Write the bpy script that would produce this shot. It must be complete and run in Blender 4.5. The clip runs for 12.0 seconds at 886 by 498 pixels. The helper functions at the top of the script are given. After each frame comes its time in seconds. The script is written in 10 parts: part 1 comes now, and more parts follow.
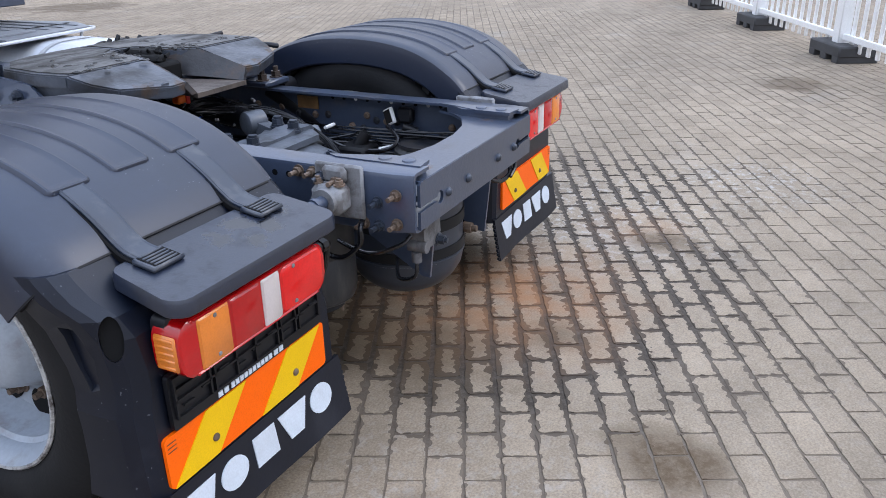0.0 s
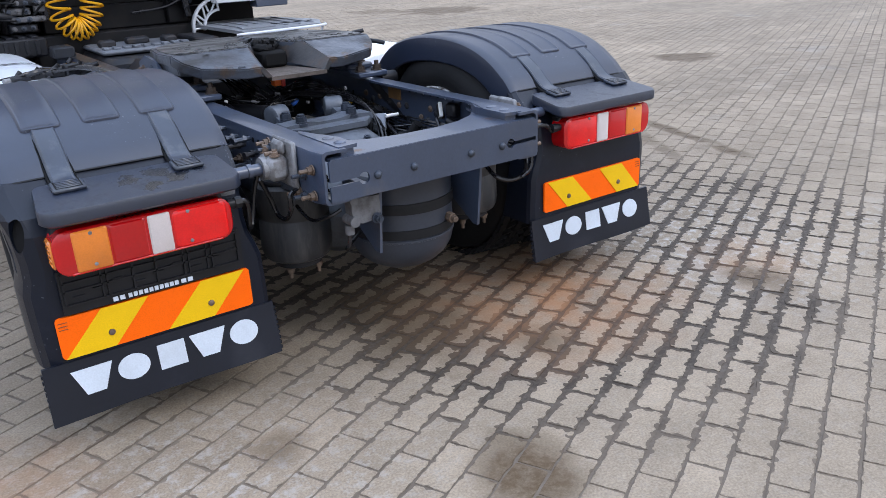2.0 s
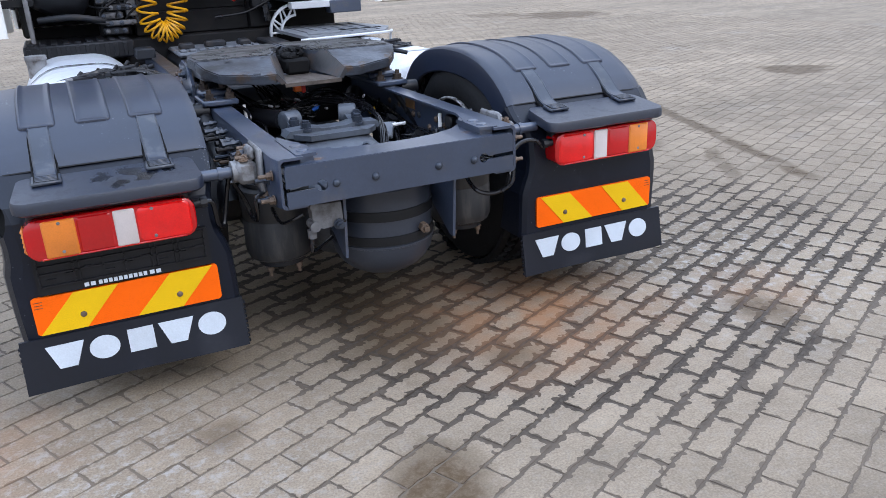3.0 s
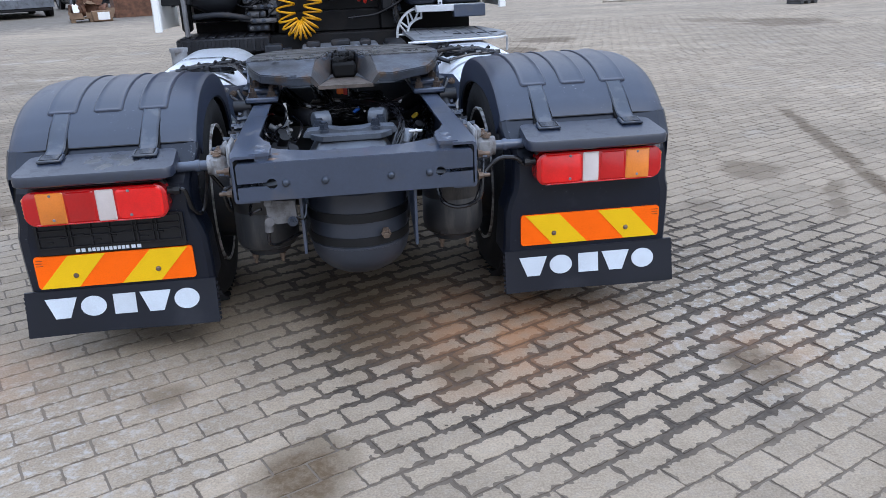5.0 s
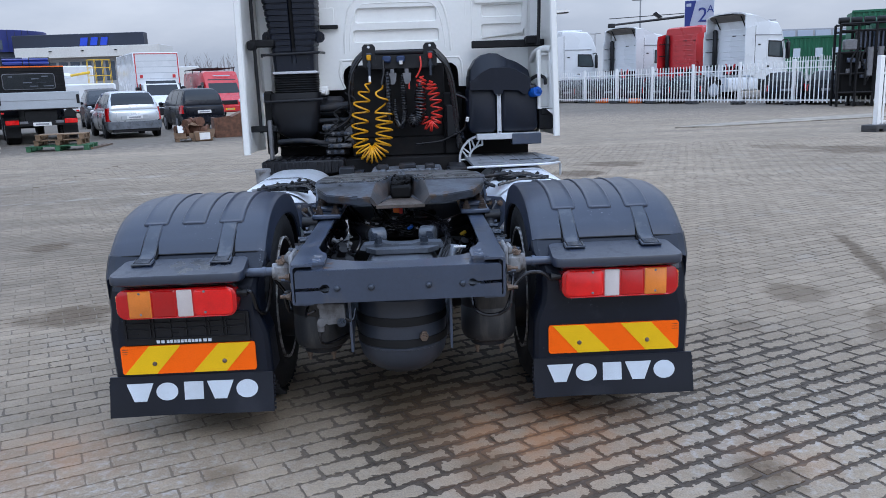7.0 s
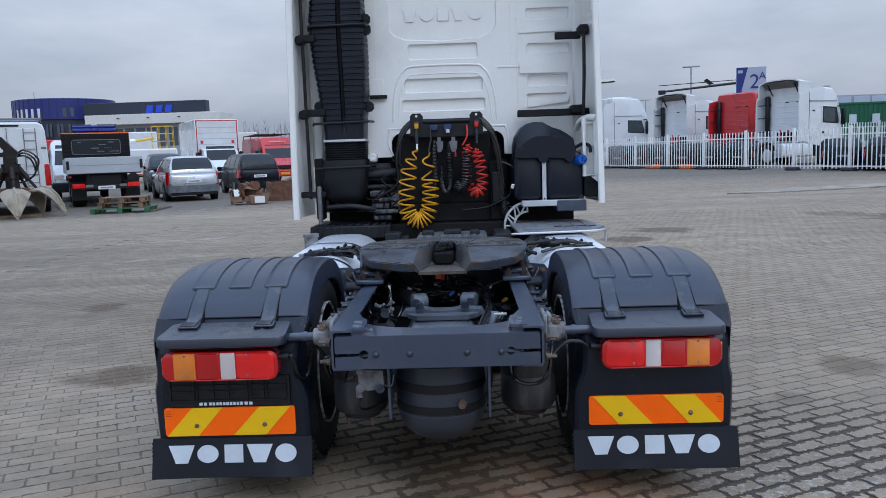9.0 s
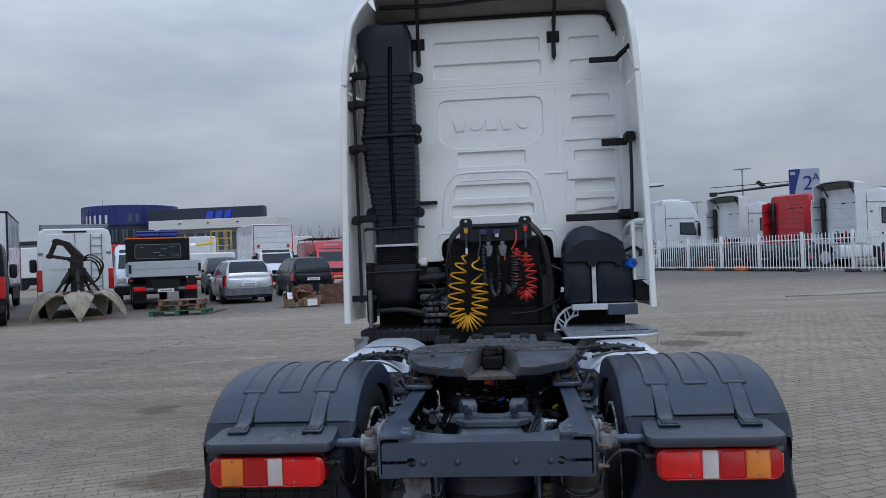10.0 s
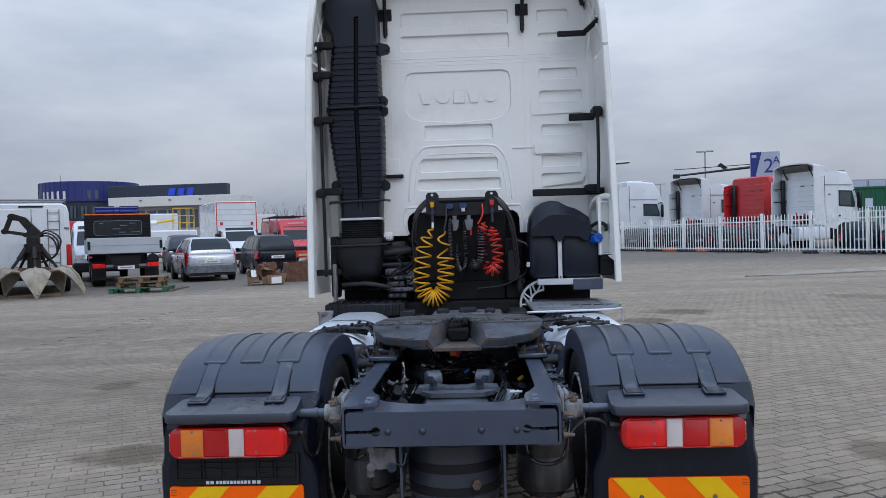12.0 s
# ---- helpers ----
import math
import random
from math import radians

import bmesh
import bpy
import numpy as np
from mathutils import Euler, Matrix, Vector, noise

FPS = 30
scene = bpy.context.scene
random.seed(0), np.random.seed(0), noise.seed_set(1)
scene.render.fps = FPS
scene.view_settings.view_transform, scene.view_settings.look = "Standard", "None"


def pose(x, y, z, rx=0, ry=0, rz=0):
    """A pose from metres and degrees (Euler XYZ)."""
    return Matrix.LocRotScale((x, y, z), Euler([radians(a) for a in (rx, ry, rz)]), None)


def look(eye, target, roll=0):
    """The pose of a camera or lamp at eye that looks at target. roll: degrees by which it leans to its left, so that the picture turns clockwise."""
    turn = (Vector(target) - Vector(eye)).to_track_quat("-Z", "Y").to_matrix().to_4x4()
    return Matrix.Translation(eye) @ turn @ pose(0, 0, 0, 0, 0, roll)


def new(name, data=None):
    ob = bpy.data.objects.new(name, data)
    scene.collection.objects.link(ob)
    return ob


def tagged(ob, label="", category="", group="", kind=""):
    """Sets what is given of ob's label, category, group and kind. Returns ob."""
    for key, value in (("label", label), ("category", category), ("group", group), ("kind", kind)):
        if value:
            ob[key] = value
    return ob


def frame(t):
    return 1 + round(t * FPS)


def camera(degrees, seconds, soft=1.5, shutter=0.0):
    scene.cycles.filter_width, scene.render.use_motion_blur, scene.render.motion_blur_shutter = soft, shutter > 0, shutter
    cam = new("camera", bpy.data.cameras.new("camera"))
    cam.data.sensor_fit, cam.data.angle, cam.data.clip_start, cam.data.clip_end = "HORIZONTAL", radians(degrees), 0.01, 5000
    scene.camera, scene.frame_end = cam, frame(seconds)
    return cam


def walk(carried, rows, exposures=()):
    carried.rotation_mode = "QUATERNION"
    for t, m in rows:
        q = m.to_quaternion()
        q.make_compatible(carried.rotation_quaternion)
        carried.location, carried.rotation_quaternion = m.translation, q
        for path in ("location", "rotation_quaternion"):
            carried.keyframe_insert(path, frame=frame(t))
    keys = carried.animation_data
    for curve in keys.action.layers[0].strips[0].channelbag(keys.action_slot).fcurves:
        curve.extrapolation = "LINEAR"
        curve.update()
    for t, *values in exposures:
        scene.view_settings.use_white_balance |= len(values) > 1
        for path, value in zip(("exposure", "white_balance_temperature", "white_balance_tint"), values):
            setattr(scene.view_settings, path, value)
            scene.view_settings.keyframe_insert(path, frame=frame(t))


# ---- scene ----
cam = camera(59.1, 12.0, soft=0.8, shutter=0.0)
PATH = [
    (0, (-2.098, -1.095, 1.406), (-0.451, -0.271, 0.627), -1.2),
    (0.5, (-1.972, -1.387, 1.428), (-0.471, -0.313, 0.658), -1.6),
    (1, (-1.839, -1.654, 1.403), (-0.456, -0.417, 0.656), -2.3),
    (1.5, (-1.605, -1.922, 1.389), (-0.341, -0.56, 0.648), -2.4),
    (2, (-1.425, -2.191, 1.365), (-0.353, -0.67, 0.632), -2.5),
    (2.5, (-1.244, -2.402, 1.382), (-0.404, -0.737, 0.658), -3.1),
    (3, (-0.961, -2.516, 1.389), (-0.175, -0.822, 0.673), -2.6),
    (3.2, (-0.829, -2.565, 1.376), (-0.112, -0.838, 0.665), -2.9),
    (4.8, (-0.112, -2.816, 1.408), (0.196, -0.969, 0.706), -2.2),
    (5, (-0.051, -2.832, 1.411), (0.188, -0.974, 0.712), -2.3),
    (5.5, (0.041, -2.925, 1.426), (0.16, -1.054, 0.73), -2.3),
    (6, (0.033, -3.046, 1.453), (0.135, -1.171, 0.764), -2.1),
    (6.5, (0.022, -3.154, 1.462), (0.1, -1.235, 0.904), -2.0),
    (7, (0.084, -3.185, 1.473), (0.146, -1.228, 1.065), -2.0),
    (7.2, (0.081, -3.192, 1.433), (0.15, -1.226, 1.072), -2.0),
    (8.8, (0.127, -3.192, 1.486), (0.141, -1.208, 1.236), -1.8),
    (9, (0.126, -3.209, 1.493), (0.067, -1.225, 1.249), -1.9),
    (9.5, (0.136, -3.236, 1.506), (-0.033, -1.244, 1.448), -2.3),
    (10, (0.139, -3.232, 1.506), (-0.041, -1.24, 1.527), -2.1),
    (10.5, (0.132, -3.222, 1.505), (-0.017, -1.228, 1.54), -1.8),
    (11, (0.121, -3.218, 1.497), (0.001, -1.222, 1.532), -1.8),
    (11.5, (0.11, -3.204, 1.481), (0.009, -1.206, 1.463), -1.8),
    (12, (0.131, -3.182, 1.456), (0.037, -1.185, 1.423), -1.7),
]
EXPOSURES = [(0.0, 0.50, 6440, 14), (3.0, 0.5, 6290, 13), (5.0, 0.46, 6120, 12), (6.0, 0.42, 6090, 12), (6.5, 0.26, 6030, 11), (7.0, 0.12, 5870, 11), (9.0, -0.14, 5900, 10), (9.5, -0.14, 5950, 10), (10.0, -0.49, 6020, 10), (11.0, -0.47, 6070, 11), (12.0, -0.21, 6110, 11)]
walk(cam, [(t, look(eye, target, roll)) for t, eye, target, roll in PATH], EXPOSURES)

# ---- overcast sky and weak sun ----
SUN_ELEV, SUN_AZ = radians(42), radians(150)
world = bpy.data.worlds.new("overcast_sky")
scene.world = world
world.use_nodes = True
wn, wl = world.node_tree.nodes, world.node_tree.links
wn.clear()
w_out = wn.new("ShaderNodeOutputWorld")
w_bg = wn.new("ShaderNodeBackground")
w_sky = wn.new("ShaderNodeTexSky")
w_sky.sky_type, w_sky.sun_disc = "NISHITA", False
w_sky.sun_elevation, w_sky.sun_rotation = SUN_ELEV, SUN_AZ
w_sky.dust_density, w_sky.air_density = 4.0, 1.5
w_tc = wn.new("ShaderNodeTexCoord")
w_map = wn.new("ShaderNodeMapping")
w_map.inputs["Scale"].default_value = (1.0, 1.0, 3.2)
w_noise = wn.new("ShaderNodeTexNoise")
w_noise.inputs["Scale"].default_value = 2.3
w_noise.inputs["Detail"].default_value = 6.0
w_noise.inputs["Roughness"].default_value = 0.55
w_ramp = wn.new("ShaderNodeValToRGB")
w_ramp.color_ramp.elements[0].position, w_ramp.color_ramp.elements[0].color = 0.38, (4.25, 4.70, 5.50, 1)
w_ramp.color_ramp.elements[1].position, w_ramp.color_ramp.elements[1].color = 0.62, (6.25, 6.55, 7.1, 1)
w_mix = wn.new("ShaderNodeMixRGB")
w_mix.inputs[0].default_value = 0.94
wl.new(w_tc.outputs["Generated"], w_map.inputs["Vector"])
wl.new(w_map.outputs["Vector"], w_noise.inputs["Vector"])
wl.new(w_noise.outputs["Fac"], w_ramp.inputs["Fac"])
wl.new(w_sky.outputs["Color"], w_mix.inputs[1])
wl.new(w_ramp.outputs["Color"], w_mix.inputs[2])
# an overcast sky is brighter overhead than at the horizon
w_sep = wn.new("ShaderNodeSeparateXYZ")
wl.new(w_tc.outputs["Generated"], w_sep.inputs["Vector"])
w_up = wn.new("ShaderNodeMapRange")
w_up.inputs["From Min"].default_value, w_up.inputs["From Max"].default_value = 0.05, 0.95
w_up.inputs["To Min"].default_value, w_up.inputs["To Max"].default_value = 0.92, 2.95
wl.new(w_sep.outputs["Z"], w_up.inputs["Value"])
w_mul = wn.new("ShaderNodeVectorMath")
w_mul.operation = "SCALE"
wl.new(w_mix.outputs["Color"], w_mul.inputs[0])
wl.new(w_up.outputs["Result"], w_mul.inputs["Scale"])
# and bluer overhead than above the horizon
w_blue = wn.new("ShaderNodeMixRGB")
w_blue.blend_type = "MULTIPLY"
w_blue.inputs[2].default_value = (0.86, 0.975, 1.13, 1)
w_high = wn.new("ShaderNodeMapRange")
w_high.inputs["From Min"].default_value, w_high.inputs["From Max"].default_value = 0.25, 0.85
wl.new(w_sep.outputs["Z"], w_high.inputs["Value"])
wl.new(w_high.outputs["Result"], w_blue.inputs[0])
wl.new(w_mul.outputs["Vector"], w_blue.inputs[1])
wl.new(w_blue.outputs["Color"], w_bg.inputs["Color"])
w_bg.inputs["Strength"].default_value = 0.1
wl.new(w_bg.outputs["Background"], w_out.inputs["Surface"])

sun_data = bpy.data.lights.new("sun", "SUN")
sun_data.energy, sun_data.angle, sun_data.color = 0.6, radians(25), (1.0, 0.97, 0.93)
sun = new("sun", sun_data)
sun.rotation_euler = (radians(90) - SUN_ELEV, 0, radians(180) - SUN_AZ)


# ---- materials ----
def mat(name, color, rough=0.5, metal=0.0, vary=0.12, scale=6.0, dirt=None, dirt_amount=0.0, dirt_scale=3.0, bump=0.0, bump_scale=60.0,
        coat=0.0, grain=0.06, transmission=0.0, spec=0.5, specks=0.0, stretch=None, spots=(), spot_color=(0.1, 0.05, 0.03), spot_rough=0.7):
    """A painted, moulded or cast surface: base colour with broad and fine variation, patches of dirt and a fine relief."""
    m = bpy.data.materials.new(name)
    m.use_nodes = True
    n, l = m.node_tree.nodes, m.node_tree.links
    b = n["Principled BSDF"]
    tc = n.new("ShaderNodeTexCoord")
    big = n.new("ShaderNodeTexNoise")
    big.inputs["Scale"].default_value, big.inputs["Detail"].default_value = scale, 5
    fine = n.new("ShaderNodeTexNoise")
    fine.inputs["Scale"].default_value, fine.inputs["Detail"].default_value = scale * 22, 3
    for t in (big, fine):
        l.new(tc.outputs["Object"], t.inputs["Vector"])
    v = n.new("ShaderNodeMapRange")
    v.inputs["From Min"].default_value, v.inputs["From Max"].default_value = 0.3, 0.7
    v.inputs["To Min"].default_value, v.inputs["To Max"].default_value = 1 - vary, 1 + vary
    l.new(big.outputs["Fac"], v.inputs["Value"])
    f = n.new("ShaderNodeMapRange")
    f.inputs["From Min"].default_value, f.inputs["From Max"].default_value = 0.3, 0.7
    f.inputs["To Min"].default_value, f.inputs["To Max"].default_value = 1 - grain, 1 + grain
    l.new(fine.outputs["Fac"], f.inputs["Value"])
    mul = n.new("ShaderNodeMath")
    mul.operation = "MULTIPLY"
    l.new(v.outputs["Result"], mul.inputs[0])
    l.new(f.outputs["Result"], mul.inputs[1])
    hsv = n.new("ShaderNodeHueSaturation")
    hsv.inputs["Color"].default_value = (*color, 1)
    l.new(mul.outputs["Value"], hsv.inputs["Value"])
    col = hsv.outputs["Color"]
    if dirt:
        dn = n.new("ShaderNodeTexNoise")
        dn.inputs["Scale"].default_value, dn.inputs["Detail"].default_value, dn.inputs["Roughness"].default_value = dirt_scale, 8, 0.65
        if stretch:
            sm = n.new("ShaderNodeMapping")
            sm.inputs["Scale"].default_value = stretch
            l.new(tc.outputs["Object"], sm.inputs["Vector"])
            l.new(sm.outputs["Vector"], dn.inputs["Vector"])
        else:
            l.new(tc.outputs["Object"], dn.inputs["Vector"])
        dr = n.new("ShaderNodeMapRange")
        dr.inputs["From Min"].default_value, dr.inputs["From Max"].default_value = 0.62 - 0.3 * dirt_amount, 0.82 - 0.3 * dirt_amount
        dr.inputs["To Max"].default_value = min(1.0, dirt_amount + 0.35)
        l.new(dn.outputs["Fac"], dr.inputs["Value"])
        mx = n.new("ShaderNodeMixRGB")
        l.new(dr.outputs["Result"], mx.inputs[0])
        l.new(col, mx.inputs[1])
        mx.inputs[2].default_value = (*dirt, 1)
        col = mx.outputs["Color"]
        rr = n.new("ShaderNodeMapRange")
        rr.inputs["To Min"].default_value, rr.inputs["To Max"].default_value = rough, min(1.0, rough + 0.3)
        l.new(dr.outputs["Result"], rr.inputs["Value"])
        l.new(rr.outputs["Result"], b.inputs["Roughness"])
    else:
        rr = n.new("ShaderNodeMapRange")
        rr.inputs["From Min"].default_value, rr.inputs["From Max"].default_value = 0.3, 0.7
        rr.inputs["To Min"].default_value, rr.inputs["To Max"].default_value = max(0.02, rough - 0.07), min(1.0, rough + 0.07)
        l.new(big.outputs["Fac"], rr.inputs["Value"])
        l.new(rr.outputs["Result"], b.inputs["Roughness"])
    if spots:
        ragged = n.new("ShaderNodeTexNoise")
        ragged.inputs["Scale"].default_value, ragged.inputs["Detail"].default_value, ragged.inputs["Roughness"].default_value = 30, 5, 0.65
        l.new(tc.outputs["Object"], ragged.inputs["Vector"])
        fac = None
        for sx, sy, sz, sr, amount in spots:
            dist = n.new("ShaderNodeVectorMath")
            dist.operation = "DISTANCE"
            l.new(tc.outputs["Object"], dist.inputs[0])
            dist.inputs[1].default_value = (sx, sy, sz)
            reach = n.new("ShaderNodeMath")
            reach.operation = "MULTIPLY_ADD"
            l.new(ragged.outputs["Fac"], reach.inputs[0])
            reach.inputs[1].default_value = sr * 3.2
            l.new(dist.outputs["Value"], reach.inputs[2])
            on = n.new("ShaderNodeMapRange")
            on.inputs["From Min"].default_value, on.inputs["From Max"].default_value = sr * 2.35, sr * 1.85
            on.inputs["To Max"].default_value = amount
            l.new(reach.outputs["Value"], on.inputs["Value"])
            if fac is None:
                fac = on.outputs["Result"]
            else:
                most = n.new("ShaderNodeMath")
                most.operation = "MAXIMUM"
                l.new(fac, most.inputs[0])
                l.new(on.outputs["Result"], most.inputs[1])
                fac = most.outputs["Value"]
        sp_mix = n.new("ShaderNodeMixRGB")
        l.new(fac, sp_mix.inputs[0])
        l.new(col, sp_mix.inputs[1])
        sp_mix.inputs[2].default_value = (*spot_color, 1)
        col = sp_mix.outputs["Color"]
        sp_rough = n.new("ShaderNodeMapRange")
        l.new(fac, sp_rough.inputs["Value"])
        l.new(rr.outputs["Result"], sp_rough.inputs["To Min"])
        sp_rough.inputs["To Max"].default_value = spot_rough
        l.new(sp_rough.outputs["Result"], b.inputs["Roughness"])
    l.new(col, b.inputs["Base Color"])
    b.inputs["Metallic"].default_value = metal
    b.inputs["Coat Weight"].default_value = coat
    b.inputs["Specular IOR Level"].default_value = spec
    b.inputs["Transmission Weight"].default_value = transmission
    if specks:
        sn = n.new("ShaderNodeTexNoise")
        sn.inputs["Scale"].default_value, sn.inputs["Detail"].default_value = 120, 2
        gn = n.new("ShaderNodeTexNoise")
        gn.inputs["Scale"].default_value, gn.inputs["Detail"].default_value = 5, 3
        for t in (sn, gn):
            l.new(tc.outputs["Object"], t.inputs["Vector"])
        add = n.new("ShaderNodeMath")
        add.operation = "MULTIPLY_ADD"
        l.new(gn.outputs["Fac"], add.inputs[0])
        add.inputs[1].default_value = 0.45
        l.new(sn.outputs["Fac"], add.inputs[2])
        sr = n.new("ShaderNodeMapRange")
        sr.inputs["From Min"].default_value, sr.inputs["From Max"].default_value, sr.inputs["To Max"].default_value = 0.972, 1.005, specks
        l.new(add.outputs["Value"], sr.inputs["Value"])
        sm = n.new("ShaderNodeMixRGB")
        l.new(sr.outputs["Result"], sm.inputs[0])
        l.new(col, sm.inputs[1])
        sm.inputs[2].default_value = (0.42, 0.45, 0.50, 1)
        col = sm.outputs["Color"]
        l.new(col, b.inputs["Base Color"])
    if bump:
        bn = n.new("ShaderNodeTexNoise")
        bn.inputs["Scale"].default_value, bn.inputs["Detail"].default_value = bump_scale, 4
        l.new(tc.outputs["Object"], bn.inputs["Vector"])
        bp = n.new("ShaderNodeBump")
        bp.inputs["Strength"].default_value, bp.inputs["Distance"].default_value = bump, 0.004
        l.new(bn.outputs["Fac"], bp.inputs["Height"])
        l.new(bp.outputs["Normal"], b.inputs["Normal"])
    return m


M_FENDER = mat("moulded_dark_plastic", (0.0084, 0.0146, 0.0335), 0.38, spec=0.7, vary=0.14, scale=3, dirt=(0.040, 0.050, 0.074), dirt_amount=0.16, dirt_scale=7, bump=0.05, bump_scale=420, specks=0.25)
M_GUARD = mat("moulded_guard_plastic", (0.0042, 0.0070, 0.0155), 0.38, spec=0.36, vary=0.14, scale=3, dirt=(0.030, 0.036, 0.052), dirt_amount=0.10, dirt_scale=7, bump=0.10, bump_scale=420, specks=0.2)
M_LID = mat("wet_stained_plastic", (0.0115, 0.0170, 0.0330), 0.33, vary=0.12, scale=3, dirt=(0.007, 0.009, 0.014), dirt_amount=0.30, dirt_scale=16, bump=0.12, bump_scale=260, spec=0.8)
M_LIDWET = mat("wet_splashed_plastic", (0.0115, 0.0170, 0.0330), 0.33, vary=0.12, scale=3, dirt=(0.007, 0.009, 0.014), dirt_amount=0.36, dirt_scale=20, bump=0.12, bump_scale=260, spec=0.8,
               spots=((-0.80, 0.00, 0.775, 0.055, 0.95), (-0.84, 0.05, 0.785, 0.050, 0.9), (-0.87, -0.03, 0.77, 0.045, 0.9), (-0.92, 0.03, 0.78, 0.045, 0.8), (-0.72, 0.02, 0.778, 0.03, 0.8)), spot_color=(0.004, 0.005, 0.008), spot_rough=0.10)
M_STRAP = mat("smooth_dark_plastic", (0.016, 0.023, 0.040), 0.30, spec=0.7, vary=0.2, scale=9, dirt=(0.11, 0.115, 0.12), dirt_amount=0.4, dirt_scale=11)
M_FRAME = mat("chassis_paint", (0.041, 0.056, 0.092), 0.33, spec=0.65, coat=0.35, vary=0.12, scale=4, dirt=(0.13, 0.11, 0.09), dirt_amount=0.22, dirt_scale=6, bump=0.12, bump_scale=120)
M_CROSS = mat("chassis_paint_rusting", (0.036, 0.050, 0.083), 0.32, spec=0.65, coat=0.30, vary=0.12, scale=4, dirt=(0.11, 0.095, 0.08), dirt_amount=0.18, dirt_scale=6, bump=0.12, bump_scale=120,
              spots=((-0.285, -0.140, 0.782, 0.030, 0.8), (-0.280, -0.06, 0.782, 0.024, 0.7), (0.275, -0.09, 0.782, 0.026, 0.7), (-0.275, -0.187, 0.765, 0.012, 0.6)), spot_color=(0.20, 0.115, 0.065))
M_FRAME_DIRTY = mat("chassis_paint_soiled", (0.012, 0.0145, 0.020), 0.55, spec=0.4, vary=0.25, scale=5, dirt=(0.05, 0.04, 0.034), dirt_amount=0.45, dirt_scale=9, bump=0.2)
M_BLACK = mat("black_rubber", (0.007, 0.0075, 0.009), 0.6, spec=0.3, vary=0.25, scale=8, dirt=(0.028, 0.027, 0.026), dirt_amount=0.3, dirt_scale=6)
M_BLACKPL = mat("black_plastic", (0.008, 0.0085, 0.011), 0.42, spec=0.35, vary=0.2, scale=8, dirt=(0.025, 0.025, 0.028), dirt_amount=0.25)
M_FLAP = mat("mud_flap_rubber", (0.0045, 0.0066, 0.0135), 0.46, spec=0.42, vary=0.2, scale=4, dirt=(0.032, 0.034, 0.042), dirt_amount=0.18, dirt_scale=4, bump=0.1)
M_TYRE = mat("tyre_rubber", (0.008, 0.0085, 0.010), 0.7, spec=0.3, vary=0.2, scale=5, dirt=(0.024, 0.022, 0.021), dirt_amount=0.30, dirt_scale=5, bump=0.3, bump_scale=90)
M_RIM = mat("white_rim_paint", (0.34, 0.38, 0.43), 0.30, vary=0.06, scale=4, dirt=(0.16, 0.12, 0.09), dirt_amount=0.32, dirt_scale=9)
M_PRINT = mat("white_print", (0.56, 0.62, 0.69), 0.5, vary=0.05, scale=9, dirt=(0.4, 0.42, 0.45), dirt_amount=0.15)
M_YELLOW = mat("reflective_yellow", (0.82, 0.50, 0.003), 0.45, spec=0.25, vary=0.04, scale=12, grain=0.08, dirt=(0.5, 0.32, 0.03), dirt_amount=0.12)
M_ORANGE = mat("reflective_orange", (1.0, 0.135, 0.0), 0.45, spec=0.2, vary=0.04, scale=12, grain=0.08, dirt=(0.7, 0.12, 0.02), dirt_amount=0.12)
M_RED = mat("red_lens", (0.46, 0.0035, 0.005), 0.12, vary=0.12, scale=6, coat=0.5, grain=0.05)
M_REDLIT = mat("bright_red_lens", (0.76, 0.007, 0.007), 0.12, vary=0.22, scale=9, coat=0.5, grain=0.06)
M_AMBER = mat("amber_lens", (0.74, 0.215, 0.028), 0.13, vary=0.12, scale=10, coat=0.5, grain=0.05)
M_CLEAR = mat("clear_lens", (0.62, 0.56, 0.55), 0.14, vary=0.08, scale=12, coat=0.6, grain=0.05)
M_BOLT = mat("rusty_bolt", (0.16, 0.115, 0.085), 0.6, metal=0.3, vary=0.4, scale=25, dirt=(0.08, 0.05, 0.035), dirt_amount=0.4, dirt_scale=30, bump=0.3)
M_BOLTD = mat("oily_brown_bolt", (0.062, 0.045, 0.036), 0.5, metal=0.2, vary=0.4, scale=25, dirt=(0.02, 0.016, 0.014), dirt_amount=0.4, dirt_scale=30, bump=0.3)
M_BOLTB = mat("blue_black_bolt", (0.045, 0.055, 0.075), 0.4, metal=0.4, vary=0.2, scale=20)
M_CAST = mat("galvanised_casting", (0.23, 0.235, 0.245), 0.6, metal=0.3, vary=0.25, scale=14, dirt=(0.08, 0.06, 0.05), dirt_amount=0.45, dirt_scale=16, bump=0.5, bump_scale=80)
M_VALVE = mat("mottled_cast_metal", (0.12, 0.122, 0.13), 0.55, metal=0.2, vary=0.35, scale=18, dirt=(0.05, 0.045, 0.042), dirt_amount=0.5, dirt_scale=14, bump=0.5, bump_scale=80)
M_TANK = mat("grey_air_tank", (0.030, 0.036, 0.050), 0.36, vary=0.12, scale=5, dirt=(0.10, 0.10, 0.10), dirt_amount=0.3)
M_BAG = mat("bellows_rubber", (0.020, 0.0215, 0.025), 0.48, vary=0.3, scale=5, dirt=(0.090, 0.084, 0.078), dirt_amount=0.50, dirt_scale=9, stretch=(1.6, 1.6, 0.35))
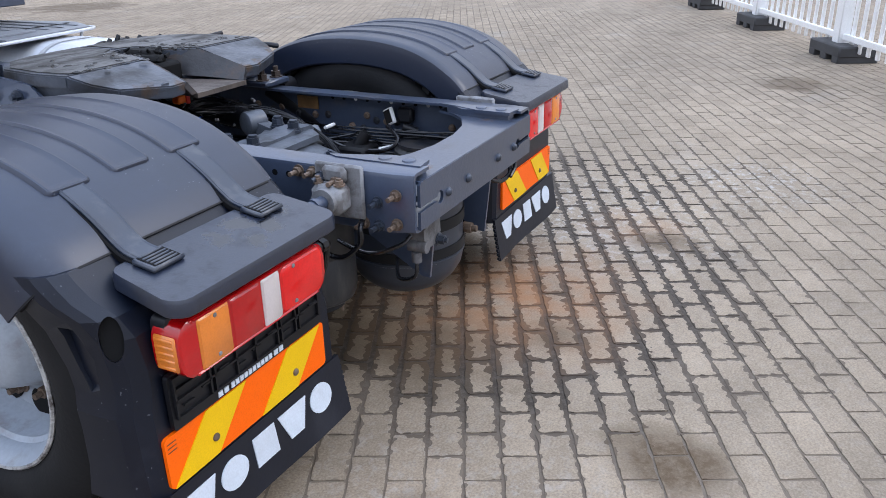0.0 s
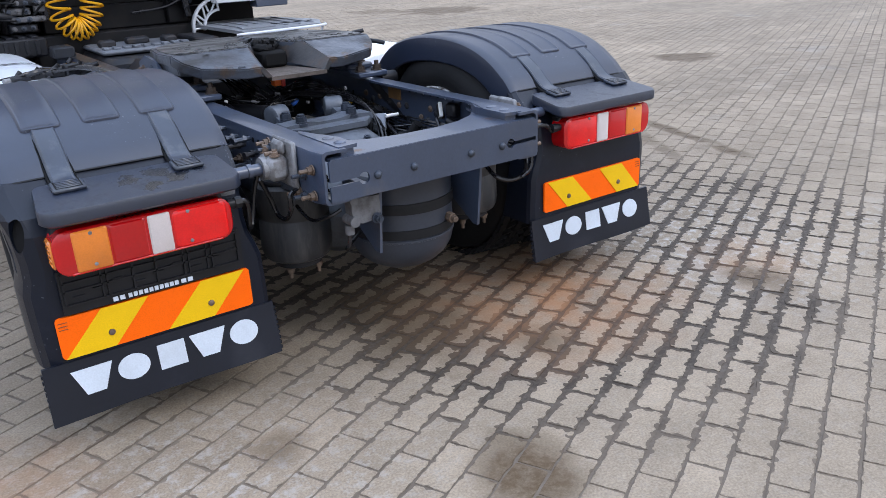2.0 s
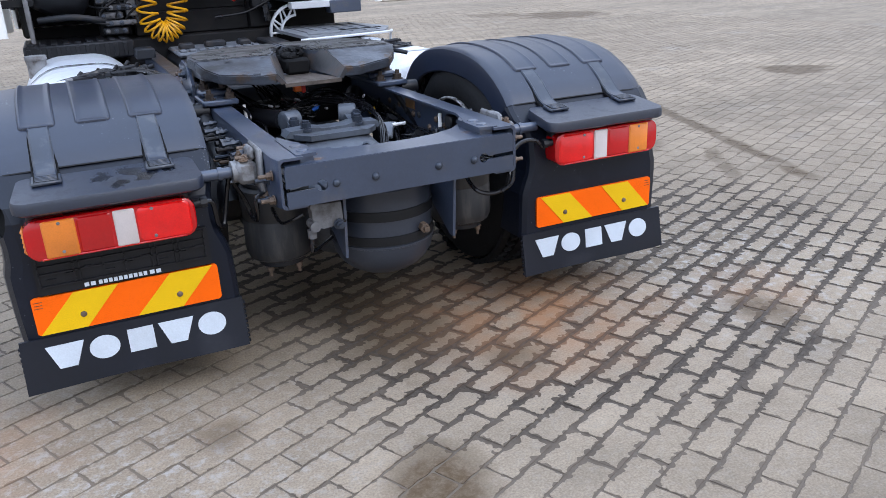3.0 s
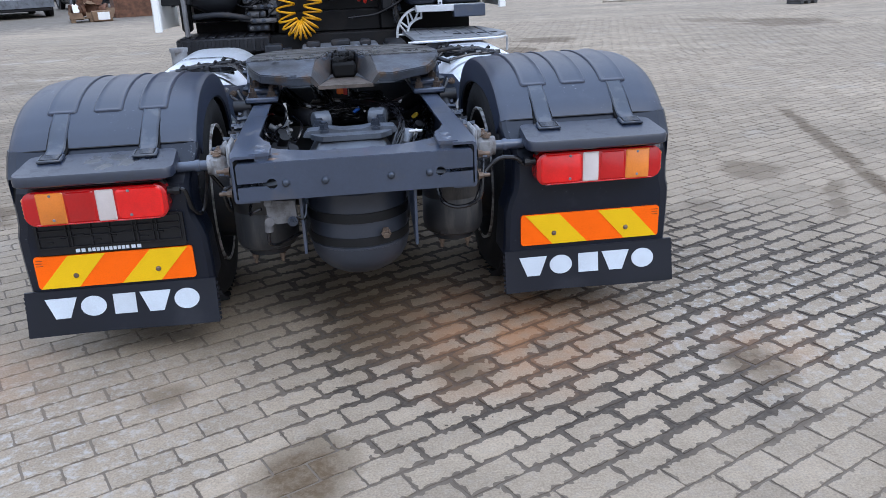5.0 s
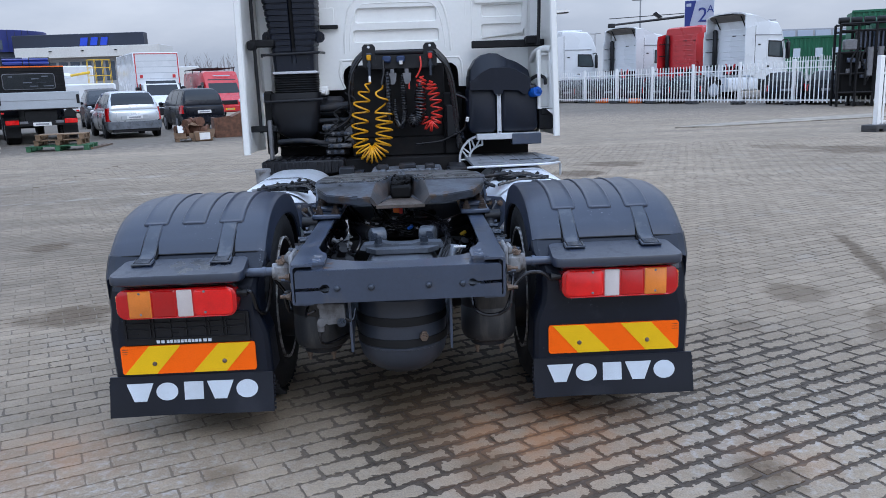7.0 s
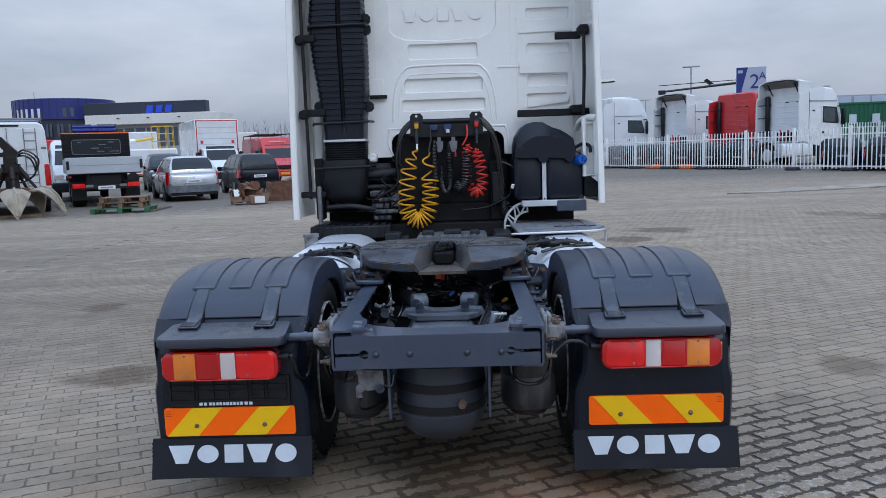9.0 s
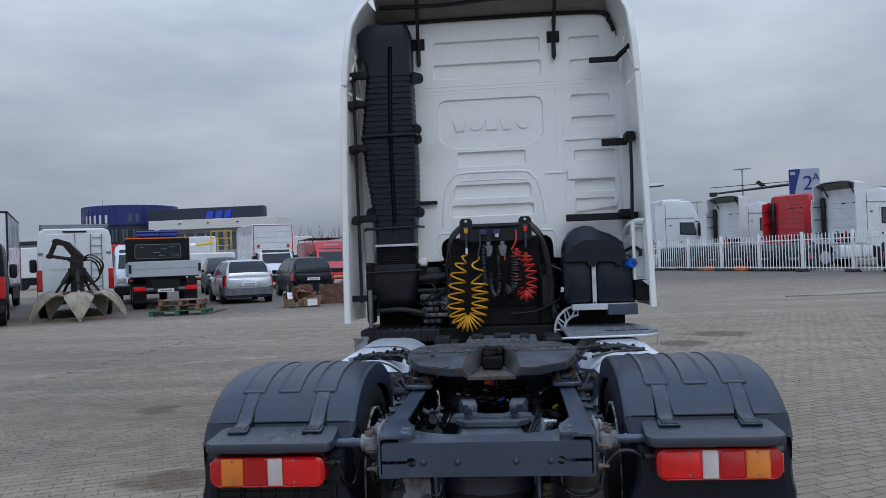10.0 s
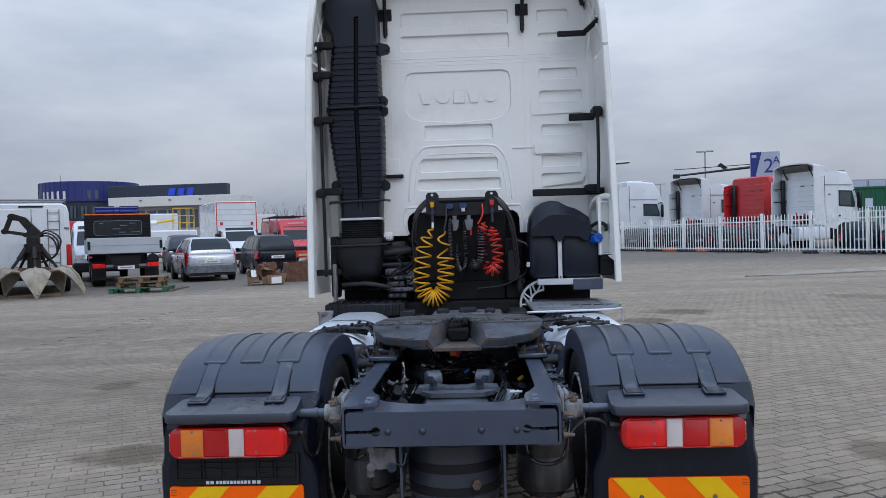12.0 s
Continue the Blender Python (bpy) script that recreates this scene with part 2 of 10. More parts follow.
M_GREASE = mat("greased_steel", (0.085, 0.086, 0.088), 0.40, metal=0.3, vary=0.4, scale=6, dirt=(0.024, 0.020, 0.017), dirt_amount=0.62, dirt_scale=7, bump=1.0, bump_scale=42, stretch=(0.6, 1.7, 1.0))
M_GOB = mat("black_grease", (0.012, 0.011, 0.010), 0.28, vary=0.3, scale=30, bump=0.8, bump_scale=120)
M_THROAT = mat("stained_throat_steel", (0.040, 0.040, 0.044), 0.42, metal=0.1, vary=0.4, scale=9, dirt=(0.095, 0.058, 0.034), dirt_amount=0.42, dirt_scale=9, bump=0.4)
M_TONGUE = mat("brown_tongue_steel", (0.105, 0.085, 0.072), 0.45, metal=0.1, vary=0.3, scale=9, dirt=(0.035, 0.027, 0.022), dirt_amount=0.45, dirt_scale=12, bump=0.4)
M_PLATE = mat("grey_cast_plate", (0.062, 0.072, 0.092), 0.34, vary=0.3, scale=6, dirt=(0.017, 0.015, 0.014), dirt_amount=0.52, dirt_scale=5, bump=0.6, bump_scale=36, stretch=(0.8, 1.0, 2.2),
              spots=((0.24, 0.82, 0.93, 0.04, 0.6), (-0.30, 0.84, 0.93, 0.05, 0.6), (0.40, 0.88, 0.94, 0.05, 0.7), (-0.15, 0.81, 0.92, 0.05, 0.8), (0.15, 0.81, 0.92, 0.05, 0.8)), spot_color=(0.10, 0.062, 0.036))
M_HOUSING = mat("grey_cast_housing", (0.085, 0.098, 0.120), 0.38, vary=0.15, scale=6, dirt=(0.022, 0.021, 0.021), dirt_amount=0.42, dirt_scale=7, bump=0.3, bump_scale=60)
M_AXLE = mat("grey_axle_paint", (0.125, 0.138, 0.160), 0.5, vary=0.2, scale=6, dirt=(0.05, 0.047, 0.045), dirt_amount=0.4, dirt_scale=8)
M_CABLE = mat("black_cable", (0.007, 0.007, 0.009), 0.24, vary=0.3, scale=12)
M_CABLEG = mat("grey_cable_sleeve", (0.16, 0.16, 0.17), 0.5, vary=0.2, scale=15)
M_WHITEPL = mat("white_plastic", (0.7, 0.7, 0.7), 0.45, vary=0.05, scale=10, dirt=(0.3, 0.29, 0.27), dirt_amount=0.2)
M_CAB = mat("white_cab_paint", (0.82, 0.82, 0.795), 0.32, vary=0.03, scale=1.5, grain=0.015, dirt=(0.60, 0.59, 0.56), dirt_amount=0.14, dirt_scale=1.8, coat=0.25)
M_ALU = mat("bare_aluminium", (0.58, 0.60, 0.63), 0.38, metal=0.35, vary=0.08, scale=7, dirt=(0.3, 0.29, 0.28), dirt_amount=0.25)
M_TANKW = mat("silver_white_tank", (0.72, 0.76, 0.82), 0.30, metal=0.12, vary=0.06, scale=3, dirt=(0.36, 0.36, 0.36), dirt_amount=0.3)
M_COILY = mat("yellow_coil_hose", (0.68, 0.33, 0.005), 0.35, vary=0.1, scale=10)
M_COILR = mat("red_coil_hose", (0.62, 0.03, 0.018), 0.35, vary=0.1, scale=10)
M_SOCKET = mat("slate_blue_plastic", (0.020, 0.040, 0.105), 0.45, vary=0.1, scale=20)
M_RIMEDGE = mat("chipped_rim_edge", (0.50, 0.50, 0.50), 0.5, metal=0.3, vary=0.3, scale=14, dirt=(0.06, 0.045, 0.038), dirt_amount=0.62, dirt_scale=22, bump=0.5)
M_BLUECAP = mat("blue_cap", (0.01, 0.09, 0.42), 0.4, vary=0.1, scale=20)
# near-black fills; they put the shade of gaps, holes and grooves into colour
M_VOID = mat("black_paint_and_shade", (0.006, 0.006, 0.007), 0.6, vary=0.3, scale=5, spec=0.25, dirt=(0.03, 0.024, 0.02), dirt_amount=0.25, dirt_scale=6)
M_DARKVOID = mat("near_black_metal_and_shade", (0.005, 0.005, 0.0055), 0.75, spec=0.2, vary=0.3, scale=6)
M_RUST = mat("rust_brown_steel", (0.13, 0.06, 0.035), 0.8, vary=0.4, scale=8, dirt=(0.05, 0.03, 0.02), dirt_amount=0.4, bump=0.4)
M_WOOD = mat("raw_pallet_wood", (0.19, 0.125, 0.075), 0.8, vary=0.3, scale=5, dirt=(0.09, 0.065, 0.045), dirt_amount=0.35, dirt_scale=6, bump=0.3)
M_GREENWOOD = mat("green_painted_wood", (0.035, 0.12, 0.055), 0.7, vary=0.3, scale=6)
M_CARD = mat("cardboard", (0.17, 0.105, 0.062), 0.85, vary=0.2, scale=4, dirt=(0.14, 0.09, 0.055), dirt_amount=0.3)
M_PAPER = mat("white_label", (0.75, 0.75, 0.74), 0.6, vary=0.03)
M_FENCE = mat("white_fence_paint", (0.86, 0.86, 0.85), 0.4, vary=0.04, scale=3)
M_FOOT = mat("recycled_plastic_foot", (0.05, 0.05, 0.052), 0.8, vary=0.25, scale=7, bump=0.3)
M_GLASS = mat("tinted_window_glass", (0.008, 0.011, 0.014), 0.06, vary=0.1, scale=2, spec=0.5)
M_WINDOW = mat("building_glass", (0.05, 0.07, 0.10), 0.08, vary=0.2, scale=0.5, spec=0.8)
M_WHITEV = mat("white_vehicle_paint", (0.68, 0.70, 0.72), 0.28, vary=0.03, scale=1, coat=0.4, grain=0.01)
M_SILVER = mat("silver_vehicle_paint", (0.52, 0.54, 0.56), 0.28, metal=0.45, vary=0.04, scale=1, coat=0.5, grain=0.01)
M_DARKCAR = mat("black_blue_vehicle_paint", (0.005, 0.0065, 0.012), 0.28, vary=0.1, scale=1, spec=0.28, grain=0.01)
M_REDV = mat("red_vehicle_paint", (0.50, 0.020, 0.026), 0.3, vary=0.05, scale=1, coat=0.5, grain=0.01)
M_BLUEV = mat("blue_vehicle_paint", (0.012, 0.03, 0.25), 0.35, vary=0.1, scale=2, coat=0.4, grain=0.01)
M_BLUEB = mat("blue_metal_cladding", (0.016, 0.026, 0.155), 0.4, vary=0.06, scale=0.4)
M_DARKB = mat("dark_blue_grey_cladding", (0.018, 0.024, 0.042), 0.5, vary=0.08, scale=0.4)
M_LOGOB = mat("bright_blue_sign", (0.02, 0.06, 0.50), 0.4, vary=0.03)
M_WALLW = mat("white_wall_cladding", (0.62, 0.62, 0.60), 0.6, vary=0.05, scale=0.3)
M_GREYB = mat("grey_building_wall", (0.30, 0.31, 0.33), 0.7, vary=0.08, scale=0.3)
M_GREENC = mat("green_container_paint", (0.012, 0.11, 0.055), 0.5, vary=0.1, scale=1)
M_YELMACH = mat("yellow_machine_paint", (0.68, 0.44, 0.02), 0.45, vary=0.1, scale=2)
M_SIGNG = mat("grey_sign_face", (0.36, 0.42, 0.52), 0.45, vary=0.03, scale=1)
M_SIGNB = mat("navy_sign_face", (0.012, 0.03, 0.19), 0.45, vary=0.03, scale=1)
M_CREAM = mat("worn_cream_paint", (0.33, 0.29, 0.22), 0.6, vary=0.15, scale=2, dirt=(0.085, 0.052, 0.034), dirt_amount=0.42, dirt_scale=1.6, stretch=(1.0, 1.0, 0.5))
M_GRABDARK = mat("oily_dark_steel", (0.010, 0.009, 0.0085), 0.5, spec=0.3, vary=0.4, scale=6, dirt=(0.075, 0.035, 0.022), dirt_amount=0.40, dirt_scale=5, bump=0.3)
M_GREYST = mat("grey_dropside_paint", (0.42, 0.45, 0.48), 0.45, vary=0.05, scale=2)
M_CONE = mat("orange_cone_plastic", (0.9, 0.16, 0.01), 0.5, vary=0.05)
M_TWIG = mat("bare_twigs", (0.26, 0.24, 0.23), 0.9, vary=0.3, scale=1)


# ---- mesh helpers ----
def box(bm, x0, x1, y0, y1, z0, z1, b=0.0, m=None):
    """A box with chamfered edges b, moved by the matrix m."""
    m = m or Matrix()
    c = Vector(((x0 + x1) / 2, (y0 + y1) / 2, (z0 + z1) / 2))
    h = (abs(x1 - x0) / 2, abs(y1 - y0) / 2, abs(z1 - z0) / 2)
    b = min(b, 0.49 * min(h) * 2)
    if b <= 0:
        v = {}
        for sx in (-1, 1):
            for sy in (-1, 1):
                for sz in (-1, 1):
                    v[sx, sy, sz] = bm.verts.new(m @ (c + Vector((sx * h[0], sy * h[1], sz * h[2]))))
        for a in range(3):
            o = [i for i in range(3) if i != a]
            for s in (-1, 1):
                ring = []
                for p, q in ((-1, -1), (1, -1), (1, 1), (-1, 1)):
                    k = [0, 0, 0]
                    k[a], k[o[0]], k[o[1]] = s, p, q
                    ring.append(v[tuple(k)])
                bm.faces.new(ring if (s > 0) != (a == 1) else ring[::-1])
        return
    v = {}
    for s in ((x, y, z) for x in (-1, 1) for y in (-1, 1) for z in (-1, 1)):
        for a in range(3):
            p = Vector([s[i] * (h[i] if i == a else h[i] - b) for i in range(3)])
            v[s, a] = bm.verts.new(m @ (c + p))
    for a in range(3):
        o = [i for i in range(3) if i != a]
        for s in (-1, 1):
            ring = []
            for p, q in ((-1, -1), (1, -1), (1, 1), (-1, 1)):
                k = [0, 0, 0]
                k[a], k[o[0]], k[o[1]] = s, p, q
                ring.append(v[tuple(k), a])
            bm.faces.new(ring)
        for p in (-1, 1):
            for q in (-1, 1):
                k0, k1 = [0, 0, 0], [0, 0, 0]
                k0[a], k0[o[0]], k0[o[1]] = -1, p, q
                k1[a], k1[o[0]], k1[o[1]] = 1, p, q
                k0, k1 = tuple(k0), tuple(k1)
                bm.faces.new((v[k0, o[0]], v[k1, o[0]], v[k1, o[1]], v[k0, o[1]]))
    for s in ((x, y, z) for x in (-1, 1) for y in (-1, 1) for z in (-1, 1)):
        bm.faces.new([v[s, a] for a in range(3)])


def ring_faces(bm, rings, closed=True):
    for r0, r1 in zip(rings, rings[1:]):
        n = len(r0)
        for i in range(n if closed else n - 1):
            j = (i + 1) % n
            bm.faces.new((r0[i], r0[j], r1[j], r1[i]))


def loft(bm, rings, closed=True, caps=True):
    """Skin over rings of points, each of the same count."""
    rv = [[bm.verts.new(p) for p in r] for r in rings]
    ring_faces(bm, rv, closed)
    if caps and closed:
        bm.faces.new(rv[0][::-1])
        bm.faces.new(rv[-1])
    return rv


def frame_of(d):
    d = Vector(d).normalized()
    u = d.cross(Vector((0, 0, 1)) if abs(d.z) < 0.9 else Vector((1, 0, 0))).normalized()
    return u, d.cross(u)


def cyl(bm, p, q, r, r2=None, n=14, caps=True):
    p, q = Vector(p), Vector(q)
    r2 = r if r2 is None else r2
    u, w = frame_of(q - p)
    a = [2 * math.pi * i / n for i in range(n)]
    loft(bm, [[p + r * (u * math.cos(t) + w * math.sin(t)) for t in a], [q + r2 * (u * math.cos(t) + w * math.sin(t)) for t in a]], caps=caps)


def turned(bm, p, axis, profile, n=20, caps=True):
    """A body of revolution: profile rows of (distance along axis, radius)."""
    p, d = Vector(p), Vector(axis).normalized()
    u, w = frame_of(d)
    rings = [[p + d * h + r * (u * math.cos(2 * math.pi * i / n) + w * math.sin(2 * math.pi * i / n)) for i in range(n)] for h, r in profile]
    loft(bm, rings, caps=caps)


def smooth_line(pts, k=6):
    """A Catmull-Rom line through pts."""
    p = [Vector(v) for v in pts]
    if len(p) < 3:
        return p
    p = [2 * p[0] - p[1]] + p + [2 * p[-1] - p[-2]]
    out = []
    for i in range(1, len(p) - 2):
        for j in range(k):
            t = j / k
            a, b, c, d = p[i - 1:i + 3]
            out.append(0.5 * ((2 * b) + (c - a) * t + (2 * a - 5 * b + 4 * c - d) * t * t + (3 * b - a - 3 * c + d) * t ** 3))
    return out + [p[-2]]


def tube(bm, pts, r, n=8, k=6):
    """A round hose along a smooth line."""
    p = smooth_line(pts, k) if k else [Vector(v) for v in pts]
    u, w = frame_of(p[1] - p[0])
    rings = []
    for i, c in enumerate(p):
        d = (p[min(i + 1, len(p) - 1)] - p[max(i - 1, 0)]).normalized()
        u = (u - d * u.dot(d)).normalized()
        w = d.cross(u)
        rings.append([c + r * (u * math.cos(2 * math.pi * j / n) + w * math.sin(2 * math.pi * j / n)) for j in range(n)])
    loft(bm, rings)


def prism(bm, poly, axis, a, b, m=None):
    """A flat outline drawn in the two axes other than axis, thick from a to b along it."""
    m = m or Matrix()
    def at(p, h):
        v = list(p)
        v.insert("xyz".index(axis), h)
        return m @ Vector(v)
    loft(bm, [[at(p, a) for p in poly], [at(p, b) for p in poly]])


def rounded(x0, x1, y0, y1, r, n=4):
    """The outline of a rectangle with round corners."""
    out = []
    for cx, cy, a0 in ((x1 - r, y1 - r, 0), (x0 + r, y1 - r, 90), (x0 + r, y0 + r, 180), (x1 - r, y0 + r, 270)):
        for i in range(n + 1):
            a = radians(a0 + 90 * i / n)
            out.append((cx + r * math.cos(a), cy + r * math.sin(a)))
    return out


def ellipse(cx, cy, rx, ry, n=20):
    return [(cx + rx * math.cos(2 * math.pi * i / n), cy + ry * math.sin(2 * math.pi * i / n)) for i in range(n)]


def part(name, bm, material, parent=None, label="", sharp=38, smooth=True):
    bmesh.ops.recalc_face_normals(bm, faces=bm.faces)
    me = bpy.data.meshes.new(name)
    bm.to_mesh(me)
    bm.free()
    me.materials.append(material)
    if smooth:
        me.polygons.foreach_set("use_smooth", [True] * len(me.polygons))
        me.set_sharp_from_angle(angle=radians(sharp))
    ob = new(name, me)
    if parent:
        ob.parent = parent
    if label:
        ob["label"] = label
    return ob


def made(fn, *a, **k):
    """A bmesh that one of the helpers above has filled."""
    bm = bmesh.new()
    fn(bm, *a, **k)
    return bm


def thing(name, label, category, group="", kind="", m=None):
    e = tagged(new(name), label, category, group, kind)
    e.empty_display_size = 0.1
    if m is not None:
        e.matrix_basis = m
    return e


def bolt(bm, p, d, r=0.012, head=0.012, shank=0.03):
    """A hexagon nut on a threaded end, pointing along d."""
    p, d = Vector(p), Vector(d).normalized()
    cyl(bm, p, p + d * 0.004, r * 1.35, n=12)
    cyl(bm, p + d * 0.004, p + d * (0.004 + head), r, n=6)
    if shank:
        cyl(bm, p + d * (0.004 + head), p + d * (0.004 + head + shank), r * 0.55, n=8)


# ---- the tractor unit: chassis ----
truck = thing("tractor_unit", "white two-axle tractor unit with dark grey chassis, seen from behind", "truck")
AXLE_Y, AXLE_Z, TYRE_R = 0.655, 0.462, 0.460
ARCH = [(0.140, 0.807), (0.158, 0.828), (0.178, 0.848), (0.205, 0.869), (0.27, 0.911), (0.36, 0.950), (0.47, 0.975), (0.60, 0.986), (0.75, 0.982), (0.90, 0.958),
        (1.03, 0.910), (1.12, 0.845), (1.18, 0.77), (1.215, 0.68), (1.235, 0.58)]
ARCH_LINE = [(v.x, v.y) for v in smooth_line([(y, z, 0) for y, z in ARCH], 5)]


def arch_frames(y0=-9.0, y1=9.0):
    """Points and inward normals along the wheel arch, between two lengths."""
    out = []
    for i, (y, z) in enumerate(ARCH_LINE):
        a, b = ARCH_LINE[max(i - 1, 0)], ARCH_LINE[min(i + 1, len(ARCH_LINE) - 1)]
        d = Vector((b[0] - a[0], b[1] - a[1])).normalized()
        if y0 <= y <= y1:
            out.append(((y, z), (d.y, -d.x)))
    return out


def build_arch(s):
    bm = bmesh.new()
    cross = [(0.575, 0.105), (0.575, 0.035), (0.580, 0.012), (0.592, 0.003), (0.615, 0), (0.80, -0.003), (1.04, -0.003), (1.12, 0.000), (1.185, 0.003),
             (1.228, 0.013), (1.254, 0.032), (1.268, 0.060), (1.273, 0.11), (1.270, 0.17)]
    rings = []
    for (y, z), (ny, nz) in arch_frames():
        o = [Vector((s * x, y + ny * v, z + nz * v)) for x, v in cross]
        i = [Vector((s * (x + (0.007 if x < 0.6 else -0.007 if x > 1.17 else 0)), y + ny * (v + 0.007), z + nz * (v + 0.007))) for x, v in cross]
        rings.append(o + i[::-1])
    loft(bm, rings)
    return bm


def build_seam(s):
    """The dark joint between the fender and the rear mudguard section."""
    bm = bmesh.new()
    (y0, z0), (ny, nz) = min(arch_frames(), key=lambda f: f[0][0])
    cross = [(0.590, 0.010), (0.615, 0.0), (0.80, -0.003), (1.04, -0.003), (1.12, 0.000), (1.185, 0.003), (1.228, 0.013), (1.254, 0.032), (1.268, 0.060), (1.273, 0.11)]
    rings = []
    for k, e in ((-0.0045, 0.0015), (0.0, 0.0015), (0.0, -0.012), (-0.0045, -0.012)):
        rings.append([Vector((s * (x + (e if x > 1.2 else 0)), y0 + ny * (v - e) - nz * k, z0 + nz * (v - e) + ny * k)) for x, v in cross])
    rv = [[bm.verts.new(q) for q in r] for r in rings]
    for i in range(4):
        a, b = rv[i], rv[(i + 1) % 4]
        for j in range(len(cross) - 1):
            bm.faces.new((a[j], a[j + 1], b[j + 1], b[j]))
    bm.faces.new([r[0] for r in rv])
    bm.faces.new([r[-1] for r in rv][::-1])
    return bm


def carve(ob, bm, sharp=20):
    """Cuts the volume bm out of a mesh object for good."""
    cutter = part("cutter", bm, M_FENDER)
    cut = ob.modifiers.new("cut", "BOOLEAN")
    cut.operation, cut.object, cut.solver = "DIFFERENCE", cutter, "EXACT"
    bpy.context.view_layer.update()
    me = bpy.data.meshes.new_from_object(ob.evaluated_get(bpy.context.evaluated_depsgraph_get()))
    ob.modifiers.clear()
    me.polygons.foreach_set("use_smooth", [True] * len(me.polygons))
    me.set_sharp_from_angle(angle=radians(sharp))
    ob.data = me
    bpy.data.objects.remove(cutter)


def arch_at(d):
    """The point and inward normal at the length d along the wheel arch from its rear end."""
    for a, b in zip(ARCH_LINE, ARCH_LINE[1:]):
        e = math.hypot(b[0] - a[0], b[1] - a[1])
        if d <= e:
            u = ((b[0] - a[0]) / e, (b[1] - a[1]) / e)
            return (a[0] + u[0] * d, a[1] + u[1] * d)
        d -= e
    return ARCH_LINE[-1]


def build_rib(s, xc):
    """A raised pan with rounded corners and a rolled rim, lying along the arch."""
    bm = bmesh.new()
    half, corner, d0, d1 = 0.058, 0.018, 0.160, 1.10
    edge = [(0.0, -0.004), (0.003, 0.0030), (0.007, 0.0080), (0.011, 0.0090), (0.016, 0.0076), (0.022, 0.0058), (0.03, 0.0052), (9.0, 0.0052)]
    ds = [d0, d0 + 0.003, d0 + 0.007, d0 + 0.011, d0 + 0.016, d0 + 0.022, d0 + 0.030]
    while ds[-1] < d1 - 0.05:
        ds.append(ds[-1] + 0.022)
    ds += [d1 - 0.030, d1 - 0.016, d1 - 0.007, d1]
    us = [-half, -half + 0.003, -half + 0.007, -half + 0.011, -half + 0.016, -half + 0.022, -half + 0.030]
    us = us + [-u for u in us[::-1]]
    rows = []
    for d in ds:
        a, p, b = arch_at(d - 0.006), arch_at(d), arch_at(d + 0.006)
        g = Vector((b[0] - a[0], b[1] - a[1])).normalized()
        row = []
        for u in us:
            ex, ey = half - abs(u), min(d - d0, d1 - d)
            k = min(ex, ey)
            if ex < corner and ey < corner:
                k = corner - math.hypot(corner - ex, corner - ey)
            for (k0, v0), (k1, v1) in zip(edge, edge[1:]):
                if k <= k1:
                    v = v0 + (v1 - v0) * max(-0.5, (k - k0) / (k1 - k0))
                    break
            row.append(bm.verts.new((s * (xc + u), p[0] - g.y * v, p[1] + g.x * v)))
        rows.append(row)
    ring_faces(bm, rows, closed=False)
    return bm


def build_strap(s, xc, grow=0.0, drop=0.0, lead=0.0):
    bm = bmesh.new()
    path = smooth_line([(0, 0.280 + lead, 0.911 + 0.5 * lead), (0, 0.235, 0.886), (0, 0.190, 0.856), (0, 0.150, 0.822), (0, 0.112, 0.798), (0, 0.05, 0.786)], 4)
    rings = []
    for i, p in enumerate(path):
        d = (path[min(i + 1, len(path) - 1)] - path[max(i - 1, 0)]).normalized()
        nrm = Vector((0, -d.z, d.y))
        if nrm.z < 0:
            nrm = -nrm
        w = (0.032 if i > 0 else 0.026) + grow
        rings.append([Vector((s * (xc + u), p.y + nrm.y * (v - drop), p.z + nrm.z * (v - drop))) for u, v in
                      ((-w, -0.004), (-w, 0.008), (-w + 0.004, 0.012), (-w + 0.008, 0.010), (w - 0.008, 0.010), (w - 0.004, 0.012), (w, 0.008), (w, -0.004))])
    loft(bm, rings)
    return bm


def build_buckle(s, xc, parent):
    m = Matrix.Translation((s * xc, 0.055, 0.788)) @ Matrix.Rotation(radians(9), 4, "X") @ Matrix.Diagonal((0.86, 0.86, 1.0, 1.0))
    b = part("buckle", made(box, -0.050, 0.050, -0.037, 0.034, -0.002, 0.010, 0.004, m), M_STRAP, parent, "slotted dark plastic buckle")
    part("buckle_inset", made(box, -0.040, 0.040, -0.030, 0.028, 0.0095, 0.011, 0, m), M_DARKVOID, b)
    for i in range(5):
        part("buckle_bar", made(box, -0.036, 0.036, -0.028 + i * 0.012, -0.0215 + i * 0.012, 0.008, 0.0128, 0.0015, m), M_STRAP, b)


def build_shelf(s):
    """The flat lid over the tail light, sloping down to the rear."""
    bm = bmesh.new()
    out = []
    for cx, cy, r, a0 in ((1.130, 0.075, 0.030, 0), (0.668, 0.075, 0.030, 90), (0.672, -0.050, 0.04, 180), (1.135, -0.050, 0.04, 270)):
        for i in range(5):
            a = radians(a0 + 22.5 * i)
            out.append((cx + r * math.cos(a), cy + r * math.sin(a)))
    def ring(k, dz):
        return [Vector((s * (0.88 + (x - 0.88) * k), 0.02 + (y - 0.02) * (1 - (1 - k) * 2.6), 0.768 + 0.16 * (y + 0.05) * (1 if y > 0 else 0.7) + dz)) for x, y in out]
    loft(bm, [ring(0.975, -0.040), ring(1.0, -0.034), ring(1.0, -0.009), ring(0.988, 0.0)])
    return bm


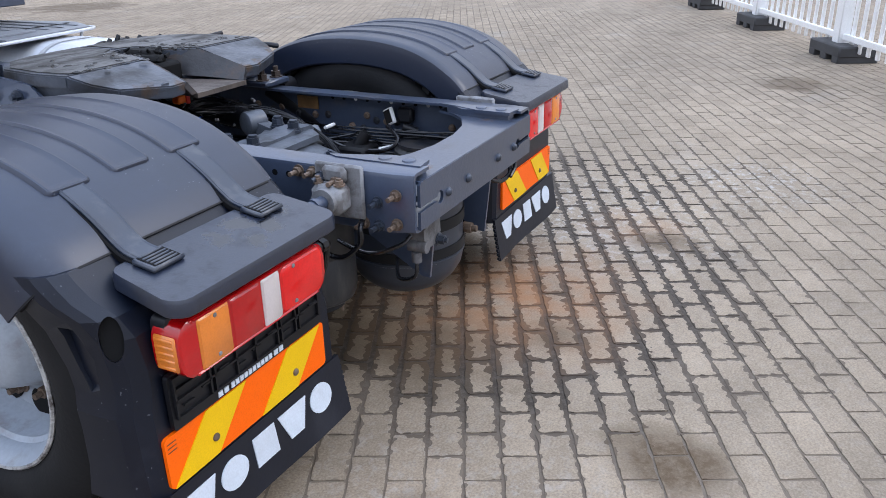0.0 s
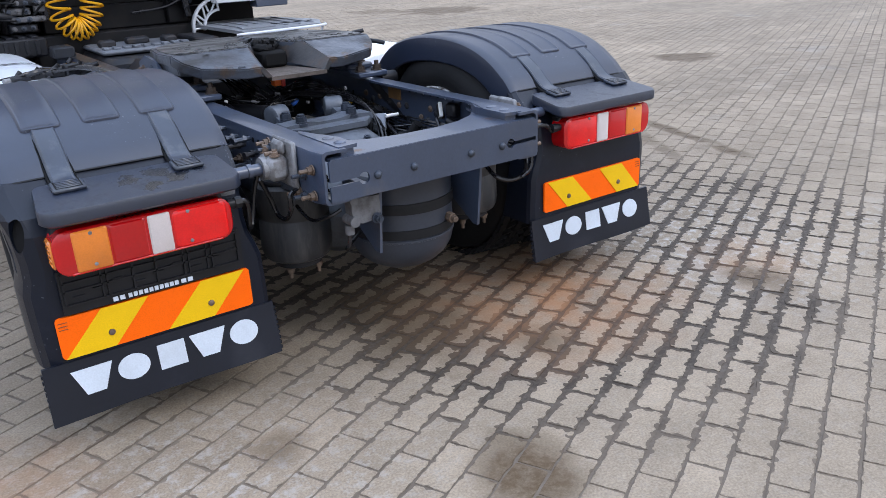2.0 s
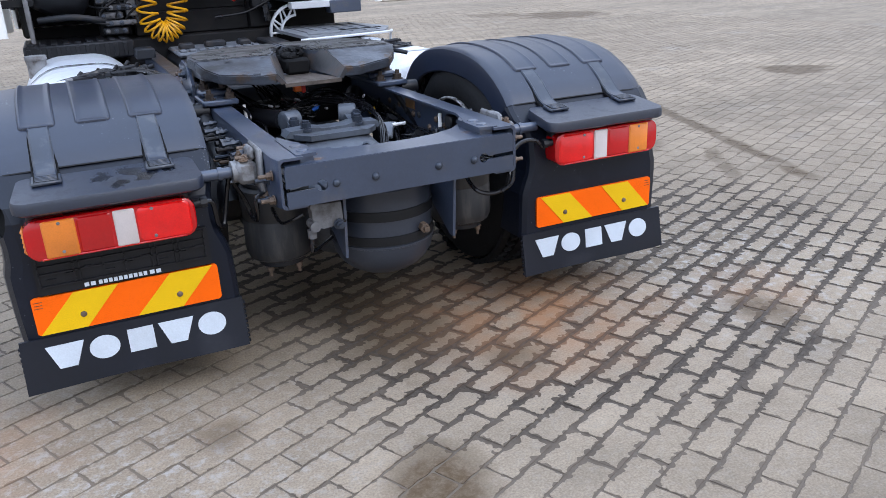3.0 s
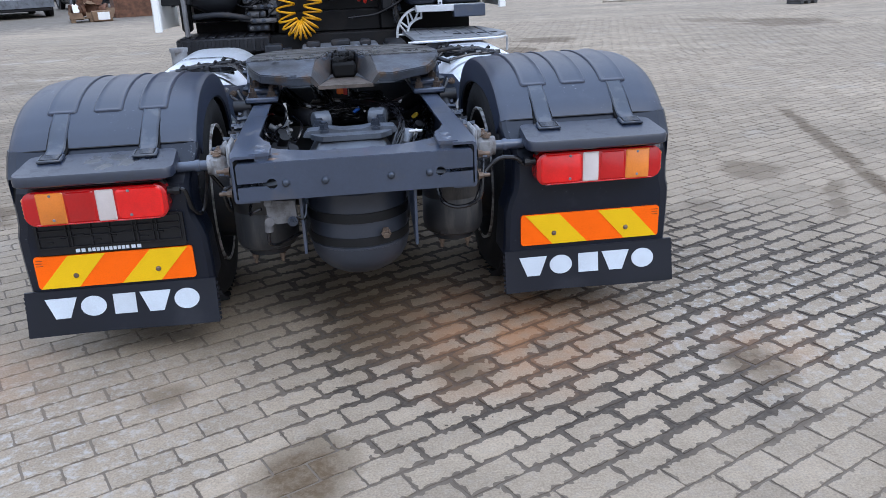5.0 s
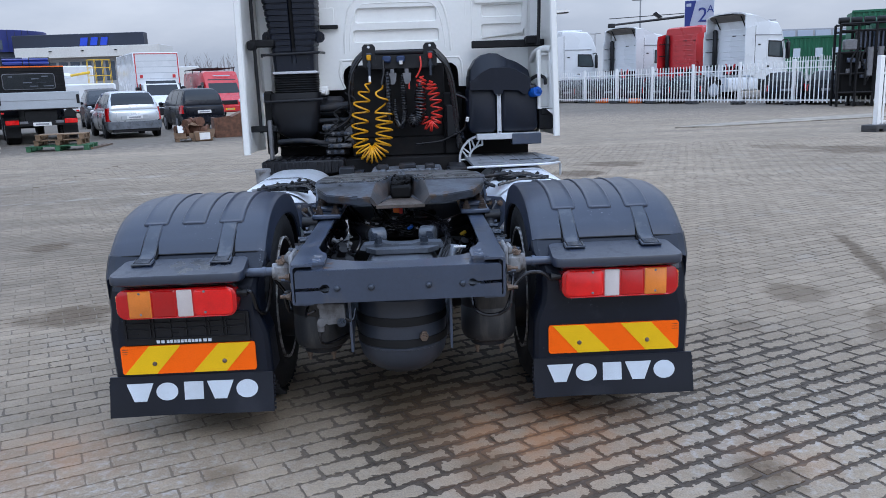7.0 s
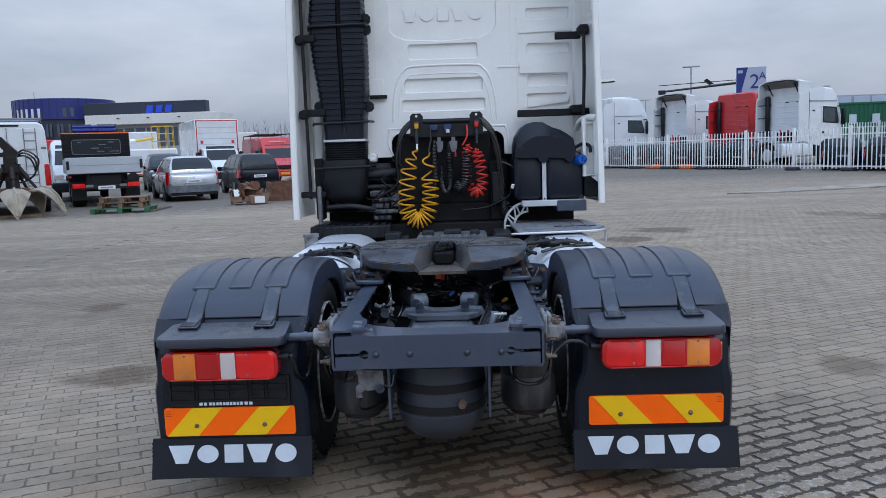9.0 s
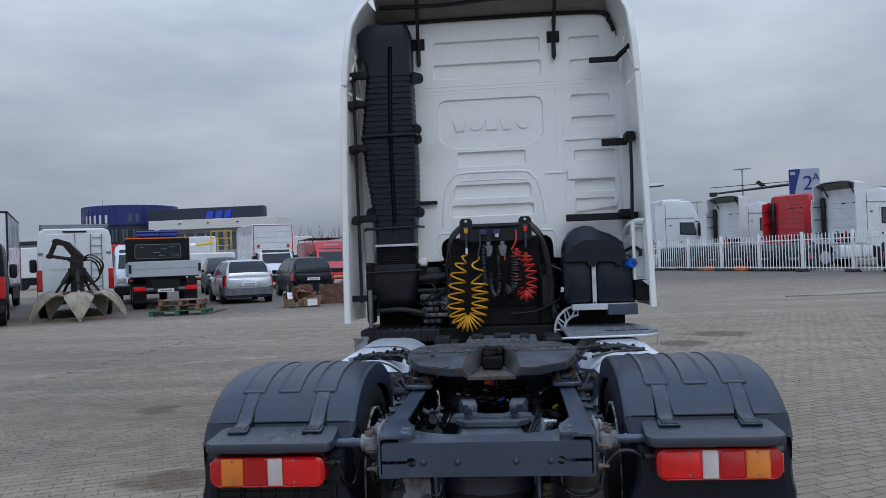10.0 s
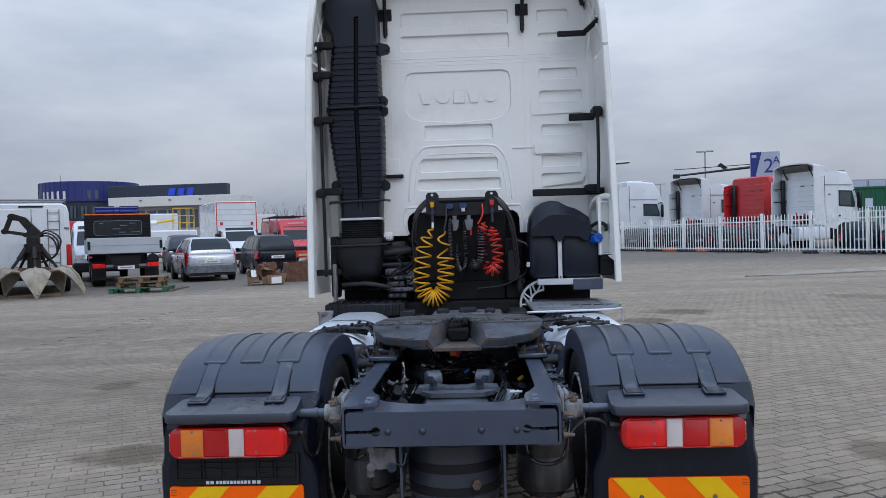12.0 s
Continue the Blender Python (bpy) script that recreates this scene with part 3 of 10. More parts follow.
def build_guard(s):
    """The rear lower mudguard: a hollow wedge between the tyre and the flat back."""
    bm = bmesh.new()
    rows = [(0.805, 0.1415, 0.578, 1.268), (0.785, 0.122, 0.575, 1.268), (0.755, 0.092, 0.578, 1.264), (0.725, 0.045, 0.590, 1.254), (0.68, 0.022, 0.602, 1.242), (0.60, 0.012, 0.602, 1.236),
            (0.555, 0.010, 0.596, 1.238), (0.515, 0.009, 0.580, 1.248), (0.47, 0.008, 0.566, 1.248), (0.38, 0.008, 0.562, 1.246), (0.292, 0.008, 0.560, 1.242)]
    rings = []
    for z, yb, xi, xo in rows:
        yf = AXLE_Y - math.sqrt(0.502 ** 2 - (z - AXLE_Z) ** 2)
        yf = max(yf, yb + 0.03)
        rings.append([Vector((s * x, y, z)) for x, y in ((xi, yf), (xi, yb + 0.028), (xi + 0.006, yb + 0.012), (xi + 0.022, yb), (xo - 0.055, yb), (xo - 0.022, yb + 0.016),
                                                        (xo - 0.006, yb + 0.045), (xo, yb + 0.075), (xo, yf))])
    loft(bm, rings)
    return bm


def flap_y(z):
    return 0.004 - 0.16 * max(0.0, 0.30 - z)


def build_flap(s):
    bm = bmesh.new()
    rings = []
    zs = [0.308, 0.29, 0.25, 0.21, 0.17, 0.138]
    xs = [0.560 + 0.688 * i / 10 for i in range(11)]
    for z in zs:
        sag = 0.006 * (0.308 - z) / 0.17
        row = [Vector((s * (x + (0.006 if x > 1.2 else 0) * (0.308 - z) / 0.17), flap_y(z) + sag * math.sin(9 * x + s), z)) for x in xs]
        rings.append(row + [v + Vector((0, 0.011, 0)) for v in row[::-1]])
    loft(bm, rings)
    for i in range(9):
        z = 0.150 + i * 0.017
        for x in (0.556, 1.250):
            box(bm, s * x - 0.003, s * x + 0.003, flap_y(z) + 0.001, flap_y(z) + 0.010, z - 0.005, z + 0.005)
    return bm


def print_shapes(parent, s):
    """Five plain white shapes printed across the flap."""
    x0 = -1.180 if s < 0 else 0.617
    top, bot = 0.278, 0.202
    def lay(name, polys):
        bm = bmesh.new()
        for poly in polys:
            rv = [[], []]
            for x, z in poly:
                for k, e in ((0, -0.0028), (1, 0.001)):
                    sag = 0.006 * (0.308 - z) / 0.17 * math.sin(9 * abs(x) + s)
                    rv[k].append(Vector((x, flap_y(z) + sag + e, z)))
            loft(bm, rv)
        part(name, bm, M_PRINT, parent, "white printed shape", smooth=False)
    w = 0.565 / 5
    for i, kind in enumerate("wrbwr"):
        a = x0 + i * w + 0.004
        b = a + w - 0.008
        c = (a + b) / 2
        if kind == "w":
            lay("printed_shape", [[(a - 0.004, top), (b + 0.004, top), (c + 0.026, bot), (c - 0.026, bot)]])
        elif kind == "r":
            lay("printed_shape", [ellipse(c, (top + bot) / 2, 0.046, 0.038, 24)])
        else:
            lay("printed_shape", [[(a + 0.012, top), (b - 0.012, top), (b - 0.012, bot), (a + 0.012, bot)]])


def build_board(parent, s):
    """A reflective rear marking board with slanted stripes."""
    xa, xb, za, zb = 0.625, 1.188, 0.322, 0.447
    board = part("marker_board", made(prism, [(s * x, z) for x, z in rounded(xa, xb, za, zb, 0.012)], "y", -0.001, 0.008), M_ORANGE, parent,
                 "orange and yellow striped reflective board", smooth=False)
    board.location.z = 0.007 if s > 0 else -0.002
    W = xb - xa
    for (t0, t1), (b0, b1) in (((0.03, 0.27), (0.225, 0.475)), ((0.55, 0.785), (0.745, 0.985))):
        poly = [(s * (xa + W * t0), zb - 0.001), (s * (xa + W * t1), zb - 0.001), (s * (xa + W * b1), za + 0.001), (s * (xa + W * b0), za + 0.001)]
        part("yellow_stripe", made(prism, poly, "y", -0.0035, -0.001), M_YELLOW, board, "yellow reflective stripe", smooth=False)
    for x in (0.757, 1.050):
        part("board_screw", made(turned, (s * x, -0.003, 0.368), (0, -1, 0), [(0, 0.010), (0.004, 0.009), (0.007, 0.005)], 12), M_BOLT, board)
    bm = bmesh.new()
    for i in range(3):
        box(bm, s * 1.170 - 0.012, s * 1.170 + 0.012, -0.0025, -0.0008, 0.432 - i * 0.010, 0.4335 - i * 0.010)
    part("approval_mark", bm, M_RUST, board)


def build_light(parent, s):
    """A long tail light with red, amber and clear lenses."""
    def rr(x0, x1, z0, z1, r, y0, y1):
        bm = bmesh.new()
        o = rounded(x0, x1, z0, z1, r)
        cx, cz = (x0 + x1) / 2, (z0 + z1) / 2
        def ring(k, y):
            return [Vector((s * (x - k * (1 if x > cx else -1)), y, z - k * (1 if z > cz else -1))) for x, z in o]
        d = 0.004 if y1 - y0 > 0.008 else 0.0008
        loft(bm, [ring(0, y1), ring(0, y0 + d), ring(d, y0)])
        return bm
    light = part("tail_light", rr(0.672, 1.160, 0.580, 0.706, 0.040, -0.060, 0.012), M_RED, parent, "long red tail light with amber and clear lenses")
    light.location.z = 0.007 if s > 0 else -0.003
    part("lamp_housing", rr(0.680, 1.150, 0.588, 0.712, 0.02, -0.020, 0.02), M_BLACKPL, light)
    part("red_lens", rr(0.688, 0.845, 0.588, 0.698, 0.018, -0.064, -0.055), M_REDLIT, light, "bright red lens")
    part("clear_lens", rr(0.850, 0.912, 0.586, 0.700, 0.006, -0.065, -0.055), M_CLEAR, light, "clear reversing lens")
    part("red_lens", rr(0.917, 1.014, 0.588, 0.698, 0.006, -0.064, -0.055), M_RED, light, "dark red lens")
    part("amber_lens", rr(1.018, 1.110, 0.586, 0.700, 0.006, -0.065, -0.055), M_AMBER, light, "amber indicator lens")
    part("lamp_rim", rr(0.706, 1.126, 0.5815, 0.588, 0.003, -0.0635, -0.055), M_RED, light)
    part("lamp_rim", rr(0.706, 1.126, 0.6985, 0.705, 0.003, -0.0635, -0.055), M_RED, light)
    side = bmesh.new()
    box(side, s * 1.155, s * 1.164, -0.050, 0.006, 0.604, 0.682, 0.004)
    for i in range(5):
        box(side, s * 1.160, s * 1.1665, -0.046, 0.002, 0.610 + i * 0.015, 0.617 + i * 0.015, 0.002)
    part("side_lens", side, M_AMBER, light, "amber side marker lens")
    for x in (0.800, 1.062):
        for z in (0.602, 0.690):
            part("lens_screw", made(turned, (s * x, -0.064, z), (0, -1, 0), [(0, 0.0055), (0.002, 0.005), (0.003, 0.003)], 10), M_CAST, light)
    bm = bmesh.new()
    cyl(bm, (s * 0.672, -0.03, 0.672), (s * 0.640, -0.03, 0.672), 0.014, n=12)
    cyl(bm, (s * 0.650, -0.03, 0.672), (s * 0.630, -0.03, 0.672), 0.018, n=8)
    part("lamp_plug", bm, M_BLACKPL, light)


def build_plate_holder(parent):
    """The empty number plate carrier on the near side."""
    holder = part("plate_holder", made(prism, rounded(-1.160, -0.640, 0.452, 0.580, 0.008), "y", -0.008, 0.004), M_BLACKPL, parent, "empty black number plate holder")
    bm = bmesh.new()
    for x in (-1.150, -1.05, -1.035, -0.965, -0.90, -0.82, -0.805, -0.75, -0.735, -0.655):
        box(bm, x - 0.0025, x + 0.0025, -0.016, -0.006, 0.480, 0.572)
    for z in (0.480, 0.520, 0.545, 0.572):
        box(bm, -1.152, -0.652, -0.016, -0.006, z - 0.0022, z + 0.0022)
    for i in range(9):
        x = -1.13 + i * 0.055
        box(bm, x, x + 0.03, -0.014, -0.006, 0.498 + 0.012 * (i % 3), 0.502 + 0.012 * (i % 3))
    part("holder_frame", bm, M_BLACKPL, holder, smooth=False)
    for x, w in ((-1.030, 0.038), (-0.988, 0.148), (-0.836, 0.040)):
        n = int(w / 0.0135)
        for i in range(n):
            a = x + i * w / n
            part("printed_bar", made(box, a, a + w / n * 0.72, -0.0105, -0.0075, 0.457, 0.470), M_PRINT, holder, "small white printed bar", smooth=False)


def build_tyre(x0, x1):
    r, w = TYRE_R, x1 - x0
    prof = [(0.02, 0.300), (0.0, 0.330), (-0.004, 0.365), (0.0, 0.405), (0.014, 0.432), (0.024, 0.445), (0.034, 0.452)]
    body = [(x0 + a, b) for a, b in prof]
    n = 4
    g = (w - 0.068) / (n + 1)
    for i in range(n):
        c = x0 + 0.034 + g * (i + 1)
        body += [(c - 0.008, r - 0.003), (c - 0.005, r - 0.016), (c + 0.005, r - 0.016), (c + 0.008, r - 0.003)]
    body += [(x1 - a, b) for a, b in prof[::-1]]
    bm = bmesh.new()
    turned(bm, (0, AXLE_Y, AXLE_Z), (1, 0, 0), body, 48, caps=False)
    for k in range(60):
        a = 2 * math.pi * k / 60
        for j in range(5):
            m = Matrix.Translation((0, AXLE_Y, AXLE_Z)) @ Matrix.Rotation(a + (j % 2) * 0.05, 4, "X")
            cx = x0 + 0.034 + g * (j + 0.5)
            if j in (0, 4):
                cx += 0.006 * (1 if j else -1)
            box(bm, cx - g * 0.40, cx + g * 0.40, -0.019, 0.019, r - 0.016, r + 0.002, 0, m @ Matrix.Rotation(radians(12 if j % 2 else -12), 4, "Z"))
    return bm


def build_wheel(s):
    for k, (x0, x1) in enumerate(((0.895, 1.180), (0.585, 0.870))):
        tyre = part("tyre", build_tyre(*(sorted((s * x0, s * x1)))), M_TYRE, truck, "worn black truck tyre", sharp=30)
        rim = bmesh.new()
        if k == 0:
            turned(rim, (0, AXLE_Y, AXLE_Z), (s, 0, 0), [(1.150, 0.302), (1.166, 0.304), (1.170, 0.296), (1.150, 0.286), (1.128, 0.270), (1.106, 0.268), (1.096, 0.256), (1.03, 0.253), (1.005, 0.240),
                                                         (1.000, 0.19), (1.02, 0.155), (1.04, 0.140), (1.10, 0.115), (1.115, 0.095), (1.118, 0.02)], 48, caps=False)
        else:
            turned(rim, (0, AXLE_Y, AXLE_Z), (s, 0, 0), [(0.600, 0.302), (0.590, 0.304), (0.586, 0.296), (0.605, 0.285), (0.64, 0.262), (0.80, 0.255), (0.86, 0.22),
                                                         (0.87, 0.12), (0.80, 0.11)], 40, caps=False)
        if k == 1:
            part("inner_rim_edge", made(turned, (0, AXLE_Y, AXLE_Z), (s, 0, 0), [(0.600, 0.303), (0.584, 0.306), (0.581, 0.300), (0.588, 0.292)], 56, caps=False), M_RIMEDGE, tyre, "scuffed pale rim edge")
        wheel = part("rim", rim, M_RIM if k == 0 else M_FRAME_DIRTY, tyre, "pale grey-white painted steel rim with scuffed edge" if k == 0 else "dark inner rim")
        if k == 0:
            part("rim_edge", made(turned, (0, AXLE_Y, AXLE_Z), (s, 0, 0), [(1.150, 0.300), (1.168, 0.3055), (1.1725, 0.301), (1.1715, 0.295), (1.160, 0.2935)], 64, caps=False), M_RIMEDGE, wheel, "scuffed and chipped rim edge")
        if k == 0:
            for i in range(10):
                a = 2 * math.pi * i / 10 + 0.2
                c = Vector((s * 1.0055, AXLE_Y + 0.210 * math.cos(a), AXLE_Z + 0.210 * math.sin(a)))
                # near-black disc stands for the shade inside the hand hole
                part("rim_opening", made(cyl, c - Vector((s * 0.01, 0, 0)), c + Vector((s * 0.006, 0, 0)), 0.045, n=20), M_DARKVOID, tyre)
                b = Vector((s * 1.03, AXLE_Y + 0.165 * math.cos(a + 0.3), AXLE_Z + 0.165 * math.sin(a + 0.3)))
                part("wheel_nut", made(bolt, b - Vector((s * 0.012, 0, 0)), (s, 0, 0), 0.016, 0.02, 0.02), M_BOLT, tyre)


for s in (-1, 1):
    side = part("rear_fender", build_arch(s), M_FENDER, truck, "moulded dark grey plastic fender with three raised ribs")
    for xc in (1.072, 0.906, 0.742):
        part("raised_rib", build_rib(s, xc), M_FENDER, side, sharp=24)
    for xc in (1.071, 0.745):
        # wider near-black strip under the strap, drawn as the shade round its edge
        part("strap_shade", build_strap(s, xc, 0.0065, 0.0075, 0.008), M_DARKVOID, side, sharp=24)
        part("strap", build_strap(s, xc), M_STRAP, side, "smooth dark plastic strap", sharp=24)
        build_buckle(s, xc, side)
    part("seam_gap", build_seam(s), M_BLACK, side)
    guard = part("mudguard", build_guard(s), M_GUARD, truck, "dark plastic rear mudguard section")
    pocket = [(0.165, 0.715), (0.105, 0.720), (0.062, 0.640), (0.066, 0.545), (0.108, 0.530), (0.140, 0.600)]
    floor_ = [(0.150, 0.690), (0.118, 0.694), (0.092, 0.640), (0.095, 0.580), (0.115, 0.572), (0.132, 0.610)]
    carve(guard, made(loft, [[Vector((s * 1.27, y, z)) for y, z in pocket], [Vector((s * 1.228, y, z)) for y, z in floor_]]), 13)
    m = Matrix.Translation((s * 1.224, 0.044, 0.686)) @ Matrix.Rotation(radians(45) * s, 4, "Z") @ Matrix.Rotation(radians(-14), 4, "X")
    carve(guard, made(prism, ellipse(0, 0, 0.022, 0.046, 24), "y", -0.03, 0.03, m), 13)
    # black disc inside the carved oval; the opening's shade is in its colour
    part("side_opening", made(prism, ellipse(0, 0, 0.0219, 0.0459, 24), "y", 0.018, 0.0298, m), M_DARKVOID, guard, "dark oval opening")
    part("lid", build_shelf(s), M_LIDWET if s < 0 else M_LID, guard, "flat lid over the tail light, scuffed and marked")
    flap = part("mud_flap", build_flap(s), M_FLAP, truck, "black rubber mud flap with white printed shapes")
    print_shapes(flap, s)
    build_board(truck, s)
    build_light(truck, s)
    build_wheel(s)
    # the tube that carries the fender, in its cast bracket on the rail
    bm = bmesh.new()
    cyl(bm, (s * 0.500, 0.035, 0.735), (s * 0.640, 0.035, 0.735), 0.019, n=16)
    cyl(bm, (s * 0.560, 0.035, 0.735), (s * 0.575, 0.035, 0.735), 0.023, n=16)
    part("fender_tube", bm, M_FRAME, truck)
    bm = bmesh.new()
    box(bm, s * 0.437, s * 0.452, -0.040, 0.110, 0.668, 0.818, 0.006)
    box(bm, s * 0.450, s * 0.520, -0.010, 0.085, 0.695, 0.775, 0.016)
    box(bm, s * 0.450, s * 0.475, 0.000, 0.075, 0.770, 0.815, 0.010)
    cyl(bm, (s * 0.490, 0.035, 0.735), (s * 0.530, 0.035, 0.735), 0.036, n=14)
    cast = part("cast_bracket", bm, M_CAST, truck, "corroded pale casting bolted to the rail")
    for y in (0.005, 0.072):
        part("bracket_bolt", made(bolt, (s * 0.492, y, 0.774), (0, 0, 1), 0.012, 0.010, 0.006), M_BOLT, cast)
    spots = ((0.171, 0.790), (0.125, 0.791), (0.076, 0.793), (0.026, 0.790), (-0.074, 0.731), (-0.130, 0.757), (-0.030, 0.668), (-0.076, 0.666), (-0.131, 0.677))
    for i, (y, z) in enumerate(spots):
        part("rail_bolt", made(bolt, (s * (0.435 if i not in (2, 3) else 0.470), y, z - 0.01), (s, 0, 0), 0.0125, 0.014, 0.026), M_BOLT if i not in (4, 7, 2) else M_BOLTB, truck)
build_plate_holder(truck)


# ---- frame rails and rear cross member ----
def build_rail(s):
    bm = bmesh.new()
    rings = []
    for y, zb, xo in ((-0.178, 0.640, 0.424), (-0.12, 0.636, 0.434), (0.10, 0.634, 0.435), (0.24, 0.56, 0.435), (3.7, 0.545, 0.435)):
        t, f = 0.009, 0.085
        pts = [(xo - f, zb), (xo - 0.014, zb), (xo - 0.004, zb + 0.004), (xo, zb + 0.014), (xo, 0.791), (xo - 0.004, 0.801), (xo - 0.014, 0.805), (xo - f, 0.805),
               (xo - f, 0.805 - t), (xo - 0.018, 0.805 - t), (xo - t, 0.788), (xo - t, zb + 0.018), (xo - 0.018, zb + t), (xo - f, zb + t)]
        rings.append([Vector((s * x, y, z)) for x, z in pts])
    loft(bm, rings)
    return bm


frame_ob = None
for s in (-1, 1):
    rail = part("frame_rail", build_rail(s), M_FRAME, truck, "dark grey steel frame rail")
    frame_ob = frame_ob or rail
    for i, (y, z) in enumerate([(0.255, 0.765), (0.208, 0.765), (0.30, 0.765), (0.345, 0.765)]):
        part("rail_hole", made(cyl, (s * 0.431, y, z), (s * 0.4362, y, z), 0.009, n=12), M_DARKVOID, rail)
    for i in range(12):
        y = 0.06 + i * 0.052
        part("inner_bolt", made(cyl, (s * 0.427, y, 0.775), (s * 0.424, y, 0.775), 0.007, n=8), M_DARKVOID if i % 3 else M_PAPER, rail)
    for i, (y, z) in enumerate([(0.80, 0.70), (0.72, 0.70), (0.66, 0.705), (0.481, 0.715), (0.44, 0.70), (0.395, 0.70), (0.35, 0.70), (0.55, 0.67), (0.50, 0.665), (0.12, 0.70), (0.16, 0.665),
                                (0.88, 0.72), (0.94, 0.70), (1.0, 0.72)]):
        part("inner_rivet", made(turned, (s * 0.427, y, z), (-s, 0, 0), [(0, 0.015), (0.005, 0.014), (0.010, 0.008)], 10), M_BOLT if i % 2 else M_FRAME_DIRTY, rail)

bm = bmesh.new()
hole_l = [(-0.292 + 0.019 * math.cos(radians(a)), 0.706 + 0.019 * math.sin(radians(a))) for a in range(-160, 161, 20)]
face = [(-0.408, 0.648), (0.408, 0.648), (0.408, 0.702), (0.31, 0.700)] + [(0.292 - 0.017 * math.cos(radians(a)), 0.708 + 0.017 * math.sin(radians(a))) for a in range(-150, 151, 30)] + \
       [(0.31, 0.713), (0.408, 0.716), (0.408, 0.772), (0.402, 0.780), (-0.402, 0.780), (-0.408, 0.772), (-0.408, 0.712)] + hole_l[::-1] + [(-0.408, 0.698)]
prism(bm, face, "y", -0.187, -0.178)
top = [(-0.402, -0.184), (0.402, -0.184), (0.402, 0.13), (0.345, 0.13), (0.325, 0.07), (0.27, 0.01), (0.18, -0.035), (0.07, -0.057), (-0.07, -0.057), (-0.18, -0.035),
       (-0.27, 0.01), (-0.325, 0.07), (-0.345, 0.13), (-0.402, 0.13)]
prism(bm, top, "z", 0.7725, 0.7815)
prism(bm, [(-0.402, -0.182), (0.402, -0.182), (0.402, -0.10), (-0.402, -0.10)], "z", 0.646, 0.655)
cross = part("cross_member", bm, M_CROSS, truck, "dark grey rear cross member with curved top and keyhole slots", sharp=30)
for x in (-0.244, -0.110, 0.118, 0.253):
    part("flange_bolt", made(turned, (x, -0.187, 0.706), (0, -1, 0), [(0, 0.014), (0.004, 0.013), (0.010, 0.009), (0.012, 0.004)], 12), M_BOLTB, cross)
for s in (-1, 1):
    poly = [(s * 0.292, -0.156), (s * 0.360, -0.164), (s * 0.360, 0.10), (s * 0.345, 0.13), (s * 0.318, 0.03), (s * 0.292, -0.04)]
    gus = part("corner_gusset", made(prism, poly, "z", 0.7975, 0.8085), M_FRAME, cross)
    for x, y in ((0.326, -0.112), (0.328, -0.040)):
        part("rivet", made(turned, (s * x, y, 0.808), (0, 0, 1), [(0, 0.020), (0.004, 0.018), (0.007, 0.010)], 14), M_FRAME, cross)
    bm = bmesh.new()
    prism(bm, [(s * 0.345, -0.150), (s * 0.300, -0.148), (s * 0.30, 0.02), (s * 0.345, 0.10)], "z", 0.781, 0.806)
    part("packing_plate", bm, M_FRAME, cross)
# struts, air tank and bellows under the cross member
for s in (-1, 1):
    bm = bmesh.new()
    xs = s * 0.205
    prism(bm, [(-0.13, 0.640), (0.12, 0.640), (0.10, 0.52), (-0.080, 0.412), (-0.105, 0.412)], "x", xs - 0.005, xs + 0.005)
    box(bm, xs, xs + s * 0.03 if s > 0 else xs - 0.03, -0.125, 0.10, 0.636, 0.646, 0.003)
    part("tank_bracket", bm, M_FRAME, truck)
    bx = s * (0.385 if s > 0 else 0.363)
    bm = bmesh.new()
    turned(bm, (bx, 0.20, 0.362), (0, 0, 1), [(0.0, 0.090), (0.003, 0.106), (0.010, 0.114), (0.016, 0.115), (0.022, 0.119), (0.045, 0.123), (0.150, 0.121), (0.152, 0.1195), (0.156, 0.1195), (0.158, 0.121), (0.210, 0.123), (0.240, 0.126),
                                              (0.265, 0.124), (0.278, 0.108), (0.284, 0.07)], 36)
    bag = part("air_bellows", bm, M_BAG, truck, "black rubber air suspension bellows with dusty flanks")
    part("bellows_plate", made(turned, (bx, 0.20, 0.334), (0, 0, 1), [(0, 0.05), (0.004, 0.082), (0.024, 0.086), (0.032, 0.080)], 24), M_FRAME_DIRTY, bag)
    part("bellows_lid", made(turned, (bx, 0.20, 0.642), (0, 0, 1), [(0, 0.05), (0.0, 0.112), (0.012, 0.112), (0.014, 0.05)], 24), M_FRAME_DIRTY, bag)
    for dx, dy in ((-0.055, -0.045), (0.05, -0.05), (0.0, 0.06)):
        part("bellows_stud", made(bolt, (bx + dx, 0.20 + dy, 0.336), (0, 0, -1), 0.012, 0.014, 0.020), M_BOLT, bag)

bm = bmesh.new()
turned(bm, (0.0, 0.09, 0.258), (0, 0, 1), [(0.010, 0.02), (0.013, 0.055), (0.024, 0.100), (0.044, 0.135), (0.070, 0.162), (0.102, 0.181), (0.132, 0.188), (0.146, 0.190), (0.148, 0.1935), (0.156, 0.1935), (0.158, 0.189),
                                          (0.185, 0.189), (0.255, 0.189), (0.300, 0.189), (0.345, 0.189), (0.352, 0.192), (0.358, 0.192), (0.364, 0.187), (0.378, 0.176), (0.384, 0.14), (0.386, 0.02)], 56)
tank = part("air_tank", bm, M_TANK, truck, "grey steel air tank with dark clamping bands")
for z0, z1 in ((0.418, 0.452), (0.508, 0.546)):
    part("clamp_band", made(turned, (0.0, 0.09, z0), (0, 0, 1), [(0, 0.189), (0.001, 0.1935), (z1 - z0 - 0.001, 0.1935), (z1 - z0, 0.189)], 56, caps=False), M_BLACK, tank)
bm = bmesh.new()
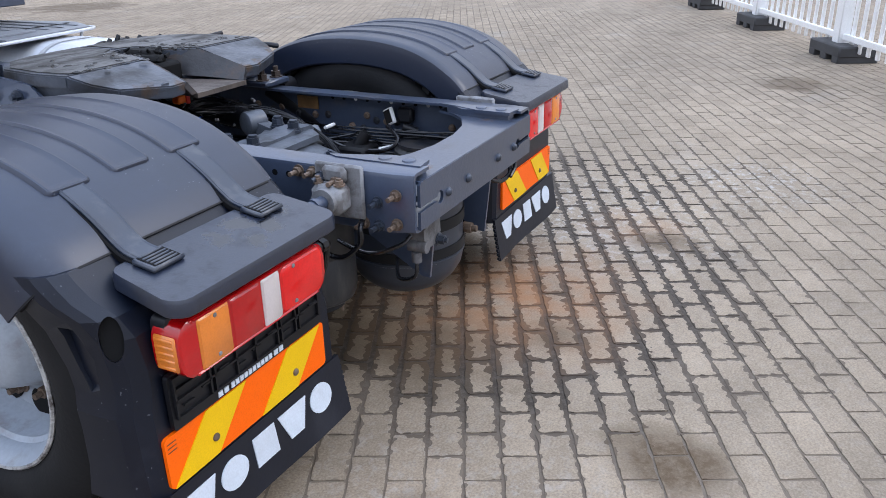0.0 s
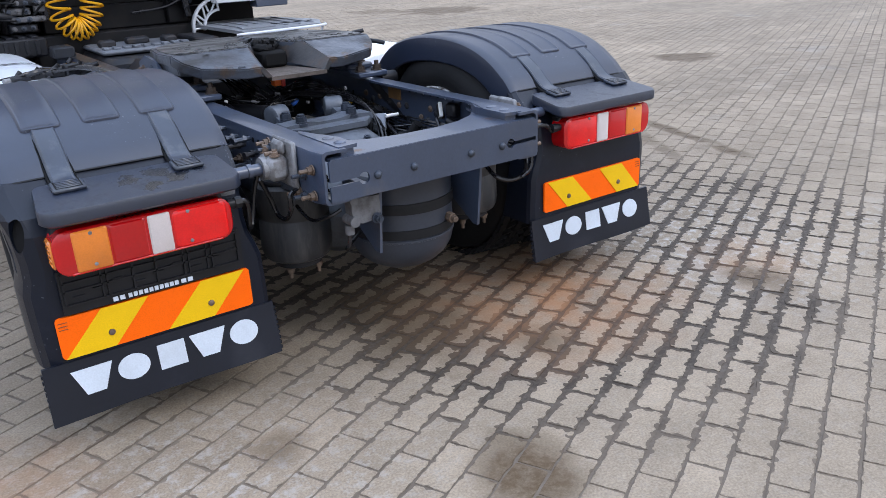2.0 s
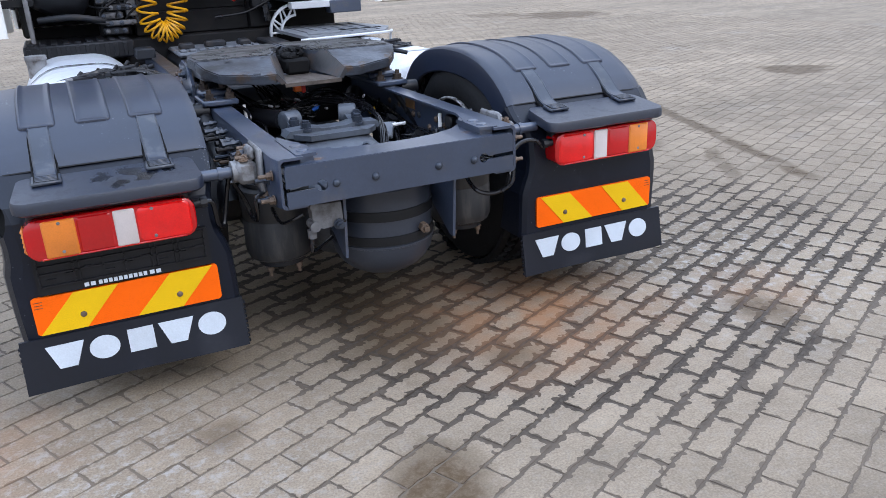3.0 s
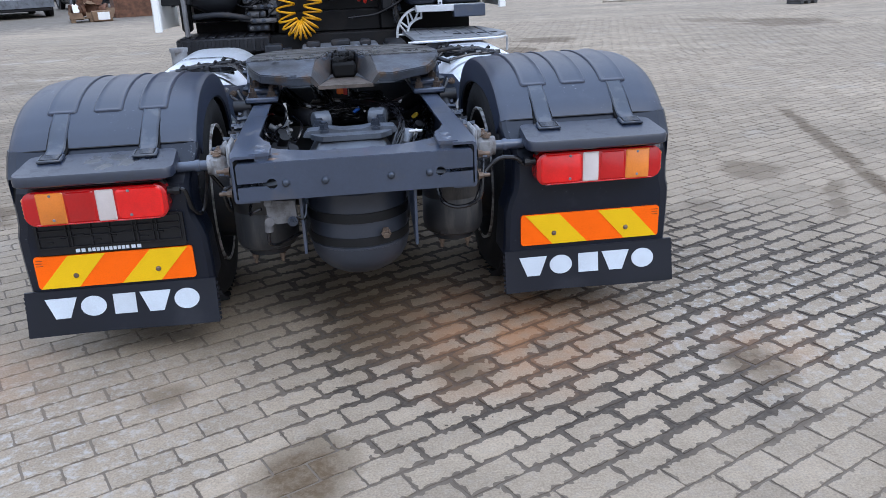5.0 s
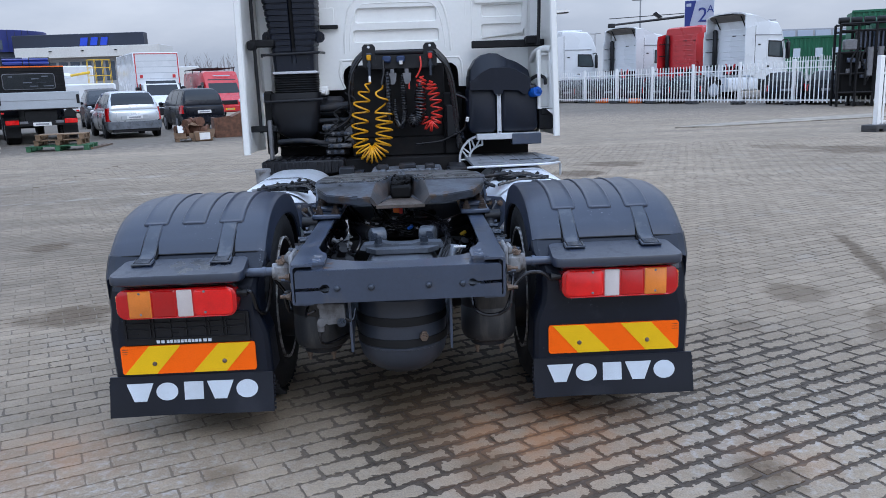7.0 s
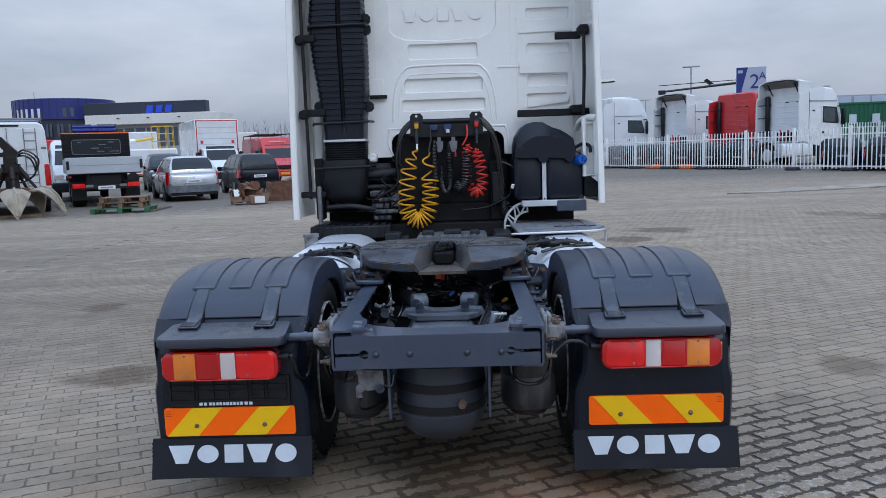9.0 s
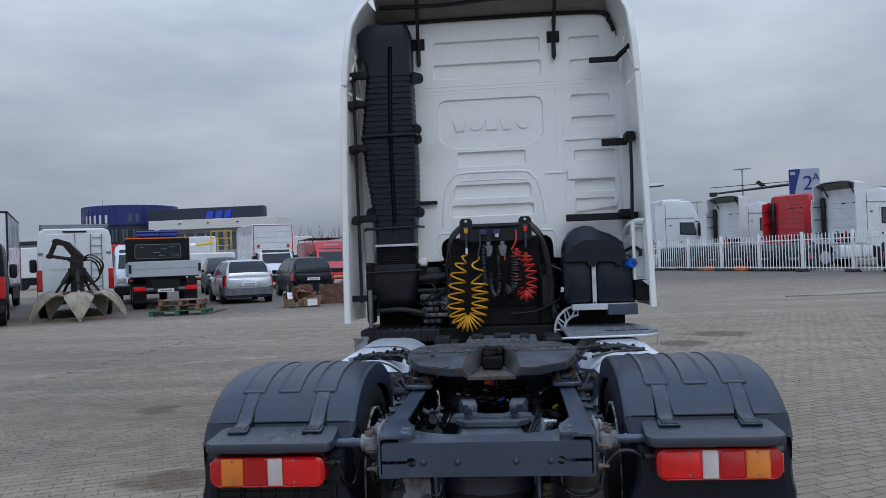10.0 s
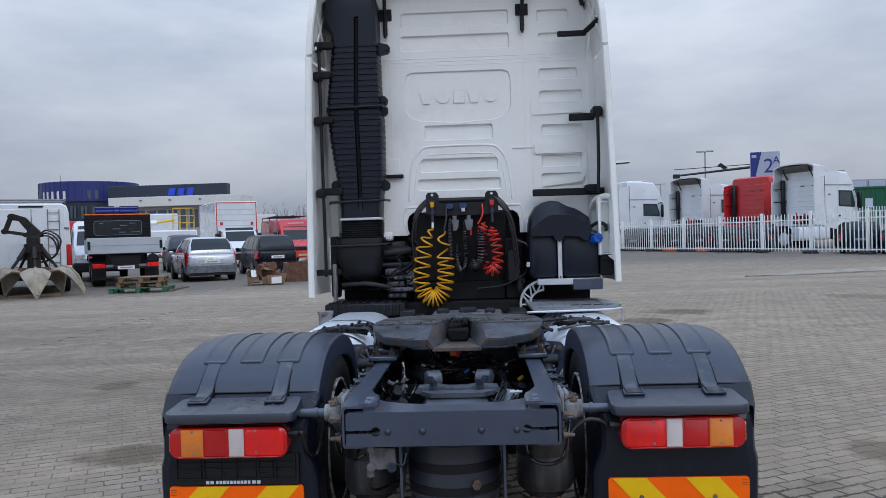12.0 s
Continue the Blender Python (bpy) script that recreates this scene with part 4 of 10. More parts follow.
cyl(bm, (0.092, -0.076, 0.464), (0.092, -0.108, 0.464), 0.018, n=6)
cyl(bm, (0.092, -0.108, 0.464), (0.092, -0.125, 0.464), 0.011, n=10)
part("drain_valve", bm, M_BOLT, tank)

bm = bmesh.new()
prism(bm, [(-0.325, 0.636), (-0.225, 0.630), (-0.222, 0.575), (-0.235, 0.552), (-0.290, 0.548), (-0.318, 0.560), (-0.325, 0.590)], "y", -0.150, -0.105)
cyl(bm, (-0.318, -0.156, 0.560), (-0.318, -0.10, 0.560), 0.018, n=10)
cyl(bm, (-0.318, -0.156, 0.628), (-0.318, -0.10, 0.628), 0.014, n=10)
cyl(bm, (-0.225, -0.13, 0.575), (-0.245, -0.13, 0.575), 0.016, n=10)
cyl(bm, (-0.325, -0.125, 0.545), (-0.325, -0.125, 0.515), 0.015, n=10)
valve = part("level_valve", bm, M_VALVE, truck, "small mottled grey cast air valve")
part("valve_knob", made(bolt, (-0.238, -0.150, 0.556), (0, -1, 0), 0.014, 0.018, 0.008), M_BOLTB, valve)
bm = bmesh.new()
tube(bm, [(-0.325, -0.125, 0.52), (-0.33, -0.12, 0.47), (-0.30, -0.05, 0.44), (-0.22, 0.0, 0.46)], 0.006)
tube(bm, [(-0.24, -0.13, 0.575), (-0.20, -0.11, 0.55), (-0.19, -0.05, 0.58)], 0.006)
tube(bm, [(-0.345, -0.12, 0.60), (-0.38, -0.10, 0.58), (-0.40, 0.0, 0.55), (-0.40, 0.15, 0.60)], 0.006)
part("valve_pipe", bm, M_CABLE, valve)

# lamp cables from the rail ends
bm = bmesh.new()
tube(bm, [(-0.445, -0.03, 0.668), (-0.475, -0.04, 0.655), (-0.475, -0.035, 0.61), (-0.47, 0.02, 0.562), (-0.475, 0.07, 0.565), (-0.49, 0.08, 0.62), (-0.53, 0.05, 0.70)], 0.0075)
part("lamp_cable", bm, M_CABLE, truck)
bm = bmesh.new()
tube(bm, [(-0.632, -0.03, 0.672), (-0.612, -0.03, 0.66), (-0.60, 0.0, 0.58), (-0.575, 0.05, 0.56), (-0.55, 0.06, 0.66), (-0.54, 0.04, 0.72)], 0.008)
part("lamp_cable", bm, M_CABLE, truck)
bm = bmesh.new()
tube(bm, [(0.640, -0.03, 0.668), (0.628, -0.03, 0.67), (0.590, -0.04, 0.70), (0.53, -0.04, 0.70), (0.475, -0.05, 0.655), (0.448, -0.09, 0.60), (0.42, -0.11, 0.56), (0.36, -0.10, 0.545), (0.31, -0.08, 0.565),
          (0.30, -0.02, 0.61)], 0.008)
tube(bm, [(0.47, -0.05, 0.71), (0.458, -0.10, 0.66), (0.445, -0.12, 0.585), (0.40, -0.12, 0.552)], 0.007)
part("lamp_cable", bm, M_CABLE, truck)


# ---- between the rails: axle, stay, cables ----
bm = bmesh.new()
prism(bm, [(-0.17, 0.56), (-0.12, 0.50), (0.13, 0.50), (0.18, 0.56), (0.20, 0.70), (0.15, 0.74), (0.06, 0.70), (-0.05, 0.70), (-0.14, 0.74), (-0.19, 0.70)], "z", 0.690, 0.712)
prism(bm, [(-0.205, 0.700), (-0.185, 0.724), (-0.085, 0.730), (-0.045, 0.722), (0.050, 0.722), (0.090, 0.730), (0.195, 0.724), (0.212, 0.700), (0.150, 0.690), (-0.145, 0.690)], "y", 0.575, 0.66)
for x in (-0.125, 0.135):
    tilt = 0.35 if x < 0 else -0.35
    ax = Vector((math.cos(tilt), math.sin(tilt), 0))
    turned(bm, Vector((x, 0.79, 0.728)) - ax * 0.040, ax, [(0.0, 0.024), (0.001, 0.036), (0.005, 0.042), (0.012, 0.044), (0.068, 0.044), (0.075, 0.042), (0.079, 0.036), (0.080, 0.024)], 26)
    prism(bm, [(0.68, 0.69), (0.68, 0.715), (0.71, 0.722), (0.76, 0.736), (0.79, 0.736), (0.80, 0.72), (0.80, 0.69)], "x", x - 0.026, x + 0.026)
stay = part("stay_arm", bm, M_HOUSING, truck, "grey cast axle stay with large stacked bolts")
for x, y in ((-0.112, 0.595), (-0.135, 0.685), (0.112, 0.595), (0.140, 0.685)):
    b = bmesh.new()
    p = Vector((x, y, 0.715))
    for z0, z1, r, n in ((0.0, 0.010, 0.028, 18), (0.010, 0.017, 0.023, 18), (0.017, 0.036, 0.0215, 6), (0.036, 0.044, 0.015, 12)):
        cyl(b, p + Vector((0, 0, z0)), p + Vector((0, 0, z1)), r, n=n)
    part("stay_bolt", b, M_BOLTB, stay)
bm = bmesh.new()
rings = []
for z, hx, ya, yb, r in ((0.690, 0.135, 0.520, 0.74, 0.04), (0.672, 0.145, 0.485, 0.78, 0.05), (0.640, 0.165, 0.400, 0.84, 0.06), (0.600, 0.185, 0.335, 0.90, 0.08), (0.540, 0.215, 0.270, 0.96, 0.10), (0.440, 0.235, 0.230, 1.0, 0.12),
                         (0.330, 0.215, 0.260, 0.97, 0.12), (0.250, 0.15, 0.35, 0.88, 0.12)):
    rings.append([Vector((x, y, z)) for x, y in rounded(-hx, hx, ya, yb, r)])
loft(bm, rings)
axle = part("axle_housing", bm, M_HOUSING, truck, "grey cast rear axle housing under the stay")
for x, y, z in ((-0.075, 0.435, 0.655), (-0.01, 0.425, 0.652), (0.085, 0.432, 0.655)):
    part("housing_bolt", made(bolt, (x, y, z), (0, -0.35, 1), 0.014, 0.012, 0.004), M_BOLTB, axle)
part("housing_clip", made(box, -0.115, -0.070, 0.405, 0.435, 0.640, 0.668, 0.004), M_BLACKPL, axle)
bm = bmesh.new()
cyl(bm, (-0.95, AXLE_Y, AXLE_Z), (0.95, AXLE_Y, AXLE_Z), 0.085, n=20)
for s in (-1, 1):
    cyl(bm, (s * 0.50, AXLE_Y, AXLE_Z), (s * 0.60, AXLE_Y, AXLE_Z), 0.20, n=24)
    cyl(bm, (s * 0.30, 0.16, 0.56), (s * 0.42, 0.50, 0.45), 0.03, n=10)
    box(bm, s * 0.31, s * 0.42, 0.10, 1.10, 0.36, 0.42, 0.012)
part("axle_beam", bm, M_FRAME_DIRTY, axle)
for s in (-1, 1):
    bm = bmesh.new()
    cyl(bm, (s * 0.150, 0.82, 0.730), (s * 0.40, 1.45, 0.70), 0.040, n=18)
    part("stay_tube", bm, M_BLACKPL, stay)
    bm = bmesh.new()
    cyl(bm, (s * 0.48, 0.40, 0.50), (s * 0.46, 0.95, 0.78), 0.045, n=14)
    cyl(bm, (s * 0.44, 0.90, 0.79), (s * 0.52, 0.90, 0.79), 0.035, n=14)
    part("shock_absorber", bm, M_BLACKPL, truck)
    bm = bmesh.new()
    prism(bm, [(1.08, 0.80), (1.44, 0.80), (1.40, 0.93), (1.30, 0.965), (1.16, 0.95), (1.08, 0.88)], "x", s * 0.455, s * 0.468)
    plate = part("side_plate", bm, M_FRAME, truck, "dark bracket plate beside the coupling")
    for y, z in ((1.14, 0.84), (1.22, 0.91), (1.34, 0.90), (1.38, 0.84)):
        part("plate_bolt", made(bolt, (s * 0.468, y, z), (s, 0, 0), 0.017, 0.014, 0.012), M_BOLT if y > 1.3 else M_BOLTB, plate)
    # stacked fittings outside the rail
    for i in range(7):
        part("rail_stud", made(bolt, (s * 0.435, 0.30 + 0.045 * i, 0.655 + 0.02 * (i % 2)), (s, 0, 0), 0.014, 0.012, 0.05), M_BOLTB if i % 3 else M_BOLT, truck)
    for i in range(14):
        rf = random.Random(700 + i)
        fy, fz, fl = 0.26 + 0.055 * i, 0.735 + 0.030 * (i % 2) + rf.uniform(-0.008, 0.008), rf.uniform(0.045, 0.085)
        b = bmesh.new()
        cyl(b, (s * 0.44, fy, fz), (s * (0.44 + fl), fy - 0.01, fz), 0.0085, n=8)
        cyl(b, (s * 0.456, fy, fz), (s * 0.468, fy, fz), 0.0135, n=6)
        cyl(b, (s * (0.43 + fl), fy - 0.008, fz), (s * (0.44 + fl), fy - 0.01, fz), 0.012, n=6)
        part("air_fitting", b, M_BOLTB if i % 2 else M_FRAME_DIRTY, truck)

rnd = random.Random(7)


def run(line, spread, r, material=M_CABLE, name="cable"):
    """One thin lead that wanders along a line of points."""
    drift = Vector((rnd.uniform(-1, 1), rnd.uniform(-1, 1), rnd.uniform(-1, 1))) * spread
    pts = []
    for p in line:
        drift = drift * 0.6 + Vector((rnd.uniform(-1, 1), rnd.uniform(-1, 1), rnd.uniform(-1, 1))) * spread * 0.6
        pts.append(Vector(p) + drift)
    bm = bmesh.new()
    tube(bm, pts, r, 6, 6)
    part(name, bm, material, truck)


# harness hanging in bights under the coupling
for k in range(26):
    run([(-0.30, 1.16, 0.80), (-0.22, 1.02, 0.735), (-0.10, 0.96, 0.735), (0.02, 0.98, 0.76), (0.13, 0.99, 0.765), (0.24, 0.90, 0.74)], 0.045, rnd.choice((0.0022, 0.0028, 0.0036)))
for k in range(12):
    run([(-0.16, 1.22, 0.86), (-0.10, 1.08, 0.77), (0.0, 1.0, 0.715), (0.06, 1.04, 0.75), (0.03, 1.16, 0.82)], 0.05, rnd.choice((0.0022, 0.003)))
# bundle that falls past the stay
for k in range(13):
    run([(0.02, 0.97, 0.775), (0.13, 0.92, 0.765), (0.215, 0.80, 0.75), (0.235, 0.66, 0.715), (0.20, 0.52, 0.665), (0.16, 0.42, 0.60)], 0.020, 0.0032)
# leads along the rails, in two runs each side
for s in (-1, 1):
    for k in range(9):
        z = 0.715 - 0.011 * k
        run([(s * 0.40, 1.20, z), (s * 0.395, 0.90, z - 0.02), (s * 0.37, 0.66, z - 0.03), (s * 0.36, 0.46, z - 0.02), (s * 0.375, 0.22, z - 0.02), (s * 0.36, 0.04, z - 0.01), (s * 0.37, -0.10, z)], 0.012, rnd.choice((0.003, 0.0045, 0.006)))
    for k in range(10):
        run([(s * 0.39, 1.10, 0.68), (s * 0.33, 0.98, 0.65), (s * 0.30, 0.86, 0.67), (s * 0.34, 0.72, 0.65), (s * 0.30, 0.60, 0.62), (s * 0.36, 0.46, 0.62)], 0.05, rnd.choice((0.003, 0.0045)))
for k in range(12):
    x, y, z = rnd.uniform(-0.28, 0.26), rnd.uniform(0.86, 1.08), rnd.uniform(0.70, 0.79)
    d = Vector((rnd.uniform(-1, 1), rnd.uniform(-0.6, 0.6), rnd.uniform(-0.4, 0.4))).normalized()
    part("cable_clip", made(cyl, Vector((x, y, z)), Vector((x, y, z)) + d * rnd.uniform(0.012, 0.03), rnd.uniform(0.003, 0.006), n=8), M_CABLEG, truck)
# relay valve with angled fittings beside the stay
m = Matrix.Translation((-0.315, 0.86, 0.655)) @ Matrix.Rotation(radians(28), 4, "Y") @ Matrix.Rotation(radians(-20), 4, "X")
bm = bmesh.new()
box(bm, -0.035, 0.035, -0.035, 0.035, -0.05, 0.045, 0.010, m)
box(bm, -0.024, 0.024, -0.048, -0.030, -0.02, 0.03, 0.006, m)
for x, y, z, d in ((-0.035, 0.0, 0.02, (-1, 0, 0)), (0.035, 0.0, 0.0, (1, 0, 0)), (0.0, 0.0, 0.045, (0, 0, 1)), (-0.01, -0.04, -0.02, (0, -1, 0))):
    p, q = m @ Vector((x, y, z)), m.to_3x3() @ Vector(d)
    turned(bm, p, q, [(0, 0.017), (0.008, 0.017), (0.009, 0.012), (0.026, 0.012), (0.027, 0.015), (0.036, 0.013)], 12)
relay = part("relay_valve", bm, M_AXLE, truck, "grey air relay valve with angled fittings")
for i, (x, z) in enumerate(((-0.026, -0.042), (0.026, -0.042), (-0.026, 0.036), (0.026, 0.036))):
    part("valve_screw", made(bolt, m @ Vector((x, -0.035, z)), m.to_3x3() @ Vector((0, -1, 0)), 0.007, 0.006, 0.0), M_CAST, relay)
for line in ([(-0.30, 0.84, 0.71), (-0.28, 0.83, 0.76), (-0.31, 0.92, 0.79), (-0.36, 1.02, 0.76)], [(-0.355, 0.86, 0.68), (-0.385, 0.84, 0.70), (-0.39, 0.92, 0.74), (-0.36, 1.05, 0.72)],
             [(-0.275, 0.85, 0.64), (-0.24, 0.80, 0.65), (-0.22, 0.86, 0.70), (-0.26, 1.0, 0.72)], [(-0.33, 0.80, 0.64), (-0.34, 0.72, 0.66), (-0.38, 0.70, 0.71), (-0.39, 0.84, 0.73)]):
    run(line, 0.006, 0.0065, M_CABLE, "air_line")
for p, d, mt in (((-0.385, 0.95, 0.745), (0.0, 0.03, 0.018), M_BLUECAP), ((0.03, 0.97, 0.725), (0.022, 0.0, 0.016), M_BLUECAP), ((0.315, 1.0, 0.675), (0.03, 0.0, 0.02), M_YELMACH)):
    part("line_collar", made(turned, p, d, [(0, 0.009), (0.012, 0.011), (0.024, 0.011), (0.036, 0.008)], 10), mt, truck)
bm = bmesh.new()
tube(bm, [(0.37, 0.36, 0.70), (0.34, 0.30, 0.66), (0.31, 0.34, 0.625), (0.26, 0.46, 0.63), (0.28, 0.60, 0.66)], 0.008)
part("sensor_cable", bm, M_CABLE, truck)
for p, d in (((0.300, 0.36, 0.628), (0.05, -0.03, 0.002)), ((0.255, 0.56, 0.70), (0.06, 0.0, 0.0)), ((-0.290, 0.90, 0.80), (0.004, 0.0, -0.075)), ((0.27, 0.62, 0.66), (0.03, 0.02, 0.03))):
    part("cable_marker", made(cyl, p, Vector(p) + Vector(d), 0.007, n=8), M_WHITEPL, truck, "white cable marker sleeve")
bm = bmesh.new()
box(bm, -0.025, 0.025, -0.008, 0.008, -0.03, 0.03, 0.003, Matrix.Translation((0.385, 0.357, 0.732)) @ Matrix.Rotation(radians(65), 4, "Z") @ Matrix.Rotation(radians(25), 4, "Y"))
tag = part("label_plate", bm, M_PAPER, truck, "small black label with white frame")
part("label_face", made(box, -0.020, 0.020, -0.010, 0.010, -0.024, 0.024, 0.0, Matrix.Translation((0.385, 0.357, 0.732)) @ Matrix.Rotation(radians(65), 4, "Z") @ Matrix.Rotation(radians(25), 4, "Y")), M_VOID, tag)
bm = bmesh.new()
box(bm, 0.39, 0.426, 0.27, 0.33, 0.71, 0.765, 0.008)
cyl(bm, (0.38, 0.30, 0.70), (0.40, 0.25, 0.68), 0.016, n=10)
part("sensor_box", bm, M_BLACKPL, truck)
part("brass_tag", made(box, 0.421, 0.4255, 0.70, 0.80, 0.722, 0.772, 0.002), mat("brass_tag", (0.20, 0.11, 0.045), 0.6, metal=0.3, vary=0.3, scale=20), truck, "small brass type plate")
bm = bmesh.new()
box(bm, -0.045, 0.0, 0.965, 1.0, 0.815, 0.845, 0.005)
part("orange_plug", bm, M_CONE, truck, "orange electrical plug")
part("plug_latch", made(box, -0.012, 0.006, 0.958, 0.966, 0.812, 0.848, 0.002), M_COILR, truck)
# blocks behind the cables; the shade they lie in is put into their black
for x, y, z, w in [(-0.30, 0.55, 0.62, 0.10), (-0.26, 0.42, 0.60, 0.09), (-0.32, 0.75, 0.60, 0.10), (0.30, 0.75, 0.60, 0.10), (0.30, 0.45, 0.58, 0.12), (-0.10, 1.15, 0.70, 0.16), (0.15, 1.2, 0.68, 0.14)]:
    bm = bmesh.new()
    box(bm, x - w / 2, x + w / 2, y - 0.06, y + 0.06, z - 0.05, z + 0.06, 0.012)
    cyl(bm, (x, y, z + 0.05), (x + 0.02, y - 0.03, z + 0.10), 0.022, n=10)
    part("valve_block", bm, M_VOID, truck)
bm = bmesh.new()
box(bm, -0.028, 0.028, -0.045, 0.045, -0.012, 0.012, 0.006, Matrix.Translation((0.245, 0.60, 0.670)) @ Matrix.Rotation(radians(-30), 4, "Z") @ Matrix.Rotation(radians(35), 4, "X"))
part("control_box", bm, M_AXLE, truck)
# added near-black sheet between the rails, in place of the shade there
part("belly_shade_sheet", made(box, -0.425, 0.425, 1.0, 3.7, 0.46, 0.475, 0.0), M_DARKVOID, truck)
bm = bmesh.new()
box(bm, -0.425, 0.425, 1.55, 1.63, 0.56, 0.78, 0.01)
box(bm, -0.20, 0.20, 1.70, 2.7, 0.52, 0.80, 0.05)
box(bm, -0.28, 0.28, 2.75, 3.55, 0.52, 0.79, 0.03)
part("gearbox", bm, M_FRAME_DIRTY, truck)
cover = part("gearbox_cover", made(box, -0.27, 0.30, 2.90, 3.42, 0.80, 0.83, 0.012), M_AXLE, truck, "grey ribbed gearbox cover")
for i in range(9):
    part("cover_rib", made(box, -0.25 + i * 0.06, -0.21 + i * 0.06, 2.93, 3.0, 0.828, 0.845, 0.004), M_AXLE, cover)
for x, y, w, d in ((-0.18, 3.15, 0.10, 0.08), (0.02, 3.20, 0.14, 0.10), (0.20, 3.12, 0.08, 0.12)):
    part("cover_boss", made(box, x - w / 2, x + w / 2, y - d / 2, y + d / 2, 0.825, 0.87, 0.012), M_FRAME_DIRTY, cover)

part("worn_track", made(box, -0.431, -0.352, 2.0, 3.35, 0.8052, 0.8082, 0.001), M_THROAT, truck, "brown worn track on the rail top")
bm = bmesh.new()
prism(bm, [(-0.68, 0.745), (-0.69, 0.805), (-0.655, 0.825), (-0.575, 0.825), (-0.535, 0.805), (-0.53, 0.74), (-0.55, 0.71), (-0.62, 0.715)], "y", 1.436, 1.446)
bracket = part("hose_bracket", bm, M_FRAME, truck, "dark bracket plate with bolts over the tank")
for x, z in ((-0.665, 0.785), (-0.615, 0.800), (-0.560, 0.790)):
    part("bracket_bolt", made(bolt, (x, 1.436, z), (0, -1, 0), 0.010, 0.008, 0.006), M_CAST, bracket)
part("bracket_hose", made(tube, [(-0.60, 1.43, 0.78), (-0.585, 1.40, 0.765), (-0.55, 1.37, 0.74), (-0.53, 1.34, 0.70)], 0.009, 8), M_CABLE, bracket)

for s in (-1, 1):
    bm = bmesh.new()
    prism(bm, [(s * 0.47, 0.64), (s * 0.56, 0.61), (s * 0.625, 0.70), (s * 0.625, 0.77), (s * 0.59, 0.815), (s * 0.50, 0.825), (s * 0.47, 0.80)], "y", 1.418, 1.432)
    bracket = part("tank_bracket", bm, M_FRAME, truck, "dark steel bracket plate between rail and tank", sharp=30)
    for x, z in ((0.515, 0.785), (0.580, 0.780), (0.52, 0.69), (0.575, 0.72)):
        part("bracket_bolt", made(bolt, (s * x, 1.418, z), (0, -1, 0), 0.014, 0.012, 0.010), M_BOLT if z > 0.75 else M_BOLTB, bracket)
    part("bracket_hose", made(tube, [(s * 0.55, 1.41, 0.80), (s * 0.545, 1.36, 0.79), (s * 0.51, 1.30, 0.74), (s * 0.49, 1.2, 0.70)], 0.008, 8), M_CABLE, bracket)

# ---- fifth wheel ----
bm = bmesh.new()
main = [(0.0, 1.48), (0.22, 1.47), (0.36, 1.42), (0.44, 1.31), (0.465, 1.14), (0.455, 1.00), (0.130, 1.00), (0.085, 1.06), (0.070, 1.14), (0.055, 1.24), (0.0, 1.27)]
for s in (-1, 1):
    prism(bm, [(s * x, y) for x, y in main], "z", 0.945, 0.985)
    horn_t = [(0.128, 1.00, 0.985), (0.455, 1.00, 0.985), (0.432, 0.925, 0.960), (0.385, 0.860, 0.940), (0.215, 0.805, 0.925), (0.150, 0.812, 0.926)]
    loft(bm, [[Vector((s * x, y, z)) for x, y, z in horn_t], [Vector((s * x, y + 0.01, z - 0.042)) for x, y, z in horn_t]])
    # skirt under the rim
    sk = [(0.0, 1.455), (0.35, 1.40), (0.43, 1.30), (0.452, 1.14), (0.442, 0.98), (0.38, 0.89)]
    loft(bm, [[Vector((s * x, y, 0.95)) for x, y in sk] + [Vector((s * (x - 0.02), y - 0.012, 0.95)) for x, y in sk[::-1]],
              [Vector((s * x * 0.985, y, 0.905)) for x, y in sk] + [Vector((s * (x - 0.02) * 0.985, y - 0.012, 0.905)) for x, y in sk[::-1]]])
bmesh.ops.recalc_face_normals(bm, faces=bm.faces)
bmesh.ops.bevel(bm, geom=[e for e in bm.edges if e.is_manifold and e.calc_face_angle(0) > 0.45], offset=0.006, segments=2, affect="EDGES", clamp_overlap=True)
fifth = part("fifth_wheel", bm, M_PLATE, truck, "grey cast fifth wheel coupling, greasy and worn", sharp=30)
